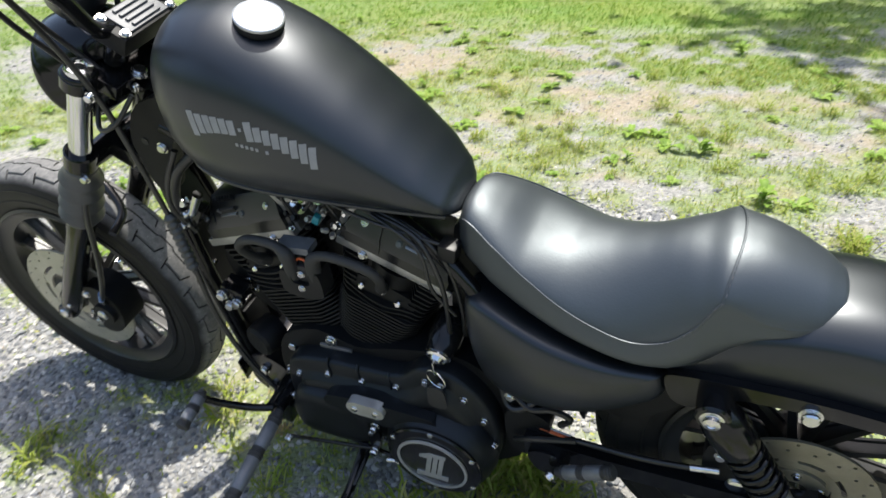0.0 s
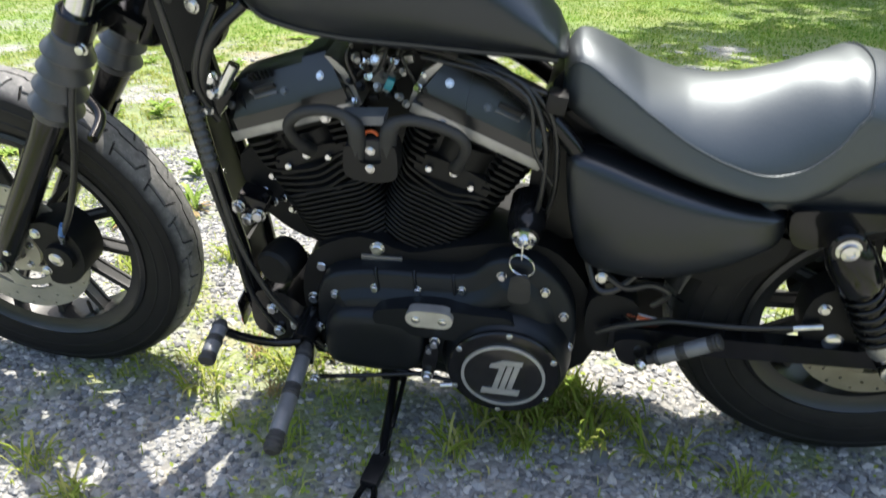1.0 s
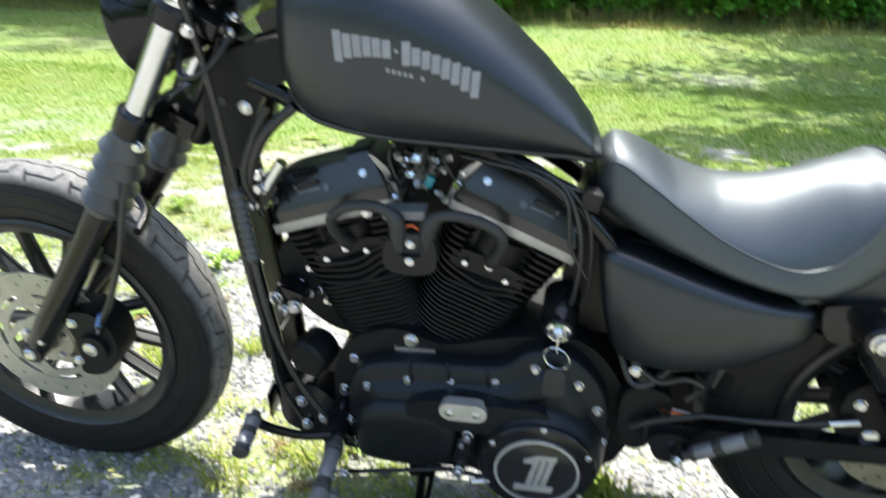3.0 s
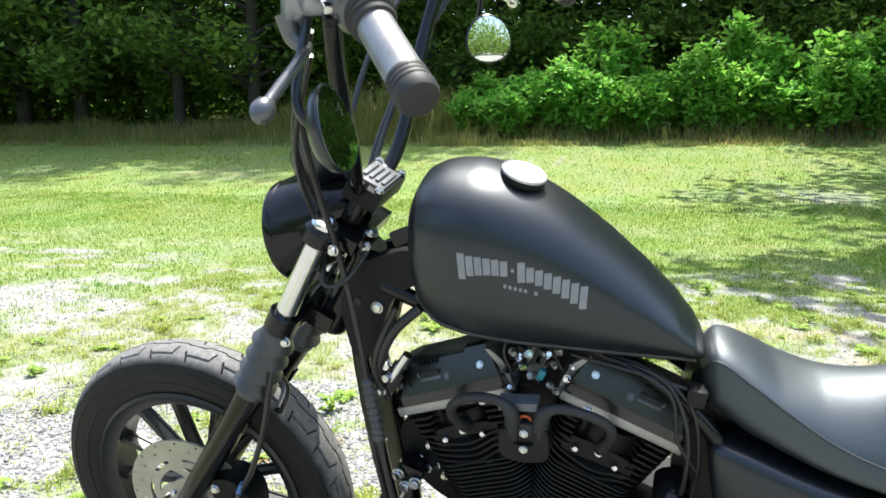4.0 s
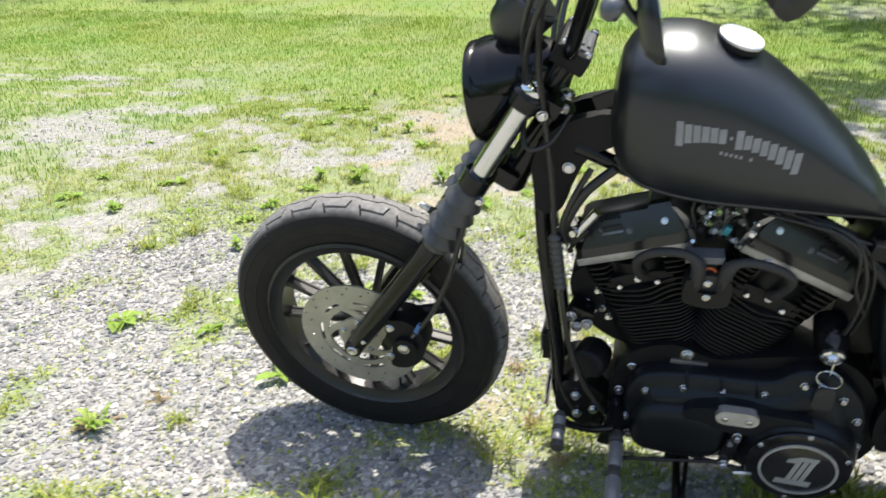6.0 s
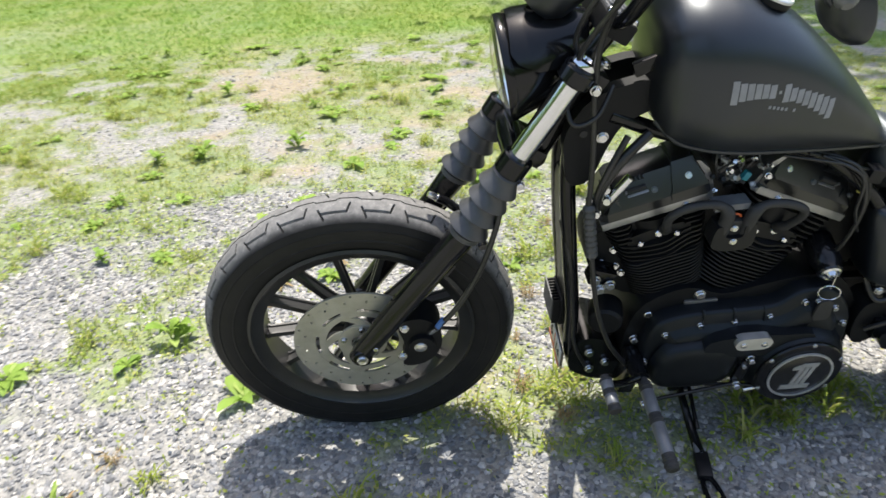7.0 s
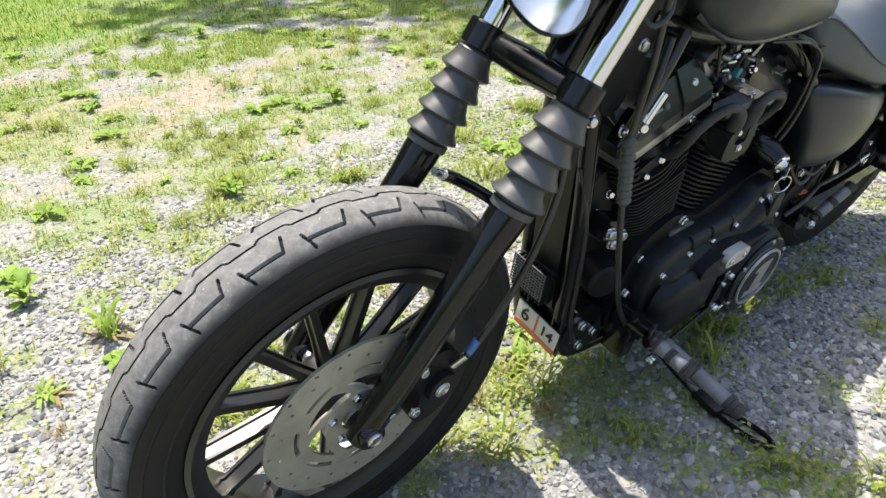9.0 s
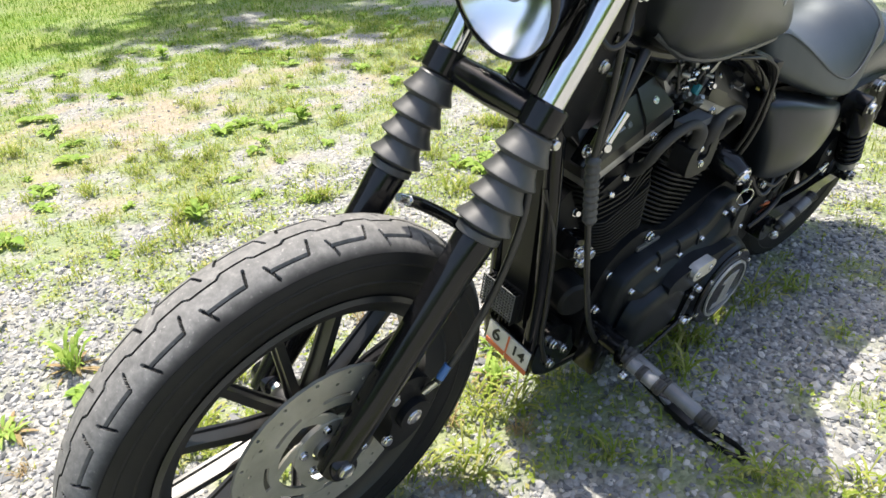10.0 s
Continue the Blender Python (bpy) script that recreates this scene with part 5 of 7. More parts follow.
# battery box behind the rear cylinder
bm = bmesh.new()
slab(bm, rounded([(0.215, 0.44), (0.235, 0.7), (0.3, 0.69), (0.33, 0.56), (0.33, 0.44)], 3), -0.03, 0.07)
part("battery_box", bm, PLASTIC, bike, "matt black battery box", bevel=0.006, bevel_angle=50)

# ---- ignition lock with its key ring
bm = bmesh.new()
lathe(bm, (0.214, -0.03, 0.492), Vector((-0.05, -0.97, -0.22)), [(0, 0.03), (0.06, 0.03), (0.066, 0.026), (0.084, 0.024)], 32)
lock = part("ignition_lock", bm, GLOSS, bike, "black ignition lock with chrome barrel and hanging key ring")
bm = bmesh.new()
lathe(bm, (0.21, -0.11, 0.474), Vector((-0.05, -0.97, -0.22)), [(0, 0.0205), (0.006, 0.0205), (0.009, 0.017), (0.007, 0.012), (0.014, 0.009), (0.016, 0.0)], 28)
part("lock_barrel", bm, CHROME, lock, "chrome lock barrel")
bm = bmesh.new()
pipe(bm, [(0.21 + 0.0195 * math.cos(a), -0.133 - 0.006 * math.cos(a), 0.436 + 0.0195 * math.sin(a)) for a in np.linspace(0, 2 * math.pi, 20, endpoint=False)], 0.0017, 8, 2, closed=True)
part("key_ring", bm, CHROME, lock, "chrome split key ring")
bm = bmesh.new()
box(bm, (0.209, -0.128, 0.462), (0.003, 0.012, 0.03))
part("key", bm, BOLT, lock, bevel=0.0008)
bm = bmesh.new()
slab(bm, rounded([(0.197, 0.418), (0.221, 0.418), (0.226, 0.395), (0.224, 0.368), (0.194, 0.368), (0.192, 0.395)], 3), -0.142, -0.137)
part("key_fob", bm, RUBBER, lock, "black leather key fob", bevel=0.001)

# ---- side cover, seat, fender
def y_of_cover(x, z):
    t = (x - 0.26) / 0.32
    b = 0.064 + 0.06 * math.sin(math.pi * min(1, max(0, 0.12 + 0.75 * t)))
    return b + 0.024 * math.sin(math.pi * min(1, max(0, (z - 0.4) / 0.24)))


COVER = [(x, z + 0.014) for x, z in [(0.262, 0.585), (0.275, 0.602), (0.32, 0.6), (0.4, 0.58), (0.49, 0.555), (0.565, 0.536), (0.582, 0.528), (0.582, 0.487), (0.545, 0.464), (0.47, 0.434), (0.4, 0.416), (0.34, 0.412), (0.3, 0.424), (0.281, 0.468), (0.268, 0.53)]]
bm = bmesh.new()
o = rounded(COVER, 5)
loops = []
mx, mz = 0.41, 0.527
for s, dy in ((1, -0.06), (1, -0.024), (0.992, -0.014), (0.975, -0.006), (0.945, 0.0), (0.88, 0.0035), (0.7, 0.006), (0.5, 0.007), (0.28, 0.0075), (0.1, 0.0075)):
    loops.append([(mx + (x - mx) * s, -(y_of_cover(mx + (x - mx) * s, mz + (z - mz) * s) + dy), mz + (z - mz) * s) for x, z in o])
rings(bm, loops)
part("side_cover", bm, SATIN, bike, "satin black left side cover", smooth=55)
bm = bmesh.new()
slab(bm, rounded([(0.27, 0.61), (0.42, 0.6), (0.56, 0.55), (0.57, 0.5), (0.46, 0.46), (0.36, 0.45), (0.31, 0.5)], 3), -0.06, 0.09)
part("oil_tank", bm, CRINKLE, bike, "black oil tank and battery box", bevel=0.01)
bm = bmesh.new()
slab(bm, rounded([(0.255, 0.66), (0.3, 0.63), (0.4, 0.605), (0.6, 0.565), (0.62, 0.58), (0.45, 0.63), (0.32, 0.66)], 3), -0.05, 0.05)
part("seat_pan", bm, PLASTIC, bike, bevel=0.006)

def crown(x, f):
    """Height across the seat, 1 in the middle and 0 at the seam; the dish flattens towards its seam."""
    dish = 0.25 * math.exp(-((x - 0.5) / 0.09) ** 4)
    return (1 - dish) * (1 - f ** 2.6) ** 0.85 + dish * (0.5 + 0.5 * math.cos(math.pi * f))


SEAT = [  # x, top, seam half width, seam height, side half width, low edge
    (0.247, 0.726, 0.03, 0.708, 0.045, 0.676), (0.252, 0.745, 0.046, 0.727, 0.062, 0.668), (0.268, 0.758, 0.06, 0.741, 0.078, 0.66), (0.31, 0.744, 0.08, 0.722, 0.1, 0.639), (0.36, 0.713, 0.098, 0.691, 0.117, 0.62), (0.42, 0.699, 0.112, 0.655, 0.131, 0.6),
    (0.48, 0.703, 0.119, 0.629, 0.139, 0.585), (0.53, 0.716, 0.121, 0.618, 0.14, 0.575), (0.575, 0.732, 0.118, 0.63, 0.135, 0.573), (0.61, 0.74, 0.112, 0.664, 0.128, 0.583), (0.636, 0.748, 0.1, 0.706, 0.122, 0.597), (0.66, 0.747, 0.098, 0.698, 0.114, 0.62), (0.69, 0.741, 0.098, 0.682, 0.106, 0.642), (0.725, 0.726, 0.09, 0.672, 0.096, 0.652), (0.76, 0.706, 0.074, 0.668, 0.079, 0.658), (0.785, 0.687, 0.051, 0.666, 0.055, 0.661), (0.797, 0.671, 0.024, 0.665, 0.026, 0.662)]
bm = bmesh.new()
loops = []
for x in np.linspace(0.247, 0.797, 90):
    zt, ws, zs, wb, zb = along(SEAT, x)
    half = []
    for k in range(17):
        y = ws * math.sin(math.pi / 2 * k / 16)
        half.append((y, zs + (zt - zs) * crown(x, y / ws)))
    half.append((ws + 0.0015, zs - 0.002))
    for k in range(1, 9):
        f = k / 8
        half.append((ws + 0.55 * (wb - ws) * math.sin(math.pi / 2 * min(1, f * 1.25)) - 0.012 * max(0, f - 0.8) / 0.2, zs - (zs - zb) * f))
    left = [(x, -y, z) for y, z in half]
    right = [(x, y, z) for y, z in half[1:]]
    loops.append(left[::-1] + right)
rings(bm, loops)
seat = part("seat", bm, LEATHER, bike, "black vinyl solo seat with stitched seam", smooth=60)
seam = []
for x in np.linspace(0.252, 0.636, 40):
    zt, ws, zs, wb, zb = along(SEAT, x)
    seam.append((x, -ws - 0.0015, zs))
arc = []
for k in range(1, 16):
    f = k / 16
    x = 0.636 + 0.014 * math.sin(math.pi * f)
    zt, ws, zs, wb, zb = along(SEAT, x)
    y = -ws + 2 * ws * f
    arc.append((x, y, zs + (zt - zs) * crown(x, min(1, abs(y / ws))) + 0.001))
bm = bmesh.new()
pipe(bm, seam + arc + [(x, -y, z) for x, y, z in seam[::-1]], 0.0017, 6, 2)
part("seam_welt", bm, LEATHER, seat, "raised stitched seam")
bm = bmesh.new()
line = curve_points(seam + arc, 3)
for p, q in list(zip(line, line[1:]))[::2]:
    off = Vector((0.0015, -0.0018, 0.0028))
    cyl(bm, p + off, p.lerp(q, 0.7) + off, 0.00042, n=5)
part("stitching", bm, THREAD, seat, "grey seam stitching")
bm = bmesh.new()
lathe(bm, (0.8, -0.004, 0.672), (0.5, 0, 0.86), [(0, 0.012), (0.004, 0.012), (0.006, 0.008)], 16)
box(bm, (0.796, -0.004, 0.676), (0.03, 0.02, 0.004), Matrix.Rotation(radians(25), 3, "Y"))
part("seat_screw", bm, CHROME, seat, "chrome seat screw tab")

bm = bmesh.new()
loops = []
for a in np.linspace(radians(168), radians(8), 46):
    sec = []
    for b in np.linspace(-1, 1, 19):
        y = 0.102 * b
        r = 0.368 - 0.03 * abs(b) ** 3.2
        sec.append((REAR.x + r * math.cos(a), y, REAR.z + r * math.sin(a)))
    # side skirts down to the struts
    low = min(0.334, 0.242 / max(math.sin(a), 0.3))
    skirt = [(REAR.x + (0.338 + (low - 0.338) * f) * math.cos(a), REAR.z + (0.338 + (low - 0.338) * f) * math.sin(a)) for f in (0.5, 1.0)]
    sec = [(x, -0.1025, z) for x, z in skirt[::-1]] + sec + [(x, 0.1025, z) for x, z in skirt]
    inn = [(x, 0.0985, z) for x, z in skirt[::-1]]
    for b in np.linspace(1, -1, 19):
        y = 0.098 * b
        r = 0.364 - 0.03 * abs(b) ** 3.2
        inn.append((REAR.x + r * math.cos(a), y, REAR.z + r * math.sin(a)))
    inn += [(x, -0.0985, z) for x, z in skirt]
    loops.append(sec + inn)
rings(bm, loops)
part("rear_fender", bm, SATIN, bike, "satin black rear fender", smooth=50)
for sy in (-1, 1):
    bm = bmesh.new()
    slab(bm, rounded([(0.578, 0.555), (0.6, 0.565), (0.66, 0.568), (0.8, 0.566), (0.95, 0.545), (1.02, 0.52), (1.02, 0.5), (0.94, 0.522), (0.8, 0.54), (0.69, 0.54), (0.66, 0.522), (0.62, 0.5), (0.59, 0.51)], 3), sy * 0.103, sy * 0.118)
    strut = part("fender_strut", bm, GLOSS, bike, "gloss black fender strut", bevel=0.003, bevel_angle=50)
    hexbolt("strut_bolt", (0.772, sy * 0.119, 0.542), (0, sy, 0), 0.0125, strut, h=0.011)
    hexbolt("strut_bolt", (0.93, sy * 0.119, 0.53), (0, sy, 0), 0.0105, strut, h=0.009)
    # shock
    T, B = Vector((0.65, sy * 0.134, 0.532)), Vector((0.789, sy * 0.134, 0.303))
    ax = (B - T).normalized()
    bm = bmesh.new()
    lathe(bm, T, ax, [(-0.012, 0.02), (0, 0.026), (0.02, 0.031), (0.03, 0.0335), (0.075, 0.0335), (0.085, 0.031), (0.088, 0.018), (0.2, 0.016), (0.21, 0.021), (0.228, 0.021), (0.235, 0.016)], 28)
    lathe(bm, T + Vector((0, -0.022, 0)), (0, 1, 0), [(0, 0.022), (0.003, 0.025), (0.041, 0.025), (0.044, 0.022)], 24)
    lathe(bm, B + Vector((0, -0.018, 0)), (0, 1, 0), [(0, 0.017), (0.003, 0.019), (0.033, 0.019), (0.036, 0.017)], 24)
    shock = part("shock_absorber", bm, GLOSS, bike, "black coil-over rear shock absorber")
    d, u, v = frame_of(ax)
    turns = 6.5
    pts = [T + ax * (0.084 + 0.118 * k / 104) + (u * math.cos(2 * math.pi * turns * k / 104) + v * math.sin(2 * math.pi * turns * k / 104)) * 0.0265 for k in range(105)]
    bm = bmesh.new()
    pipe(bm, pts, 0.0046, 8, 1, smooth=False)
    part("shock_spring", bm, GLOSS, shock, "black coil spring", smooth=60)
    bm = bmesh.new()
    lathe(bm, T + ax * 0.205, ax, [(0, 0.022), (0.006, 0.024), (0.026, 0.023), (0.03, 0.019)], 24)
    part("shock_collar", bm, ALU, shock, "grey shock collar")
    bm = bmesh.new()
    lathe(bm, T + Vector((0, sy * 0.02, 0)), (0, sy, 0), [(0, 0.017), (0.003, 0.017), (0.004, 0.0125), (0.011, 0.012), (0.0125, 0.006), (0.0105, 0.005)], 20)
    part("shock_bolt", bm, BOLT, shock, "bright shock bolt")
    bm = bmesh.new()
    lathe(bm, B + Vector((0, sy * 0.016, 0)), (0, sy, 0), [(0, 0.018), (0.003, 0.018), (0.004, 0.012), (0.014, 0.012), (0.015, 0.006)], 20)
    part("shock_bolt", bm, BOLT, shock, "bright shock bolt")
    # swing arm
    bm = bmesh.new()
    slab(bm, [(0.36, 0.275), (0.36, 0.325), (0.5, 0.315), (0.74, 0.318), (0.82, 0.345), (0.845, 0.33), (0.845, 0.3), (0.8, 0.285), (0.5, 0.275)], sy * 0.1, sy * 0.127)
    part("swing_arm", bm, GLOSS, bike, "gloss black swing arm", bevel=0.006)
bm = bmesh.new()
cyl(bm, REAR + Vector((0, -0.138, 0)), REAR + Vector((0, 0.138, 0)), 0.012, n=18)
rax = part("rear_axle", bm, BOLT, bike)
hexbolt("axle_nut", REAR + Vector((0, -0.13, 0)), LEFT, 0.016, rax, h=0.014)
bm = bmesh.new()
slab(bm, rounded([(0.655, 0.4), (0.7, 0.43), (0.735, 0.41), (0.745, 0.35), (0.735, 0.305), (0.69, 0.3), (0.655, 0.33)], 3), -0.108, -0.06)
rcal = part("rear_brake_caliper", bm, CRINKLE, bike, "black rear brake caliper", bevel=0.006)
hexbolt("caliper_bolt", (0.706, -0.11, 0.32), LEFT, 0.013, rcal, h=0.006)
hexbolt("caliper_bolt", (0.675, -0.11, 0.385), LEFT, 0.008, rcal)
bm = bmesh.new()
pipe(bm, [(0.44, -0.115, 0.335), (0.56, -0.12, 0.34), (0.66, -0.118, 0.352)], 0.005)
line = part("rear_brake_line", bm, WIRE_M, bike, "rear brake line with bright fitting")
bm = bmesh.new()
cyl(bm, (0.635, -0.119, 0.349), (0.678, -0.117, 0.356), 0.0062, n=12)
part("line_fitting", bm, BOLT, line)
# belt and pulley on the right
bm = bmesh.new()
ring_plate(bm, (REAR.x, REAR.z), 0.07, 0.105, 0.085, 0.03, 56)
for k in range(5):
    a = 2 * math.pi * k / 5
    box(bm, (REAR.x + 0.05 * math.cos(a), 0.1, REAR.z + 0.05 * math.sin(a)), (0.07, 0.02, 0.02), Matrix.Rotation(-a, 3, "Y"))
part("belt_pulley", bm, GLOSS, bike)
for z0, z1 in ((0.36, 0.43), (0.25, 0.226)):
    bm = bmesh.new()
    slab(bm, [(0.3, z0), (REAR.x, z1), (REAR.x, z1 + 0.006), (0.3, z0 + 0.006)], 0.088, 0.112)
    part("drive_belt", bm, RUBBER, bike, "black toothed drive belt")

bm = bmesh.new()
slab(bm, rounded([(0.33, 0.44), (0.45, 0.47), (0.6, 0.45), (0.66, 0.4), (0.6, 0.31), (0.51, 0.13), (0.34, 0.115), (0.3, 0.3)], 3), 0.114, 0.122)
part("belt_guard", bm, CRINKLE, bike, "matt black belt guard", bevel=0.003)

# inner mudguard wall and the battery strap seen below the side cover
bm = bmesh.new()
slab(bm, rounded([(0.41, 0.46), (0.58, 0.5), (0.6, 0.46), (0.55, 0.41), (0.52, 0.395), (0.47, 0.41), (0.42, 0.42)], 3), -0.09, 0.085)
part("inner_fender", bm, CRINKLE, bike, "matt black inner mudguard", bevel=0.006)
bm = bmesh.new()
box(bm, (0.412, -0.104, 0.322), (0.055, 0.006, 0.018), Matrix.Rotation(radians(12), 3, "Y"))
part("warning_label", bm, WHITE_CARD, bike, "small white warning label", bevel=0.0005)
bm = bmesh.new()
box(bm, (0.411, -0.108, 0.329), (0.055, 0.004, 0.006), Matrix.Rotation(radians(12), 3, "Y"))
part("label_band", bm, RED_CARD, bike, "orange band of the warning label", bevel=0.0004)
for pts in ([(0.33, -0.1, 0.42), (0.37, -0.12, 0.4), (0.41, -0.12, 0.41), (0.44, -0.115, 0.39), (0.42, -0.11, 0.36)],
            [(0.31, -0.09, 0.43), (0.33, -0.115, 0.39), (0.36, -0.12, 0.395), (0.4, -0.1, 0.43)],
            [(0.34, -0.12, 0.3), (0.38, -0.13, 0.33), (0.45, -0.12, 0.34)]):
    bm = bmesh.new()
    pipe(bm, pts, 0.0055, 8)
    part("rubber_hose", bm, WIRE_M, bike, "black rubber hose")
bm = bmesh.new()
slab(bm, rounded([(0.325, 0.36), (0.36, 0.375), (0.4, 0.355), (0.395, 0.3), (0.37, 0.25), (0.335, 0.25), (0.32, 0.3)], 3), -0.11, -0.05)
part("sprocket_cover", bm, CRINKLE, bike, bevel=0.01)
hexbolt("frame_bolt", (0.335, -0.112, 0.41), LEFT, 0.008, bike)

# ---- foot controls
def peg(a, b, r, thing, label):
    a, b, r = Vector(a), Vector(b), r * 0.82
    ax = (b - a).normalized()
    ln = (b - a).length
    bm = bmesh.new()
    lathe(bm, a, ax, [(0, r * 0.7), (0.012, r * 0.7), (0.014, r), (ln - 0.004, r), (ln, r * 0.7)], 24)
    p = part("foot_peg", bm, RUBBER, thing, label)
    for s0, s1 in ((0.16, 0.42), (0.52, 0.84)):
        bm = bmesh.new()
        lathe(bm, a, ax, [(ln * s0, r * 0.98), (ln * s0 + 0.003, r * 1.05), (ln * s1 - 0.003, r * 1.05), (ln * s1, r * 0.98)], 24)
        part("peg_band", bm, PEG, p, "grey rubber peg band")
    for s in (0.1, 0.46, 0.49, 0.88, 0.93):
        bm = bmesh.new()
        lathe(bm, a, ax, [(ln * s, r), (ln * s + 0.002, r * 1.12), (ln * s + 0.005, r * 1.12), (ln * s + 0.007, r)], 24)
        part("peg_ring", bm, RUBBER, p)
    return p


bm = bmesh.new()
box(bm, (-0.165, -0.115, 0.215), (0.035, 0.05, 0.1), Matrix.Rotation(radians(10), 3, "Y"))
cyl(bm, (-0.158, -0.09, 0.248), (-0.158, -0.165, 0.248), 0.02)
control = part("foot_control", bm, GLOSS, bike, "black foot peg and gear shift assembly", bevel=0.005)
peg((-0.15, -0.16, 0.243), (-0.146, -0.372, 0.218), 0.0165, control, "grey and black rubber rider foot peg")
bm = bmesh.new()
pipe(bm, [(-0.162, -0.165, 0.25), (-0.2, -0.185, 0.262), (-0.24, -0.215, 0.3), (-0.261, -0.235, 0.335)], 0.008, 12)
part("shift_lever", bm, GLOSS, control, "black gear shift lever")
peg((-0.261, -0.222, 0.338), (-0.257, -0.3, 0.328), 0.0145, control, "rubber shift peg")
bm = bmesh.new()
cyl(bm, (-0.14, -0.172, 0.172), (0.062, -0.163, 0.202), 0.0042, n=10)
rod = part("shift_rod", bm, GLOSS, control, "thin shift linkage rod")
hexbolt("rod_end", (-0.14, -0.176, 0.172), LEFT, 0.0085, rod, h=0.01)
hexbolt("rod_end", (0.062, -0.167, 0.202), LEFT, 0.0085, rod, h=0.01)
bm = bmesh.new()
cyl(bm, (0.085, -0.165, 0.178), (0.125, -0.162, 0.184), 0.0055, n=12)
part("rod_sleeve", bm, BOLT, rod, "bright linkage sleeve")
bm = bmesh.new()
cyl(bm, (0.0, -0.15, 0.19), (0.125, -0.16, 0.184), 0.0042, n=10)
part("rod_arm", bm, GLOSS, rod)
bm = bmesh.new()
slab(bm, rounded([(0.052, 0.2), (0.058, 0.26), (0.07, 0.275), (0.082, 0.26), (0.072, 0.2), (0.062, 0.192)], 3), -0.163, -0.155)
part("shift_arm", bm, GLOSS, control, bevel=0.002)
# rear peg, folded back
bm = bmesh.new()
slab(bm, rounded([(0.37, 0.3), (0.41, 0.31), (0.44, 0.285), (0.43, 0.255), (0.4, 0.25), (0.38, 0.262)], 3), -0.14, -0.11)
rp = part("rear_peg_mount", bm, GLOSS, bike, "black rear peg mount with folded peg", bevel=0.005)
peg((0.425, -0.15, 0.277), (0.523, -0.165, 0.349), 0.0145, rp, "rubber passenger foot peg")
hexbolt("peg_bolt", (0.414, -0.155, 0.27), (-0.6, -0.7, -0.3), 0.009, rp, h=0.008)

# ---- front of the engine: regulator, inspection sticker, oil filter
bm = bmesh.new()
box(bm, (-0.298, 0.012, 0.322), (0.026, 0.082, 0.075))
regulator = part("voltage_regulator", bm, CRINKLE, bike, "black finned voltage regulator", bevel=0.003)
for k in range(9):
    bm = bmesh.new()
    box(bm, (-0.318, 0.012 - 0.036 + 0.009 * k, 0.322), (0.016, 0.0028, 0.07))
    part("regulator_fin", bm, CRINKLE, regulator)
GR = Vector((-0.329, 0.012, 0.332))
for k in range(13):
    bm = bmesh.new()
    box(bm, GR + Vector((0, -0.039 + 0.0065 * k, 0)), (0.002, 0.0022, 0.062))
    part("grille_bar", bm, CLAMP_GREY, regulator, "thin grey upright grille bar")
for k in range(10):
    bm = bmesh.new()
    box(bm, GR + Vector((-0.0005, 0, -0.03 + 0.0067 * k)), (0.002, 0.08, 0.0022))
    part("grille_bar", bm, CLAMP_GREY, regulator, "thin grey level grille bar")
bm = bmesh.new()
box(bm, (-0.31, -0.02, 0.222), (0.003, 0.108, 0.054), Matrix.Rotation(radians(4), 3, "X"))
sticker_plate = part("sticker_plate", bm, WHITE_CARD, bike, "white and orange inspection sticker plate", bevel=0.0005)
R4 = Matrix.Rotation(radians(4), 3, "X")
SP = Vector((-0.31, -0.02, 0.222))
for y0, sy in ((0.027, 0.044), (-0.028, 0.05)):
    bm = bmesh.new()
    box(bm, SP + R4 @ Vector((-0.0022, y0, -0.0235)), (0.0012, sy + 0.006, 0.012), R4)
    part("sticker_band", bm, RED_CARD, sticker_plate, "orange sticker band", bevel=0.0002)
bm = bmesh.new()
box(bm, SP + R4 @ Vector((-0.0022, 0.0, 0.004)), (0.0012, 0.004, 0.046), R4)
part("sticker_band", bm, RED_CARD, sticker_plate, bevel=0.0002)
bm = bmesh.new()
box(bm, SP + R4 @ Vector((0.0035, 0.0, 0.0)), (0.003, 0.122, 0.06), R4)
part("sticker_backing", bm, GLOSS, sticker_plate, bevel=0.0006)


def figure(text, y, size):
    cu = bpy.data.curves.new("sticker_figure", "FONT")
    cu.body = text
    cu.size = size
    cu.extrude = 0.0004
    cu.offset = 0.0006
    cu.align_x, cu.align_y = "CENTER", "CENTER"
    tmp = new("tmp_figure", cu)
    dg = bpy.context.evaluated_depsgraph_get()
    me = bpy.data.meshes.new_from_object(tmp.evaluated_get(dg))
    bpy.data.objects.remove(tmp)
    ob = new("sticker_figure", me)
    me.materials.append(INK)
    ob.parent = sticker_plate
    turn = Matrix(((0, 0, -1, 0), (-1, 0, 0, 0), (0, 1, 0, 0), (0, 0, 0, 1)))
    ob.matrix_basis = Matrix.Translation(SP + R4 @ Vector((-0.0026, y, 0.005))) @ R4.to_4x4() @ turn
    ob["label"] = "black printed figure " + text
    return ob


figure("6", 0.03, 0.044)
figure("14", -0.028, 0.034)
bm = bmesh.new()
lathe(bm, (-0.21, -0.03, 0.338), (-0.25, -0.95, 0.0), [(0, 0.036), (0.03, 0.038), (0.05, 0.036), (0.056, 0.03)], 28)
part("oil_filter", bm, CRINKLE, bike, "black oil filter", smooth=25)
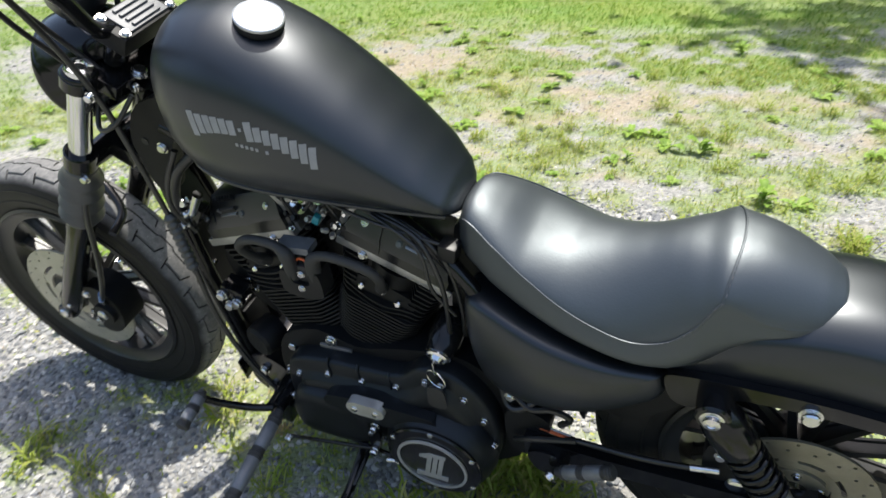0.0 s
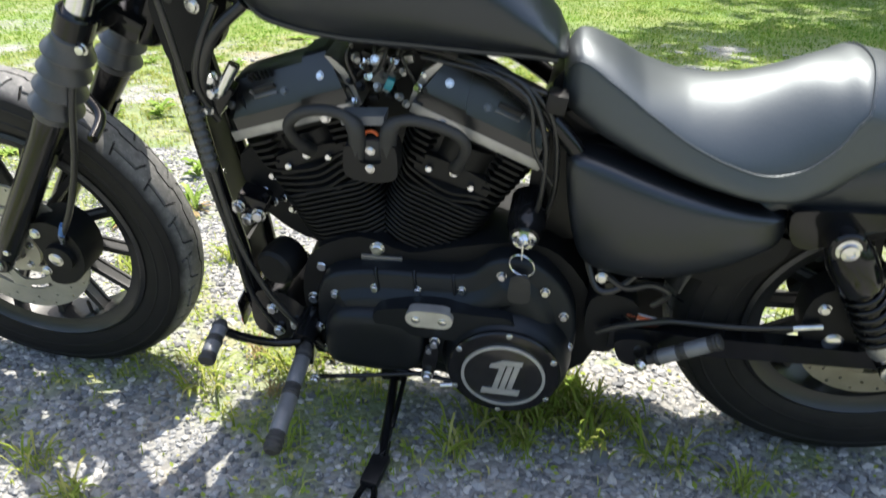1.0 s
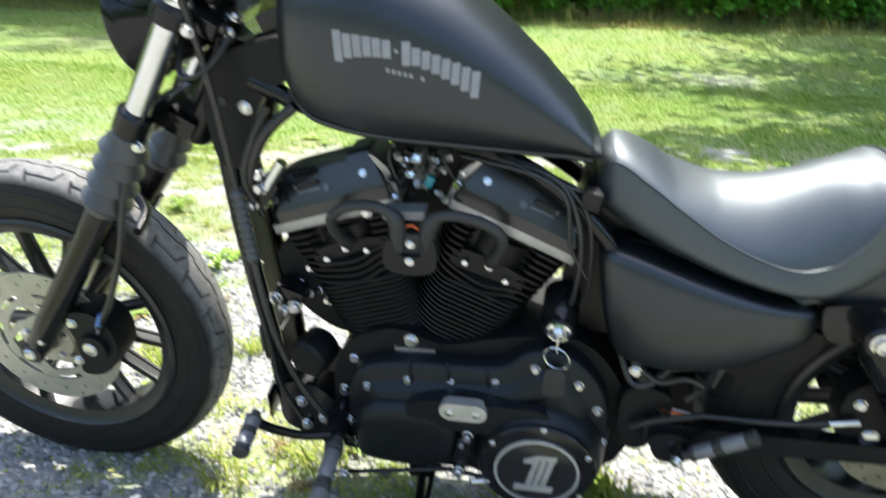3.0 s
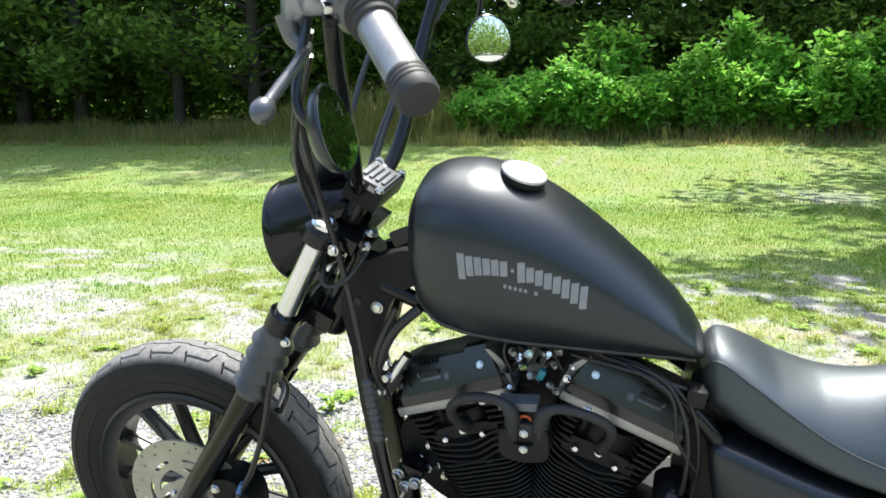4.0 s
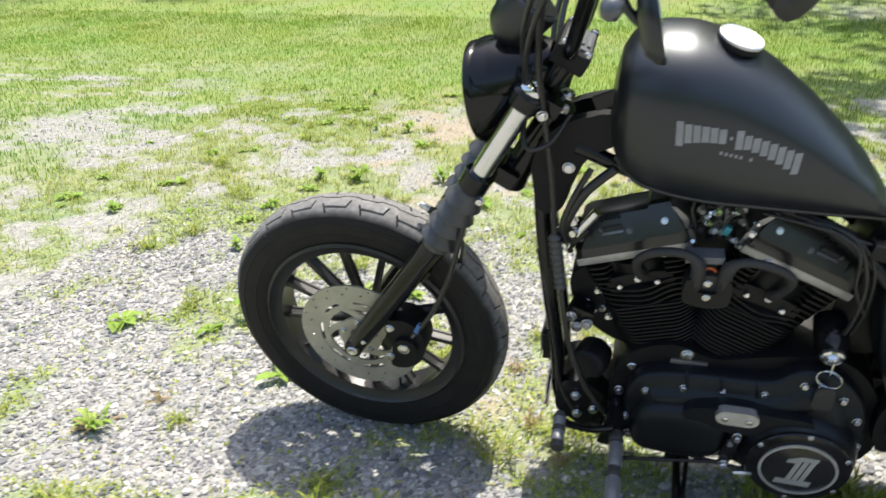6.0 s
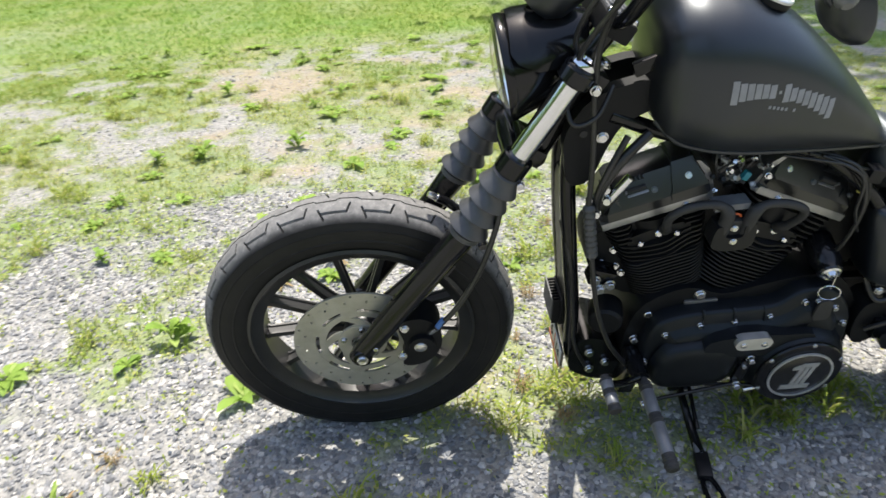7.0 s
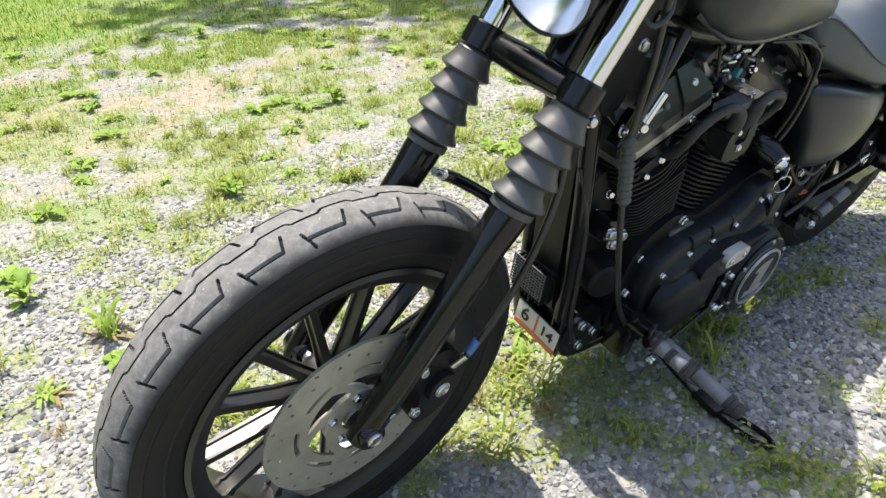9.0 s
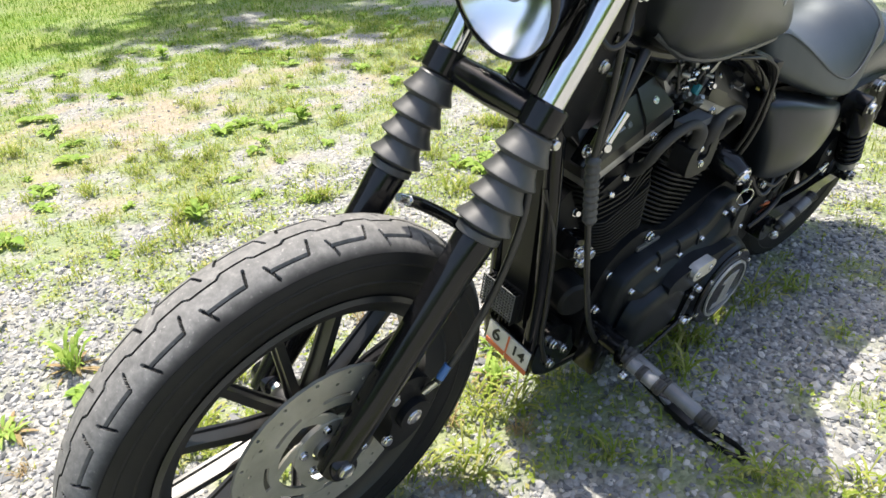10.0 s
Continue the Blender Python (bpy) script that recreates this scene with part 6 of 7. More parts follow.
# dark cover between the down tubes, behind the front wheel
bm = bmesh.new()
slab(bm, rounded([(-0.338, 0.66), (-0.322, 0.66), (-0.296, 0.4), (-0.283, 0.28), (-0.298, 0.28), (-0.31, 0.4)], 3), -0.034, 0.034)
guard = part("wiring_cover", bm, PLASTIC, bike, "matt black wiring cover between the down tubes", bevel=0.004, bevel_angle=50)
for z in (0.6, 0.5, 0.42):
    hexbolt("cover_bolt", (-0.318 + (0.6 - z) * 0.13, -0.03, z), (-1, 0, -0.1), 0.005, guard, h=0.004)
# fittings ahead of the front head
random.seed(11)
bm = bmesh.new()
box(bm, (-0.265, -0.06, 0.655), (0.03, 0.03, 0.06), Matrix.Rotation(radians(35), 3, "Y"))
horn = part("horn_bracket", bm, GLOSS, bike, "black bracket with bright fittings", bevel=0.004)
for p in ((-0.28, -0.078, 0.64), (-0.268, -0.07, 0.69), (-0.29, -0.07, 0.665), (-0.262, -0.078, 0.67)):
    hexbolt("bracket_bolt", p, (random.uniform(-0.5, 0.2), -1, random.uniform(-0.3, 0.6)), 0.008, horn, h=0.012)
bm = bmesh.new()
cyl(bm, (-0.255, -0.075, 0.67), (-0.225, -0.075, 0.715), 0.009, n=14)
part("bright_tube", bm, CHROME, horn)
bm = bmesh.new()
box(bm, (-0.245, -0.06, 0.465), (0.05, 0.04, 0.04), Matrix.Rotation(radians(20), 3, "Y"))
mnt = part("engine_mount", bm, GLOSS, bike, "black front engine mount", bevel=0.005)
for p in ((-0.262, -0.084, 0.47), (-0.25, -0.084, 0.445), (-0.23, -0.084, 0.455)):
    hexbolt("mount_bolt", p, LEFT, 0.0095, mnt, BOLT, h=0.009)
bm = bmesh.new()
slab(bm, rounded([(-0.29, 0.22), (-0.27, 0.27), (-0.22, 0.27), (-0.17, 0.22), (-0.17, 0.16), (-0.23, 0.15), (-0.28, 0.17)], 3), -0.07, 0.06)
fm = part("front_mount", bm, GLOSS, bike, bevel=0.006)
for p in ((-0.245, -0.074, 0.235), (-0.205, -0.074, 0.2), (-0.24, -0.074, 0.18)):
    hexbolt("mount_bolt", p, LEFT, 0.009, fm, h=0.008)

# cables
CABLES = [
    ([(-0.235, -0.27, 1.28), (-0.3, -0.2, 1.16), (-0.325, -0.13, 1.02), (-0.318, -0.1, 0.9), (-0.305, -0.095, 0.78), (-0.299, -0.09, 0.67)], 0.0052),
    ([(-0.282, -0.1, 0.549), (-0.262, -0.115, 0.43), (-0.225, -0.12, 0.32), (-0.175, -0.12, 0.24), (-0.13, -0.12, 0.19)], 0.0052),
    ([(-0.245, -0.25, 1.26), (-0.33, -0.17, 1.12), (-0.355, -0.09, 1.0), (-0.33, -0.06, 0.93)], 0.0045),
    ([(-0.255, -0.24, 1.23), (-0.32, -0.19, 1.1), (-0.35, -0.11, 0.98), (-0.34, -0.07, 0.9)], 0.0045),
    ([(-0.205, 0.33, 1.3), (-0.26, 0.24, 1.2), (-0.31, 0.14, 1.06), (-0.32, 0.06, 0.96), (-0.3, 0.02, 0.87)], 0.0052),
    ([(-0.215, 0.31, 1.29), (-0.29, 0.22, 1.15), (-0.33, 0.12, 1.02), (-0.33, 0.05, 0.93)], 0.0052),
    ([(-0.19, 0.36, 1.33), (-0.26, 0.3, 1.33), (-0.33, 0.16, 1.2), (-0.36, 0.06, 1.03), (-0.37, 0.03, 0.88), (-0.38, 0.02, 0.8)], 0.005),
    ([(-0.36, -0.06, 0.9), (-0.35, -0.1, 0.85), (-0.31, -0.1, 0.86), (-0.28, -0.07, 0.9)], 0.0042),
    ([(-0.24, -0.07, 0.8), (-0.27, -0.085, 0.74), (-0.285, -0.085, 0.68), (-0.27, -0.07, 0.62)], 0.006),
    ([(-0.2, -0.065, 0.8), (-0.245, -0.08, 0.76), (-0.275, -0.08, 0.7), (-0.28, -0.07, 0.65)], 0.009),
    ([(-0.335, -0.045, 0.6), (-0.312, -0.066, 0.5), (-0.292, -0.07, 0.36), (-0.28, -0.07, 0.26), (-0.24, -0.07, 0.17)], 0.0045),
]
for k, (pts, r) in enumerate(CABLES):
    bm = bmesh.new()
    pipe(bm, pts, r, 10)
    part("control_cable", bm, WIRE_M, bike, "black control cable")
bm = bmesh.new()
prof = [(0, 0.006)]
for k in range(9):
    prof += [(0.004 + k * 0.013, 0.0085), (0.008 + k * 0.013, 0.0118), (0.012 + k * 0.013, 0.0118), (0.016 + k * 0.013, 0.0085)]
prof += [(0.125, 0.006)]
lathe(bm, (-0.299, -0.089, 0.67), Vector((0.017, -0.013, -0.121)), prof, 20)
part("cable_boot", bm, BELLOWS, bike, "ribbed rubber clutch cable boot", smooth=60)

# ---- side stand, out to the left
down = Matrix.Rotation(radians(-13), 3, "X")


def ground_point(x, y, z):
    """A place of the ground in the bike's own axes."""
    return down @ Vector((x, y - 0.135, z))


root = ground_point(-0.018, 0.035, 0.085)
bm = bmesh.new()
pipe(bm, [root, ground_point(-0.014, -0.035, 0.036), ground_point(-0.012, -0.08, 0.012), ground_point(-0.012, -0.115, 0.0)], lambda t: 0.0085 + 0.004 * t, 14)
stand = part("side_stand", bm, GLOSS, bike, "black steel side stand on the gravel")
bm = bmesh.new()
loop = [(-0.013, -0.17), (-0.005, -0.2), (-0.006, -0.255), (-0.018, -0.285), (-0.033, -0.28), (-0.037, -0.245), (-0.034, -0.2), (-0.026, -0.17)]
pipe(bm, [ground_point(x, y, -0.012 - 0.003 * (y + 0.17) / -0.115) for x, y in loop], 0.006, 10, 4, closed=True)
part("stand_foot", bm, GLOSS, stand, "looped stand foot")
bm = bmesh.new()
lean_in = down @ Matrix.Rotation(radians(9), 3, "X") @ Matrix.Rotation(radians(-9), 3, "Z")
box(bm, ground_point(-0.016, -0.142, -0.005), (0.033, 0.068, 0.02), lean_in)
part("stand_sleeve", bm, PLASTIC, stand, bevel=0.006)
bm = bmesh.new()
box(bm, ground_point(-0.0125, -0.093, 0.01), (0.019, 0.05, 0.012), lean_in)
part("stand_flat", bm, CLAMP_GREY, stand, "worn grey flat of the stand leg", bevel=0.004)
bm = bmesh.new()
box(bm, root + Vector((0, 0.012, 0.006)), (0.05, 0.05, 0.045))
part("stand_bracket", bm, GLOSS, stand, bevel=0.006)
bm = bmesh.new()
pipe(bm, [root + Vector((0.022, -0.005, 0.004)), ground_point(0.0, -0.03, 0.05), ground_point(-0.003, -0.065, 0.03)], 0.005, 10, 4)
part("stand_spring", bm, GLOSS, stand)

# ---- rear plate on a side mount
bm = bmesh.new()
box(bm, (0.985, -0.15, 0.43), (0.006, 0.115, 0.125), Matrix.Rotation(radians(-12), 3, "Y"))
plate = part("rear_plate", bm, BADGE_BLACK, bike, "black rear plate with bright green bars", bevel=0.002)
for k in range(4):
    bm = bmesh.new()
    box(bm, (0.9805 , -0.15 - 0.033 + 0.022 * k, 0.43), (0.002, 0.007, 0.05 - 0.008 * (k % 2)), Matrix.Rotation(radians(-12), 3, "Y"))
    part("plate_bar", bm, GREEN_INK, plate, "bright green bar", bevel=0.0003)
bm = bmesh.new()
pipe(bm, [(0.985, -0.12, 0.45), (0.93, -0.11, 0.5), (0.9, -0.11, 0.53)], 0.007)
part("plate_bracket", bm, GLOSS, plate)

# ---------------------------------------------------------------- the yard
def smooth01(t):
    t = min(max(t, 0.0), 1.0)
    return t * t * (3 - 2 * t)


def fine(x, y, s, k=0.0):
    return noise.noise((x * s + k, y * s - k, k * 1.7))


def blob(x, y, cx, cy, rx, ry):
    return math.exp(-(((x - cx) / rx) ** 2 + ((y - cy) / ry) ** 2))


def height(x, y):
    """The ground: level round the bike, rising gently to the trees."""
    f = y - 5.0
    up = 0.05 * (math.sqrt(f * f + 2.0) + f) / 2 if f > -25 else 0.0
    g = y - 11.0
    up += 0.075 * (math.sqrt(g * g + 4.0) + g) / 2 if g > -20 else 0.0
    up = min(up, 2.4)
    near = blob(x, y, 0, 0.1, 1.3, 0.6)
    bumps = 0.012 * fine(x, y, 1.7) + 0.006 * fine(x, y, 6.0, 3)
    return max(0.0, up - 0.018) + bumps * (1 - 0.75 * near) - 0.022


def cover(x, y):
    """How much grass, and how much bare soil."""
    wob = 0.5 * fine(x, y, 0.9, 5) + 0.3 * fine(x, y, 2.6, 9)
    lawn = smooth01((y - 3.7 + 1.1 * wob - 0.12 * min(x, 4)) / 1.3)
    path = smooth01((-x - 3.4 + wob) / 1.2) * smooth01((5.8 - y + wob) / 1.5)
    lawn *= 1 - 0.75 * path
    lawn *= 0.8 + 0.2 * smooth01((fine(x, y, 1.1, 90) + 0.5 * fine(x, y, 3.3, 93) + 0.25) / 0.5)
    for cx, cy, rx, ry in ((2.3, 10.1, 1.15, 0.32), (-9.4, 11.4, 0.75, 0.45), (-7.9, 11.25, 0.45, 0.4), (-2.4, 13.9, 0.7, 0.6), (-1.5, 12.5, 0.5, 0.25), (1.5, 4.75, 0.45, 0.18), (-0.55, 4.05, 0.5, 0.22), (-5.6, 4.3, 0.9, 0.6), (-4.2, 3.0, 0.8, 0.5)):
        lawn *= 1 - 0.9 * min(1, 2.4 * blob(x, y, cx, cy, rx, ry) * (0.8 + wob))
    tuft = smooth01((fine(x, y, 2.3, 21) + 0.75 * fine(x, y, 6.5, 33) + 0.45 * fine(x, y, 15, 37) + 0.16 + 0.26 * smooth01((y - 0.5) / 1.4)) / 0.5)
    under = blob(x, y, -0.2, -0.25, 1.2, 0.45)
    patch = 0.9 * tuft * (1 - 0.15 * under) * (0.25 + 0.75 * smooth01((y + 1.6) / 0.8))
    grass = max(lawn, patch)
    soil = max(blob(x, y, -0.2, 2.85, 1.1, 0.55), blob(x, y, -1.15, 3.4, 0.9, 0.6), 0.8 * blob(x, y, -1.6, 4.5, 0.7, 0.5), 0.8 * blob(x, y, 0.7, 3.05, 0.5, 0.4), 0.5 * blob(x, y, -0.4, 0.25, 0.3, 0.2), 0.62 * blob(x, y, 1.3, 2.1, 1.3, 0.9), 0.5 * blob(x, y, -1.2, 2.0, 1.2, 0.6))
    soil = 0.8 * smooth01((soil + 0.7 * fine(x, y, 3.1, 40) + 0.5 * fine(x, y, 9, 44) - 0.35) / 0.6)
    grass *= 1 - 0.45 * soil * (1 - 0.4 * lawn)
    return grass, soil


def axis(lo, hi, step, far, grow):
    inside = list(np.arange(lo, hi + 1e-6, step))
    out, s = [], step
    a = hi
    while a < far:
        s *= grow
        a += s
        out.append(a)
    neg, s = [], step
    a = lo
    while a > -far:
        s *= grow
        a -= s
        neg.append(a)
    return np.array(neg[::-1] + inside + out)


def ground_mix(x, y):
    """Thatch shows less between the stones of the yard than on the lawn."""
    g, s = cover(x, y)
    lawn = smooth01((y - 2.4) / 1.6)
    return g * lawn + 0.72 * g ** 1.4 * (1 - lawn), s


gx, gy = axis(-3.0, 2.2, 0.035, 420, 1.13), axis(-1.2, 5.0, 0.035, 420, 1.13)
pts = np.array([(x, y, height(x, y)) for y in gy for x in gx], dtype=np.float32)
# weedy gravel goes on behind the yard
cov = np.array([(*(ground_mix(x, y) if -45 < x < 45 and -8 < y < 40 else (1 if y > 4 else 0.1, 0)), 0, 1) for y in gy for x in gx], dtype=np.float32)
nx, ny = len(gx), len(gy)
i = np.arange(nx * ny).reshape(ny, nx)
quads = np.stack([i[:-1, :-1], i[:-1, 1:], i[1:, 1:], i[1:, :-1]], -1).reshape(-1, 4)


def mesh_of(name, verts, polys, mat, smooth=True):
    """A mesh from arrays of equal-sided faces."""
    me = bpy.data.meshes.new(name)
    verts, polys = np.asarray(verts, np.float32), np.asarray(polys, np.int32)
    n, k = polys.shape
    me.vertices.add(len(verts))
    me.vertices.foreach_set("co", verts.ravel())
    me.loops.add(n * k)
    me.loops.foreach_set("vertex_index", polys.ravel())
    me.polygons.add(n)
    me.polygons.foreach_set("loop_start", np.arange(0, n * k, k, dtype=np.int32))
    me.polygons.foreach_set("loop_total", np.full(n, k, np.int32))
    me.polygons.foreach_set("use_smooth", np.full(n, smooth))
    me.update(calc_edges=True)
    me.materials.append(mat)
    return me


me = mesh_of("ground", pts, quads, GROUND)
ca = me.color_attributes.new("cover", "FLOAT_COLOR", "POINT")
ca.data.foreach_set("color", cov.ravel())
tagged(new("ground", me), "grey gravel yard with weedy grass and bare soil patches", "ground", kind="structure")


def blades(rng, spots, h0, h1, w0, w1, bend):
    """Grass blades of three triangles each at (x, y, scale)."""
    n = len(spots)
    spots = np.asarray(spots)
    a = rng.uniform(0, 2 * np.pi, n)
    hh = rng.uniform(h0, h1, n) * spots[:, 3]
    ww = rng.uniform(w0, w1, n)
    lean = rng.uniform(0.1, bend, n)
    d = np.stack([np.cos(a), np.sin(a)], -1)
    s = np.stack([-d[:, 1], d[:, 0]], -1)
    base = spots[:, :3]
    v = np.zeros((n, 5, 3), np.float32)
    v[:, 0, :2] = base[:, :2] - s * ww[:, None] / 2
    v[:, 1, :2] = base[:, :2] + s * ww[:, None] / 2
    mid = base[:, :2] + d * (hh * lean * 0.35)[:, None]
    v[:, 2, :2] = mid - s * ww[:, None] * 0.4
    v[:, 3, :2] = mid + s * ww[:, None] * 0.4
    v[:, 4, :2] = base[:, :2] + d * (hh * lean)[:, None]
    v[:, 0, 2] = v[:, 1, 2] = base[:, 2] - 0.003
    v[:, 2, 2] = v[:, 3, 2] = base[:, 2] + hh * 0.6
    v[:, 4, 2] = base[:, 2] + hh * np.sqrt(np.clip(1 - (lean * 0.8) ** 2, 0.1, 1))
    o = (np.arange(n) * 5)[:, None, None]
    f = np.array([[0, 1, 3], [0, 3, 2], [2, 3, 4]])[None] + o
    return v.reshape(-1, 3), f.reshape(-1, 3)


def scatter(rng, n, x0, x1, y0, y1, keep):
    out = []
    xs, ys, r = rng.uniform(x0, x1, n), rng.uniform(y0, y1, n), rng.uniform(0, 1, n)
    for x, y, q in zip(xs, ys, r):
        p = keep(x, y)
        if q < p:
            out.append((x, y, height(x, y), 0.55 + 0.6 * p))
    return out


rng = np.random.default_rng(4)


def off_tyres(x, y):
    """0 on the strips where the tyres stand."""
    return 0.0 if (abs(y - 0.13) < 0.07 and (abs(x + 0.744) < 0.1 or abs(x - 0.785) < 0.12)) else 1.0


def near_grass(x, y):
    g, s = cover(x, y)
    clump = smooth01((fine(x, y, 14, 60) + 0.25) / 0.4)
    return off_tyres(x, y) * (0.085 + g ** 1.5 * (0.15 + 0.85 * clump)) * (1 - 0.5 * s)


def dry_grass(x, y):
    g, s = cover(x, y)
    clump = smooth01((fine(x, y, 11, 80) + 0.1) / 0.4)
    return off_tyres(x, y) * (0.14 * g + 0.55 * s + 0.09) * clump


v, f = blades(rng, scatter(rng, 105000, -3.2, 2.4, -0.9, 3.9, near_grass), 0.014, 0.042, 0.002, 0.0045, 1.2)
tagged(new("yard_grass", mesh_of("yard_grass", v, f, GRASS_NEAR)), "short patchy green grass growing through gravel", "grass", kind="stuff")
v, f = blades(rng, scatter(rng, 70000, -3.2, 2.6, -0.9, 5.0, dry_grass), 0.015, 0.045, 0.0016, 0.003, 1.3)
tagged(new("dry_grass", mesh_of("dry_grass", v, f, GRASS_DRY)), "thin straw-coloured dry grass", "grass", kind="stuff")
v, f = blades(rng, scatter(rng, 200000, -11.0, 6.5, 3.2, 9.0, lambda x, y: cover(x, y)[0] ** 1.5 * 0.95), 0.012, 0.04, 0.0035, 0.007, 1.5)
v3, f3 = blades(rng, scatter(rng, 50000, -9.0, -3.2, 0.5, 3.2, near_grass), 0.015, 0.045, 0.003, 0.006, 1.3)
v, f = np.concatenate([v, v3]), np.concatenate([f, f3 + len(v)])
v2, f2 = blades(rng, scatter(rng, 100000, -21, 15, 8.0, 18.2, lambda x, y: cover(x, y)[0] ** 1.5 * 0.8), 0.02, 0.055, 0.008, 0.014, 1.5)
tagged(new("lawn_grass", mesh_of("lawn_grass", np.concatenate([v, v2]), np.concatenate([f, f2 + len(v)]), GRASS_LAWN)), "sunlit rough mown green lawn grass", "grass", kind="stuff")



def small_leaves(rng, spots, size):
    n = len(spots)
    p = np.asarray(spots)[:, :3] + np.stack([np.zeros(n), np.zeros(n), rng.uniform(0.003, 0.022, n)], -1)
    a = rng.uniform(0, 2 * np.pi, n)
    tip = rng.uniform(-0.15, 0.5, n)
    d = np.stack([np.cos(a), np.sin(a), tip], -1)
    s = np.stack([-np.sin(a), np.cos(a), rng.uniform(-0.3, 0.3, n)], -1)
    L = (rng.uniform(0.5, 1.4, n) * size)[:, None]
    v = np.stack([p, p + d * L * 0.5 + s * L * 0.32, p + d * L, p + d * L * 0.5 - s * L * 0.32], 1)
    f = np.arange(n * 4).reshape(n, 4)
    return v.reshape(-1, 3), f


v, f = small_leaves(rng, scatter(rng, 200000, -3.4, 2.6, -0.8, 4.4, near_grass), 0.0115)
tagged(new("ground_weeds", mesh_of("ground_weeds", v, f, GRASS_NEAR)), "low clover and small weeds between the stones", "weeds", kind="stuff")

# gravel stones
bm = bmesh.new()
bmesh.ops.create_icosphere(bm, subdivisions=1, radius=1)
ico_v = np.array([q.co for q in bm.verts])
ico_f = np.array([[q.index for q in p.verts] for p in bm.faces])
bm.free()
spots = scatter(rng, 66000, -2.3, 1.7, -0.75, 1.6, lambda x, y: 0.95 * (1 - 0.75 * cover(x, y)[0]) * (1 - 0.7 * cover(x, y)[1]))
spots += scatter(rng, 16000, -6.0, 2.0, 1.6, 4.6, lambda x, y: 0.8 * (1 - cover(x, y)[0]) * (1 - 0.6 * cover(x, y)[1]))
n = len(spots)
sp = np.array(spots)[:, :3]
size = rng.lognormal(-5.05, 0.36, n)
turn = rng.normal(size=(n, 3, 3))
turn = np.linalg.qr(turn)[0]
scale = rng.uniform(0.55, 1.25, (n, 3)) * size[:, None]
jit = rng.uniform(0.72, 1.18, (n, len(ico_v), 1))
vv = np.einsum("nij,nkj->nki", turn, (ico_v[None] * jit) * scale[:, None, :])
vv[:, :, 2] *= 0.66
vv += sp[:, None, :] + np.array([0, 0, 0.001])
ff = ico_f[None] + (np.arange(n) * len(ico_v))[:, None, None]
tagged(new("gravel", mesh_of("gravel", vv.reshape(-1, 3), ff.reshape(-1, 3), STONE, False)), "loose crushed blue-grey gravel", "gravel", kind="stuff")


# weeds
def leaf_strip(bm, base, a, length, width, rise, droop, fold=0.25):
    d = Vector((math.cos(a), math.sin(a), 0))
    s = Vector((-d.y, d.x, 0))
    rows = []
    for t, w in ((0.0, 0.12), (0.25, 0.7), (0.5, 1.0), (0.78, 0.75), (1.0, 0.03)):
        p = Vector(base) + d * (length * t) + Vector((0, 0, rise * math.sin(t * 1.9) - droop * t * t))
        rows.append([bm.verts.new(p + s * (width * w / 2 * k) + Vector((0, 0, abs(k) * width * w * fold))) for k in (-1, 0, 1)])
    for r0, r1 in zip(rows, rows[1:]):
        for k in (0, 1):
            bm.faces.new((r0[k], r0[k + 1], r1[k + 1], r1[k]))


def weed(seed, tall):
    rnd = random.Random(seed)
    th = new("weed")
    bm = bmesh.new()
    for k in range(rnd.randint(9, 15)):
        L = rnd.uniform(0.028, 0.06) * (0.8 if tall else 1)
        leaf_strip(bm, (rnd.uniform(-0.008, 0.008), rnd.uniform(-0.008, 0.008), 0.004 + (rnd.uniform(0, 0.028) if tall else 0)), rnd.uniform(0, 6.28), L, L * rnd.uniform(0.4, 0.62), rnd.uniform(0.005, 0.018) * (1.8 if tall else 1), rnd.uniform(0.0, 0.01))
    part("foliage", bm, WEED, th, smooth=70)
    bm = bmesh.new()
    for k in range(3 if tall else 1):
        pipe(bm, [(0, 0, -0.004), (rnd.uniform(-0.01, 0.01), rnd.uniform(-0.01, 0.01), 0.01 if not tall else 0.034)], 0.0016, 6, 3)
    part("stem", bm, WEED, th)
    return th


WEEDS = [(-1.98, 3.92), (-1.53, 4.14), (-1.15, 2.12), (-1.05, 1.44), (-1.09, 0.22), (-1.19, 1.27), (-0.62, 1.49), (-1.73, 1.05), (-1.51, 1.05), (-1.73, 4.36), (-0.65, 2.42), (-0.39, 2.72), (0.48, 2.2), (0.16, 1.81), (0.99, 3.18),
         (-0.9, 0.83), (0.54, 2.25), (-1.03, 1.28), (-1.76, 0.38), (-2.51, 1.77), (-3.2, 2.47), (-2.96, 2.69), (-0.32, 1.54), (-0.08, 1.77), (-0.66, 2.18), (0.3, 0.28), (0.3, 0.2), (0.2, 0.3)]
rnd = random.Random(8)
for k in range(230):
    x, y = rnd.uniform(-3.0, 2.2), rnd.uniform(0.35, 4.4)
    if cover(x, y)[0] > 0.35:
        WEEDS.append((x, y))
def grass_tuft(seed):
    rnd = random.Random(seed)
    th = new("grass_tuft")
    bm = bmesh.new()
    for k in range(46):
        L = rnd.uniform(0.025, 0.075)
        leaf_strip(bm, (rnd.gauss(0, 0.016), rnd.gauss(0, 0.016), -0.002), rnd.uniform(0, 6.28), L * rnd.uniform(0.4, 0.9), rnd.uniform(0.003, 0.0055), L * rnd.uniform(0.5, 0.95), rnd.uniform(0.0, 0.02), 0.1)
    part("foliage", bm, GRASS_NEAR, th, smooth=70)
    return th


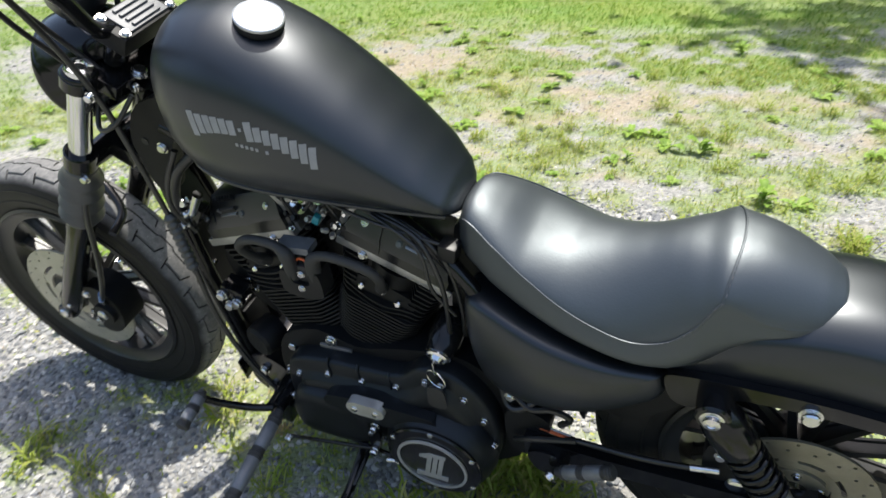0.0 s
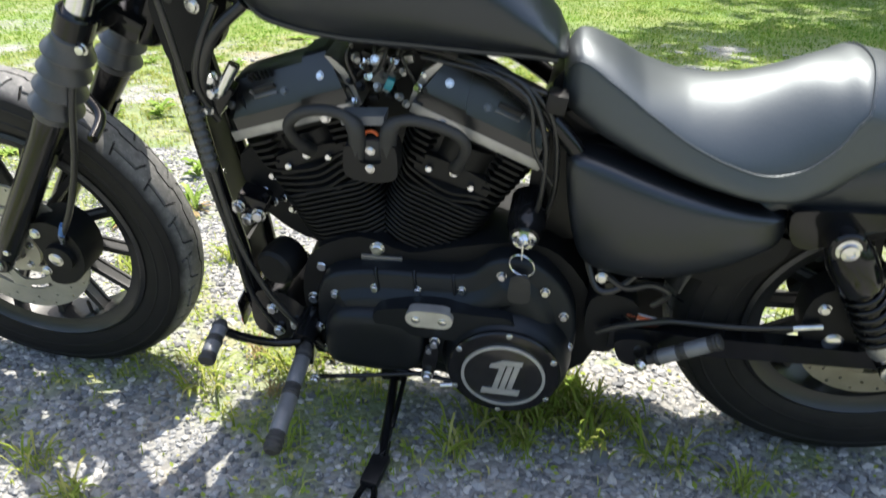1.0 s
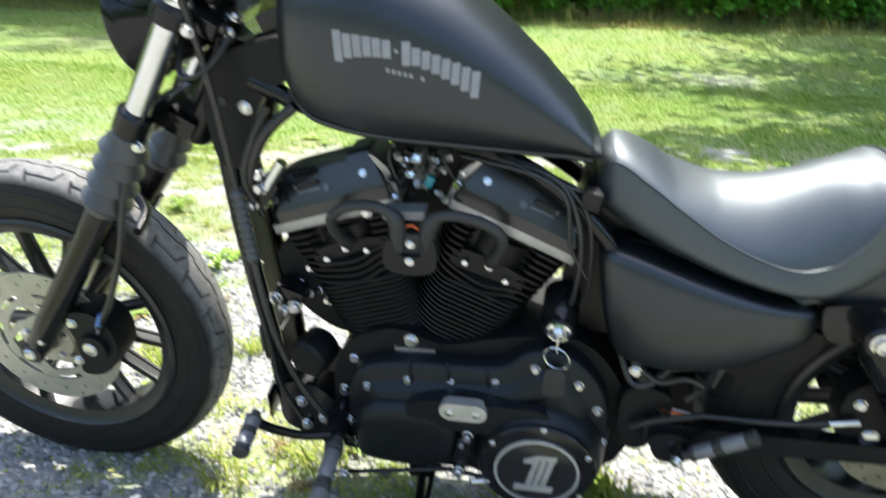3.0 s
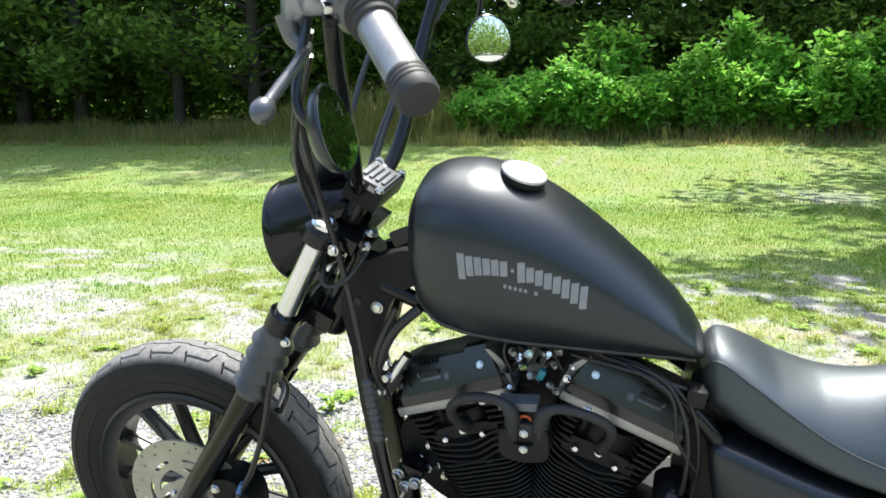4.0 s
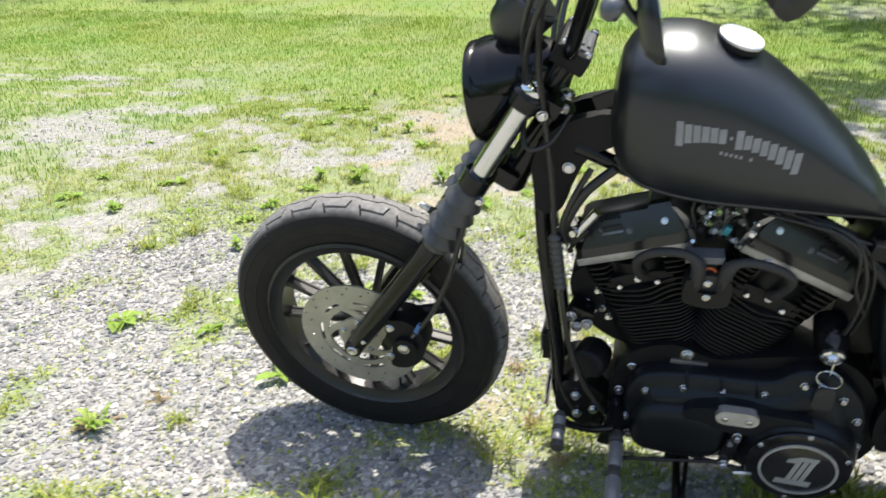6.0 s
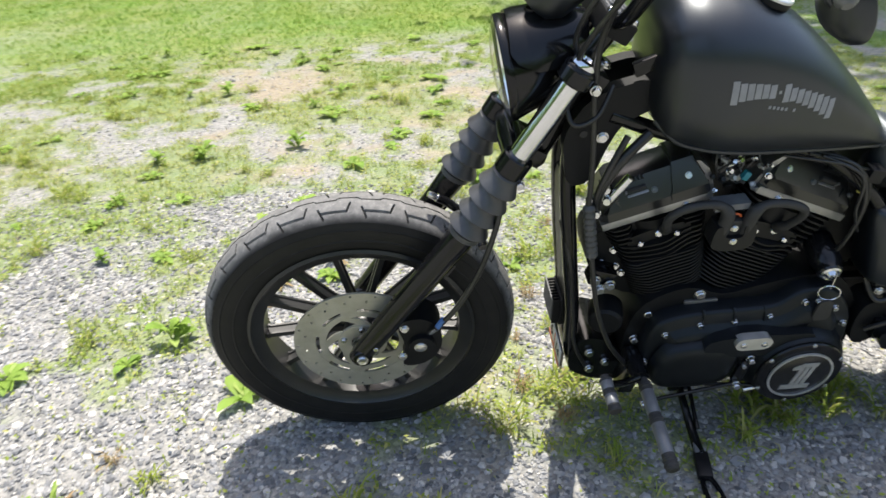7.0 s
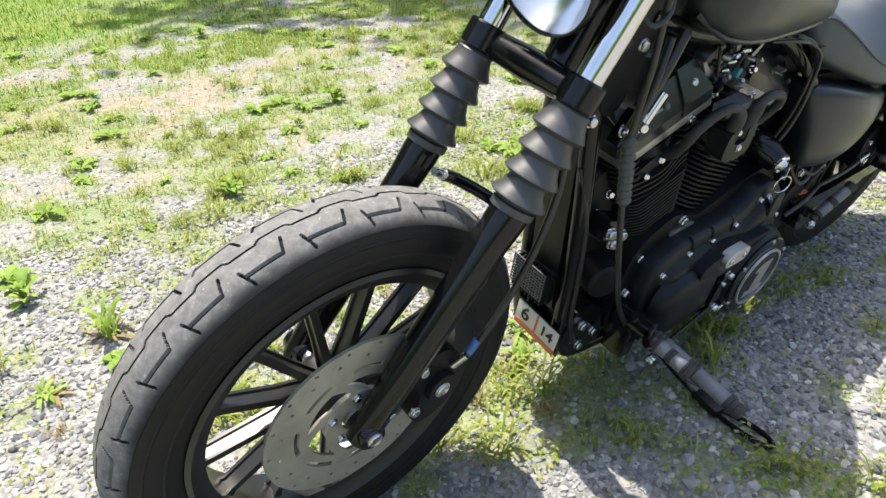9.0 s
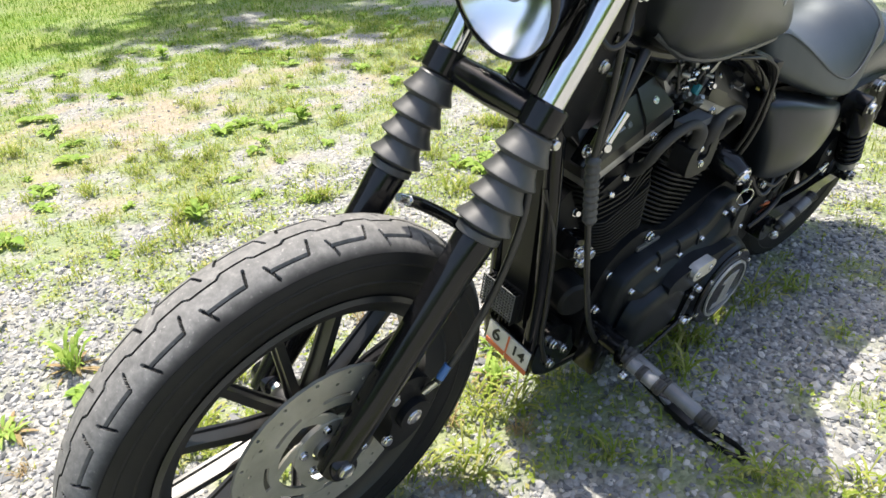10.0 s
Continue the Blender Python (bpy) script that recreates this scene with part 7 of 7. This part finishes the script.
def tall_weed(seed, length, upright):
    """A clump of long broad leaves, with dead brown ones at its foot."""
    rnd = random.Random(seed)
    th = new("tall_weed")
    bm = bmesh.new()
    for k in range(24):
        L = length * rnd.uniform(0.55, 1.0)
        leaf_strip(bm, (rnd.gauss(0, 0.01), rnd.gauss(0, 0.01), 0.0), rnd.uniform(0, 6.28), L * rnd.uniform(0.35, 0.8), L * rnd.uniform(0.09, 0.16), L * upright * rnd.uniform(0.6, 1.0), L * rnd.uniform(0.0, 0.25), 0.2)
    part("foliage", bm, WEED, th, smooth=70)
    bm = bmesh.new()
    for k in range(14):
        L = length * rnd.uniform(0.4, 0.8)
        leaf_strip(bm, (rnd.gauss(0, 0.012), rnd.gauss(0, 0.012), 0.001), rnd.uniform(0, 6.28), L, L * 0.14, 0.012, 0.008, 0.2)
    part("dead_leaves", bm, GRASS_DRY, th, "dry brown leaves at the foot", smooth=70)
    return th


for k, (x, y, length, up) in enumerate(((-0.9, 0.96, 0.11, 0.95), (-0.2, 0.22, 0.085, 0.55), (-0.12, 0.3, 0.09, 0.5), (-1.46, -0.12, 0.1, 0.7), (0.24, 0.12, 0.12, 0.6), (-1.07, 0.82, 0.09, 0.4), (0.28, 0.21, 0.11, 0.6))):
    th = tall_weed(90 + k, length, up)
    th.matrix_basis = Matrix.Translation((x, y, height(x, y)))
    tagged(th, "bright green long-leaved weed with dry foot in gravel", "weed", group="tall weeds in the yard")
kinds = [weed(k, k % 3 == 2) for k in range(5)]
tufts = [grass_tuft(60 + k) for k in range(4)]
dry = [grass_tuft(80 + k) for k in range(2)]
for th in dry:
    for ob in th.children:
        ob.data.materials[0] = GRASS_DRY
for k in range(22):
    x, y = rnd.uniform(-1.7, 1.1), rnd.uniform(-0.7, 1.2)
    if not off_tyres(x, y):
        x += 0.25
    m = Matrix.Translation((x, y, height(x, y))) @ Matrix.Rotation(rnd.uniform(0, 6.28), 4, "Z") @ Matrix.Scale(rnd.uniform(0.45, 0.8), 4)
    th = dry[k] if k < 2 else copy_thing(dry[k % 2], m)
    th.matrix_basis = m
    tagged(th, "small dried orange-brown weed in the gravel", "dry weed", group="dry weeds in the yard")
spots = [(-0.3, 0.15), (-0.26, 0.2), (-0.23, 0.13), (0.29, 0.12), (0.34, 0.1), (0.38, 0.07), (0.36, 0.13), (0.33, 0.15), (0.43, 0.08), (0.27, 0.08), (0.2, 0.12), (0.25, 0.06), (0.28, 0.16), (0.33, 0.1), (0.16, 0.03), (0.24, -0.02), (0.31, 0.2), (-0.5, 0.12), (-0.42, 0.05), (0.3, 0.1), (0.36, 0.02), (0.22, 0.0), (0.5, -0.02), (0.12, -0.06), (0.62, -0.05), (-0.2, -0.1), (-0.62, -0.22), (-0.5, -0.28), (-1.25, -0.05)]
while len(spots) < 190:
    x, y = rnd.uniform(-2.6, 1.8), rnd.uniform(-0.75, 3.4)
    if cover(x, y)[0] > 0.4 and off_tyres(x, y) and not (abs(y - 0.1) < 0.2 and abs(x) < 1.15):
        spots.append((x, y))
for k, (x, y) in enumerate(spots):
    m = Matrix.Translation((x, y, height(x, y))) @ Matrix.Rotation(rnd.uniform(0, 6.28), 4, "Z") @ Matrix.Scale(rnd.uniform(0.7, 1.35) if k > 29 else rnd.uniform(0.9, 1.5), 4)
    th = tufts[k] if k < 4 else copy_thing(tufts[k % 4], m)
    th.matrix_basis = m
    tagged(th, "small tuft of green grass growing in gravel", "grass tuft", group="grass tufts in the yard")
for k, (x, y) in enumerate(WEEDS):
    m = Matrix.Translation((x, y, height(x, y))) @ Matrix.Rotation(rnd.uniform(0, 6.28), 4, "Z") @ Matrix.Scale(rnd.uniform(0.6, 1.5), 4)
    if k < 5:
        th = kinds[k]
        th.matrix_basis = m
    else:
        th = copy_thing(kinds[k % 5], m)
        th.matrix_basis = m
    tagged(th, "low broad-leaved green weed growing in gravel", "weed", group="weeds in the yard")

# tall meadow grass along the trees
spots = []
for x, y, q in zip(rng.uniform(-26, 16, 80000), rng.uniform(16.4, 19.6, 80000), rng.uniform(0, 1, 80000)):
    if q < 0.25 + 0.75 * smooth01((fine(x, y, 0.8, 71) + 0.2) / 0.4):
        spots.append((x, y, height(x, y), (0.25 + 0.75 * smooth01((y - 16.6) / 1.5)) * (0.5 + 1.15 * blob(x, 0, -7.4, 0, 3.4, 1) + 0.3 * fine(x, y, 0.5, 77))))
v, f = blades(rng, spots, 0.3, 1.3, 0.009, 0.022, 1.0)
tagged(new("tall_grass", mesh_of("tall_grass", v, f, GRASS_TALL)), "tall unmown grass along the wood's edge", "grass", kind="stuff")


# leaves for shrubs and trees: folded four-cornered blades
def leaf_cloud(rng, centres, per, spread, size, flat=0.6):
    c = np.repeat(np.asarray(centres), per, axis=0)
    n = len(c)
    p = c[:, :3] + rng.normal(size=(n, 3)) * spread * c[:, 3:4] * np.array([1, 1, 0.75])
    a = rng.normal(size=(n, 3))
    a[:, 2] *= flat
    a /= np.linalg.norm(a, axis=1)[:, None]
    b = np.cross(a, rng.normal(size=(n, 3)) * [0.5, 0.5, 0.2] + [0, 0, 1])
    b /= np.linalg.norm(b, axis=1)[:, None] + 1e-9
    nn = np.cross(a, b)
    L = rng.uniform(0.7, 1.3, n)[:, None] * size
    v = np.zeros((n, 6, 3))
    v[:, 0] = p
    v[:, 1] = p + a * L * 0.35 + b * L * 0.3 + nn * L * 0.08
    v[:, 2] = p + a * L * 0.75 + b * L * 0.2 + nn * L * 0.05
    v[:, 3] = p + a * L - nn * L * 0.12
    v[:, 4] = p + a * L * 0.75 - b * L * 0.2 + nn * L * 0.05
    v[:, 5] = p + a * L * 0.35 - b * L * 0.3 + nn * L * 0.08
    o = (np.arange(n) * 6)[:, None, None]
    f = np.array([[0, 1, 2, 3], [0, 3, 4, 5]])[None] + o
    return v.reshape(-1, 3), f.reshape(-1, 4)


def make_shrub(seed, w, h):
    rnd = random.Random(seed)
    r = np.random.default_rng(seed)
    th = new("shrub")
    bm = bmesh.new()
    tips = []
    for k in range(12):
        a, q = rnd.uniform(0, 6.28), rnd.uniform(0.15, 1.0)
        top = Vector((math.cos(a) * w * q, math.sin(a) * w * q * 0.8, h * (1.05 - 0.45 * q * q) * rnd.uniform(0.75, 1.05)))
        mid = top * 0.5 + Vector((0, 0, 0.15 * h))
        pipe(bm, [(0.1 * math.cos(a), 0.1 * math.sin(a), -0.05), mid, top], lambda t: 0.018 * (1.1 - t), 6, 4)
        for t in np.linspace(0.25, 1.0, 9):
            p = Vector((0, 0, 0)).lerp(mid, min(1, t * 2)) if t < 0.5 else mid.lerp(top, t * 2 - 1)
            tips.append((*p, rnd.uniform(0.6, 1.2)))
    part("stem", bm, BARK, th)
    v, f = leaf_cloud(r, tips, 20, 0.2, 0.23)
    ob = new("foliage", mesh_of("foliage", v, f, SHRUB_LEAF))
    ob.parent = th
    return th


def make_tree(seed, h, low, wide=1.0):
    rnd = random.Random(seed)
    r = np.random.default_rng(seed)
    th = new("tree")
    bm = bmesh.new()
    bend = Vector((rnd.uniform(-0.6, 0.6), rnd.uniform(-0.5, 0.3), 0))
    line = [Vector((0, 0, -0.2)), Vector((0, 0, h * 0.3)) + bend * 0.3, Vector((0, 0, h * 0.65)) + bend * 0.8, Vector((0, 0, h)) + bend]
    pipe(bm, line, lambda t: 0.2 * (1.15 - t), 12, 6)
    trunk = part("trunk", bm, BARK, th)
    tips = []
    for k in range(52):
        t = low + (1 - low) * rnd.random() ** 1.3
        p = Vector((0, 0, h * t)) + bend * t
        a = rnd.uniform(0, 6.28)
        L = (min(h * 0.3 * (1.15 - t), 3.6) + 1.0) * wide
        q = p + Vector((math.cos(a) * L, math.sin(a) * L, L * rnd.uniform(-0.05, 0.45)))
        bm = bmesh.new()
        pipe(bm, [p, p.lerp(q, 0.5) + Vector((0, 0, 0.2)), q], lambda s: 0.06 * (1.1 - s), 7, 4)
        part("limb", bm, BARK, trunk)
        for s in np.linspace(0.3, 1.05, 7):
            tips.append((*p.lerp(q, s), rnd.uniform(0.7, 1.3)))
    v, f = leaf_cloud(r, tips, 34, 0.42, 0.26)
    ob = new("crown", mesh_of("crown", v, f, TREE_LEAF))
    ob.parent = th
    return th


rnd = random.Random(3)
shrubs = [make_shrub(20, 1.2, 2.3), make_shrub(21, 1.4, 2.8), make_shrub(22, 1.1, 1.9)]
k = 0
for x in np.arange(-4.6, 15.5, 1.1):
    for row in range(2):
        px, py = x + rnd.uniform(-0.3, 0.3), 17.8 + row * 1.1 + rnd.uniform(-0.3, 0.3)
        s = rnd.uniform(0.75, 1.1) * (0.85 if row == 0 else 1.05) * (0.7 + 0.2 * smooth01((x + 5) / 4) - 0.12 * smooth01((x - 3) / 4))
        m = Matrix.Translation((px, py, height(px, py))) @ Matrix.Rotation(rnd.uniform(0, 6.28), 4, "Z") @ Matrix.Scale(s, 4)
        th = shrubs[k] if k < 3 else copy_thing(shrubs[k % 3], m)
        th.matrix_basis = m
        tagged(th, "bright green leafy shrub at the wood's edge", "shrub", group="shrubs along the wood")
        k += 1
trees = [make_tree(40, 32, 0.03), make_tree(41, 34, 0.035), make_tree(42, 30, 0.03)]
k = 0
for row, (y0, step) in enumerate(((20.3, 3.1), (25.0, 3.8))):
    for x in np.arange(-32 - row, 24 + row, step):
        px, py = x + rnd.uniform(-0.8, 0.8), y0 + rnd.uniform(-0.7, 0.7) + (8.5 if x > -5.5 else 4.0 if x > -11 else 0.8)
        m = Matrix.Translation((px, py, height(px, py))) @ Matrix.Rotation(rnd.uniform(0, 6.28), 4, "Z") @ Matrix.Scale(rnd.uniform(0.85, 1.2), 4)
        th = trees[k] if k < 3 else copy_thing(trees[k % 3], m)
        th.matrix_basis = m
        tagged(th, "dark leafy broad-leaved tree at the wood's edge", "tree", group="trees along the wood")
        k += 1
# one spreading tree beside the yard, out of view, whose shade falls on the lawn
th = make_tree(47, 17, 0.3, 1.35)
th.matrix_basis = Matrix.Translation((6.7, 10.2, height(6.7, 10.2)))
tagged(th, "spreading broad-leaved tree shading the lawn beside the yard", "tree")
# a second tree out of view, added only to shade the far lawn
th = make_tree(48, 17, 0.4, 1.45)
th.matrix_basis = Matrix.Translation((10.3, 16.2, height(10.3, 16.2)))
tagged(th, "unseen broad-leaved tree added to shade the far lawn", "tree")
# understorey and far wood
cl = [(x, y, height(x, y) + z, q) for x, y, z, q in zip(rng.uniform(-40, 34, 2600), rng.uniform(21.5, 30, 2600), 5.5 * rng.uniform(0, 1, 2600) ** 1.6 + 0.1, rng.uniform(0.7, 1.4, 2600))]
v, f = leaf_cloud(rng, cl, 26, 0.5, 0.24)
tagged(new("undergrowth", mesh_of("undergrowth", v, f, TREE_LEAF)), "dark dense undergrowth below the trees", "undergrowth", kind="stuff")
cl = [(x, y, 1.0 + z, q) for x, y, z, q in zip(rng.uniform(-66, 60, 3600), rng.uniform(36, 43, 3600), 17 * rng.uniform(0, 1, 3600) ** 1.5 + 0.6, rng.uniform(1.2, 2.2, 3600))]
ring = [(x, y) for x, y in zip(rng.uniform(-60, 56, 6500), rng.uniform(-56, 36, 6500)) if abs(x) > 34 or y < -28]
cl += [(x, y, 1.0 + z, q) for (x, y), z, q in zip(ring, 9 * rng.uniform(0, 1, len(ring)) ** 1.4, rng.uniform(1.2, 2.2, len(ring)))]
v, f = leaf_cloud(rng, cl, 18, 0.8, 0.75)
tagged(new("far_wood", mesh_of("far_wood", v, f, TREE_LEAF)), "dark wood behind the yard", "wood", kind="stuff")
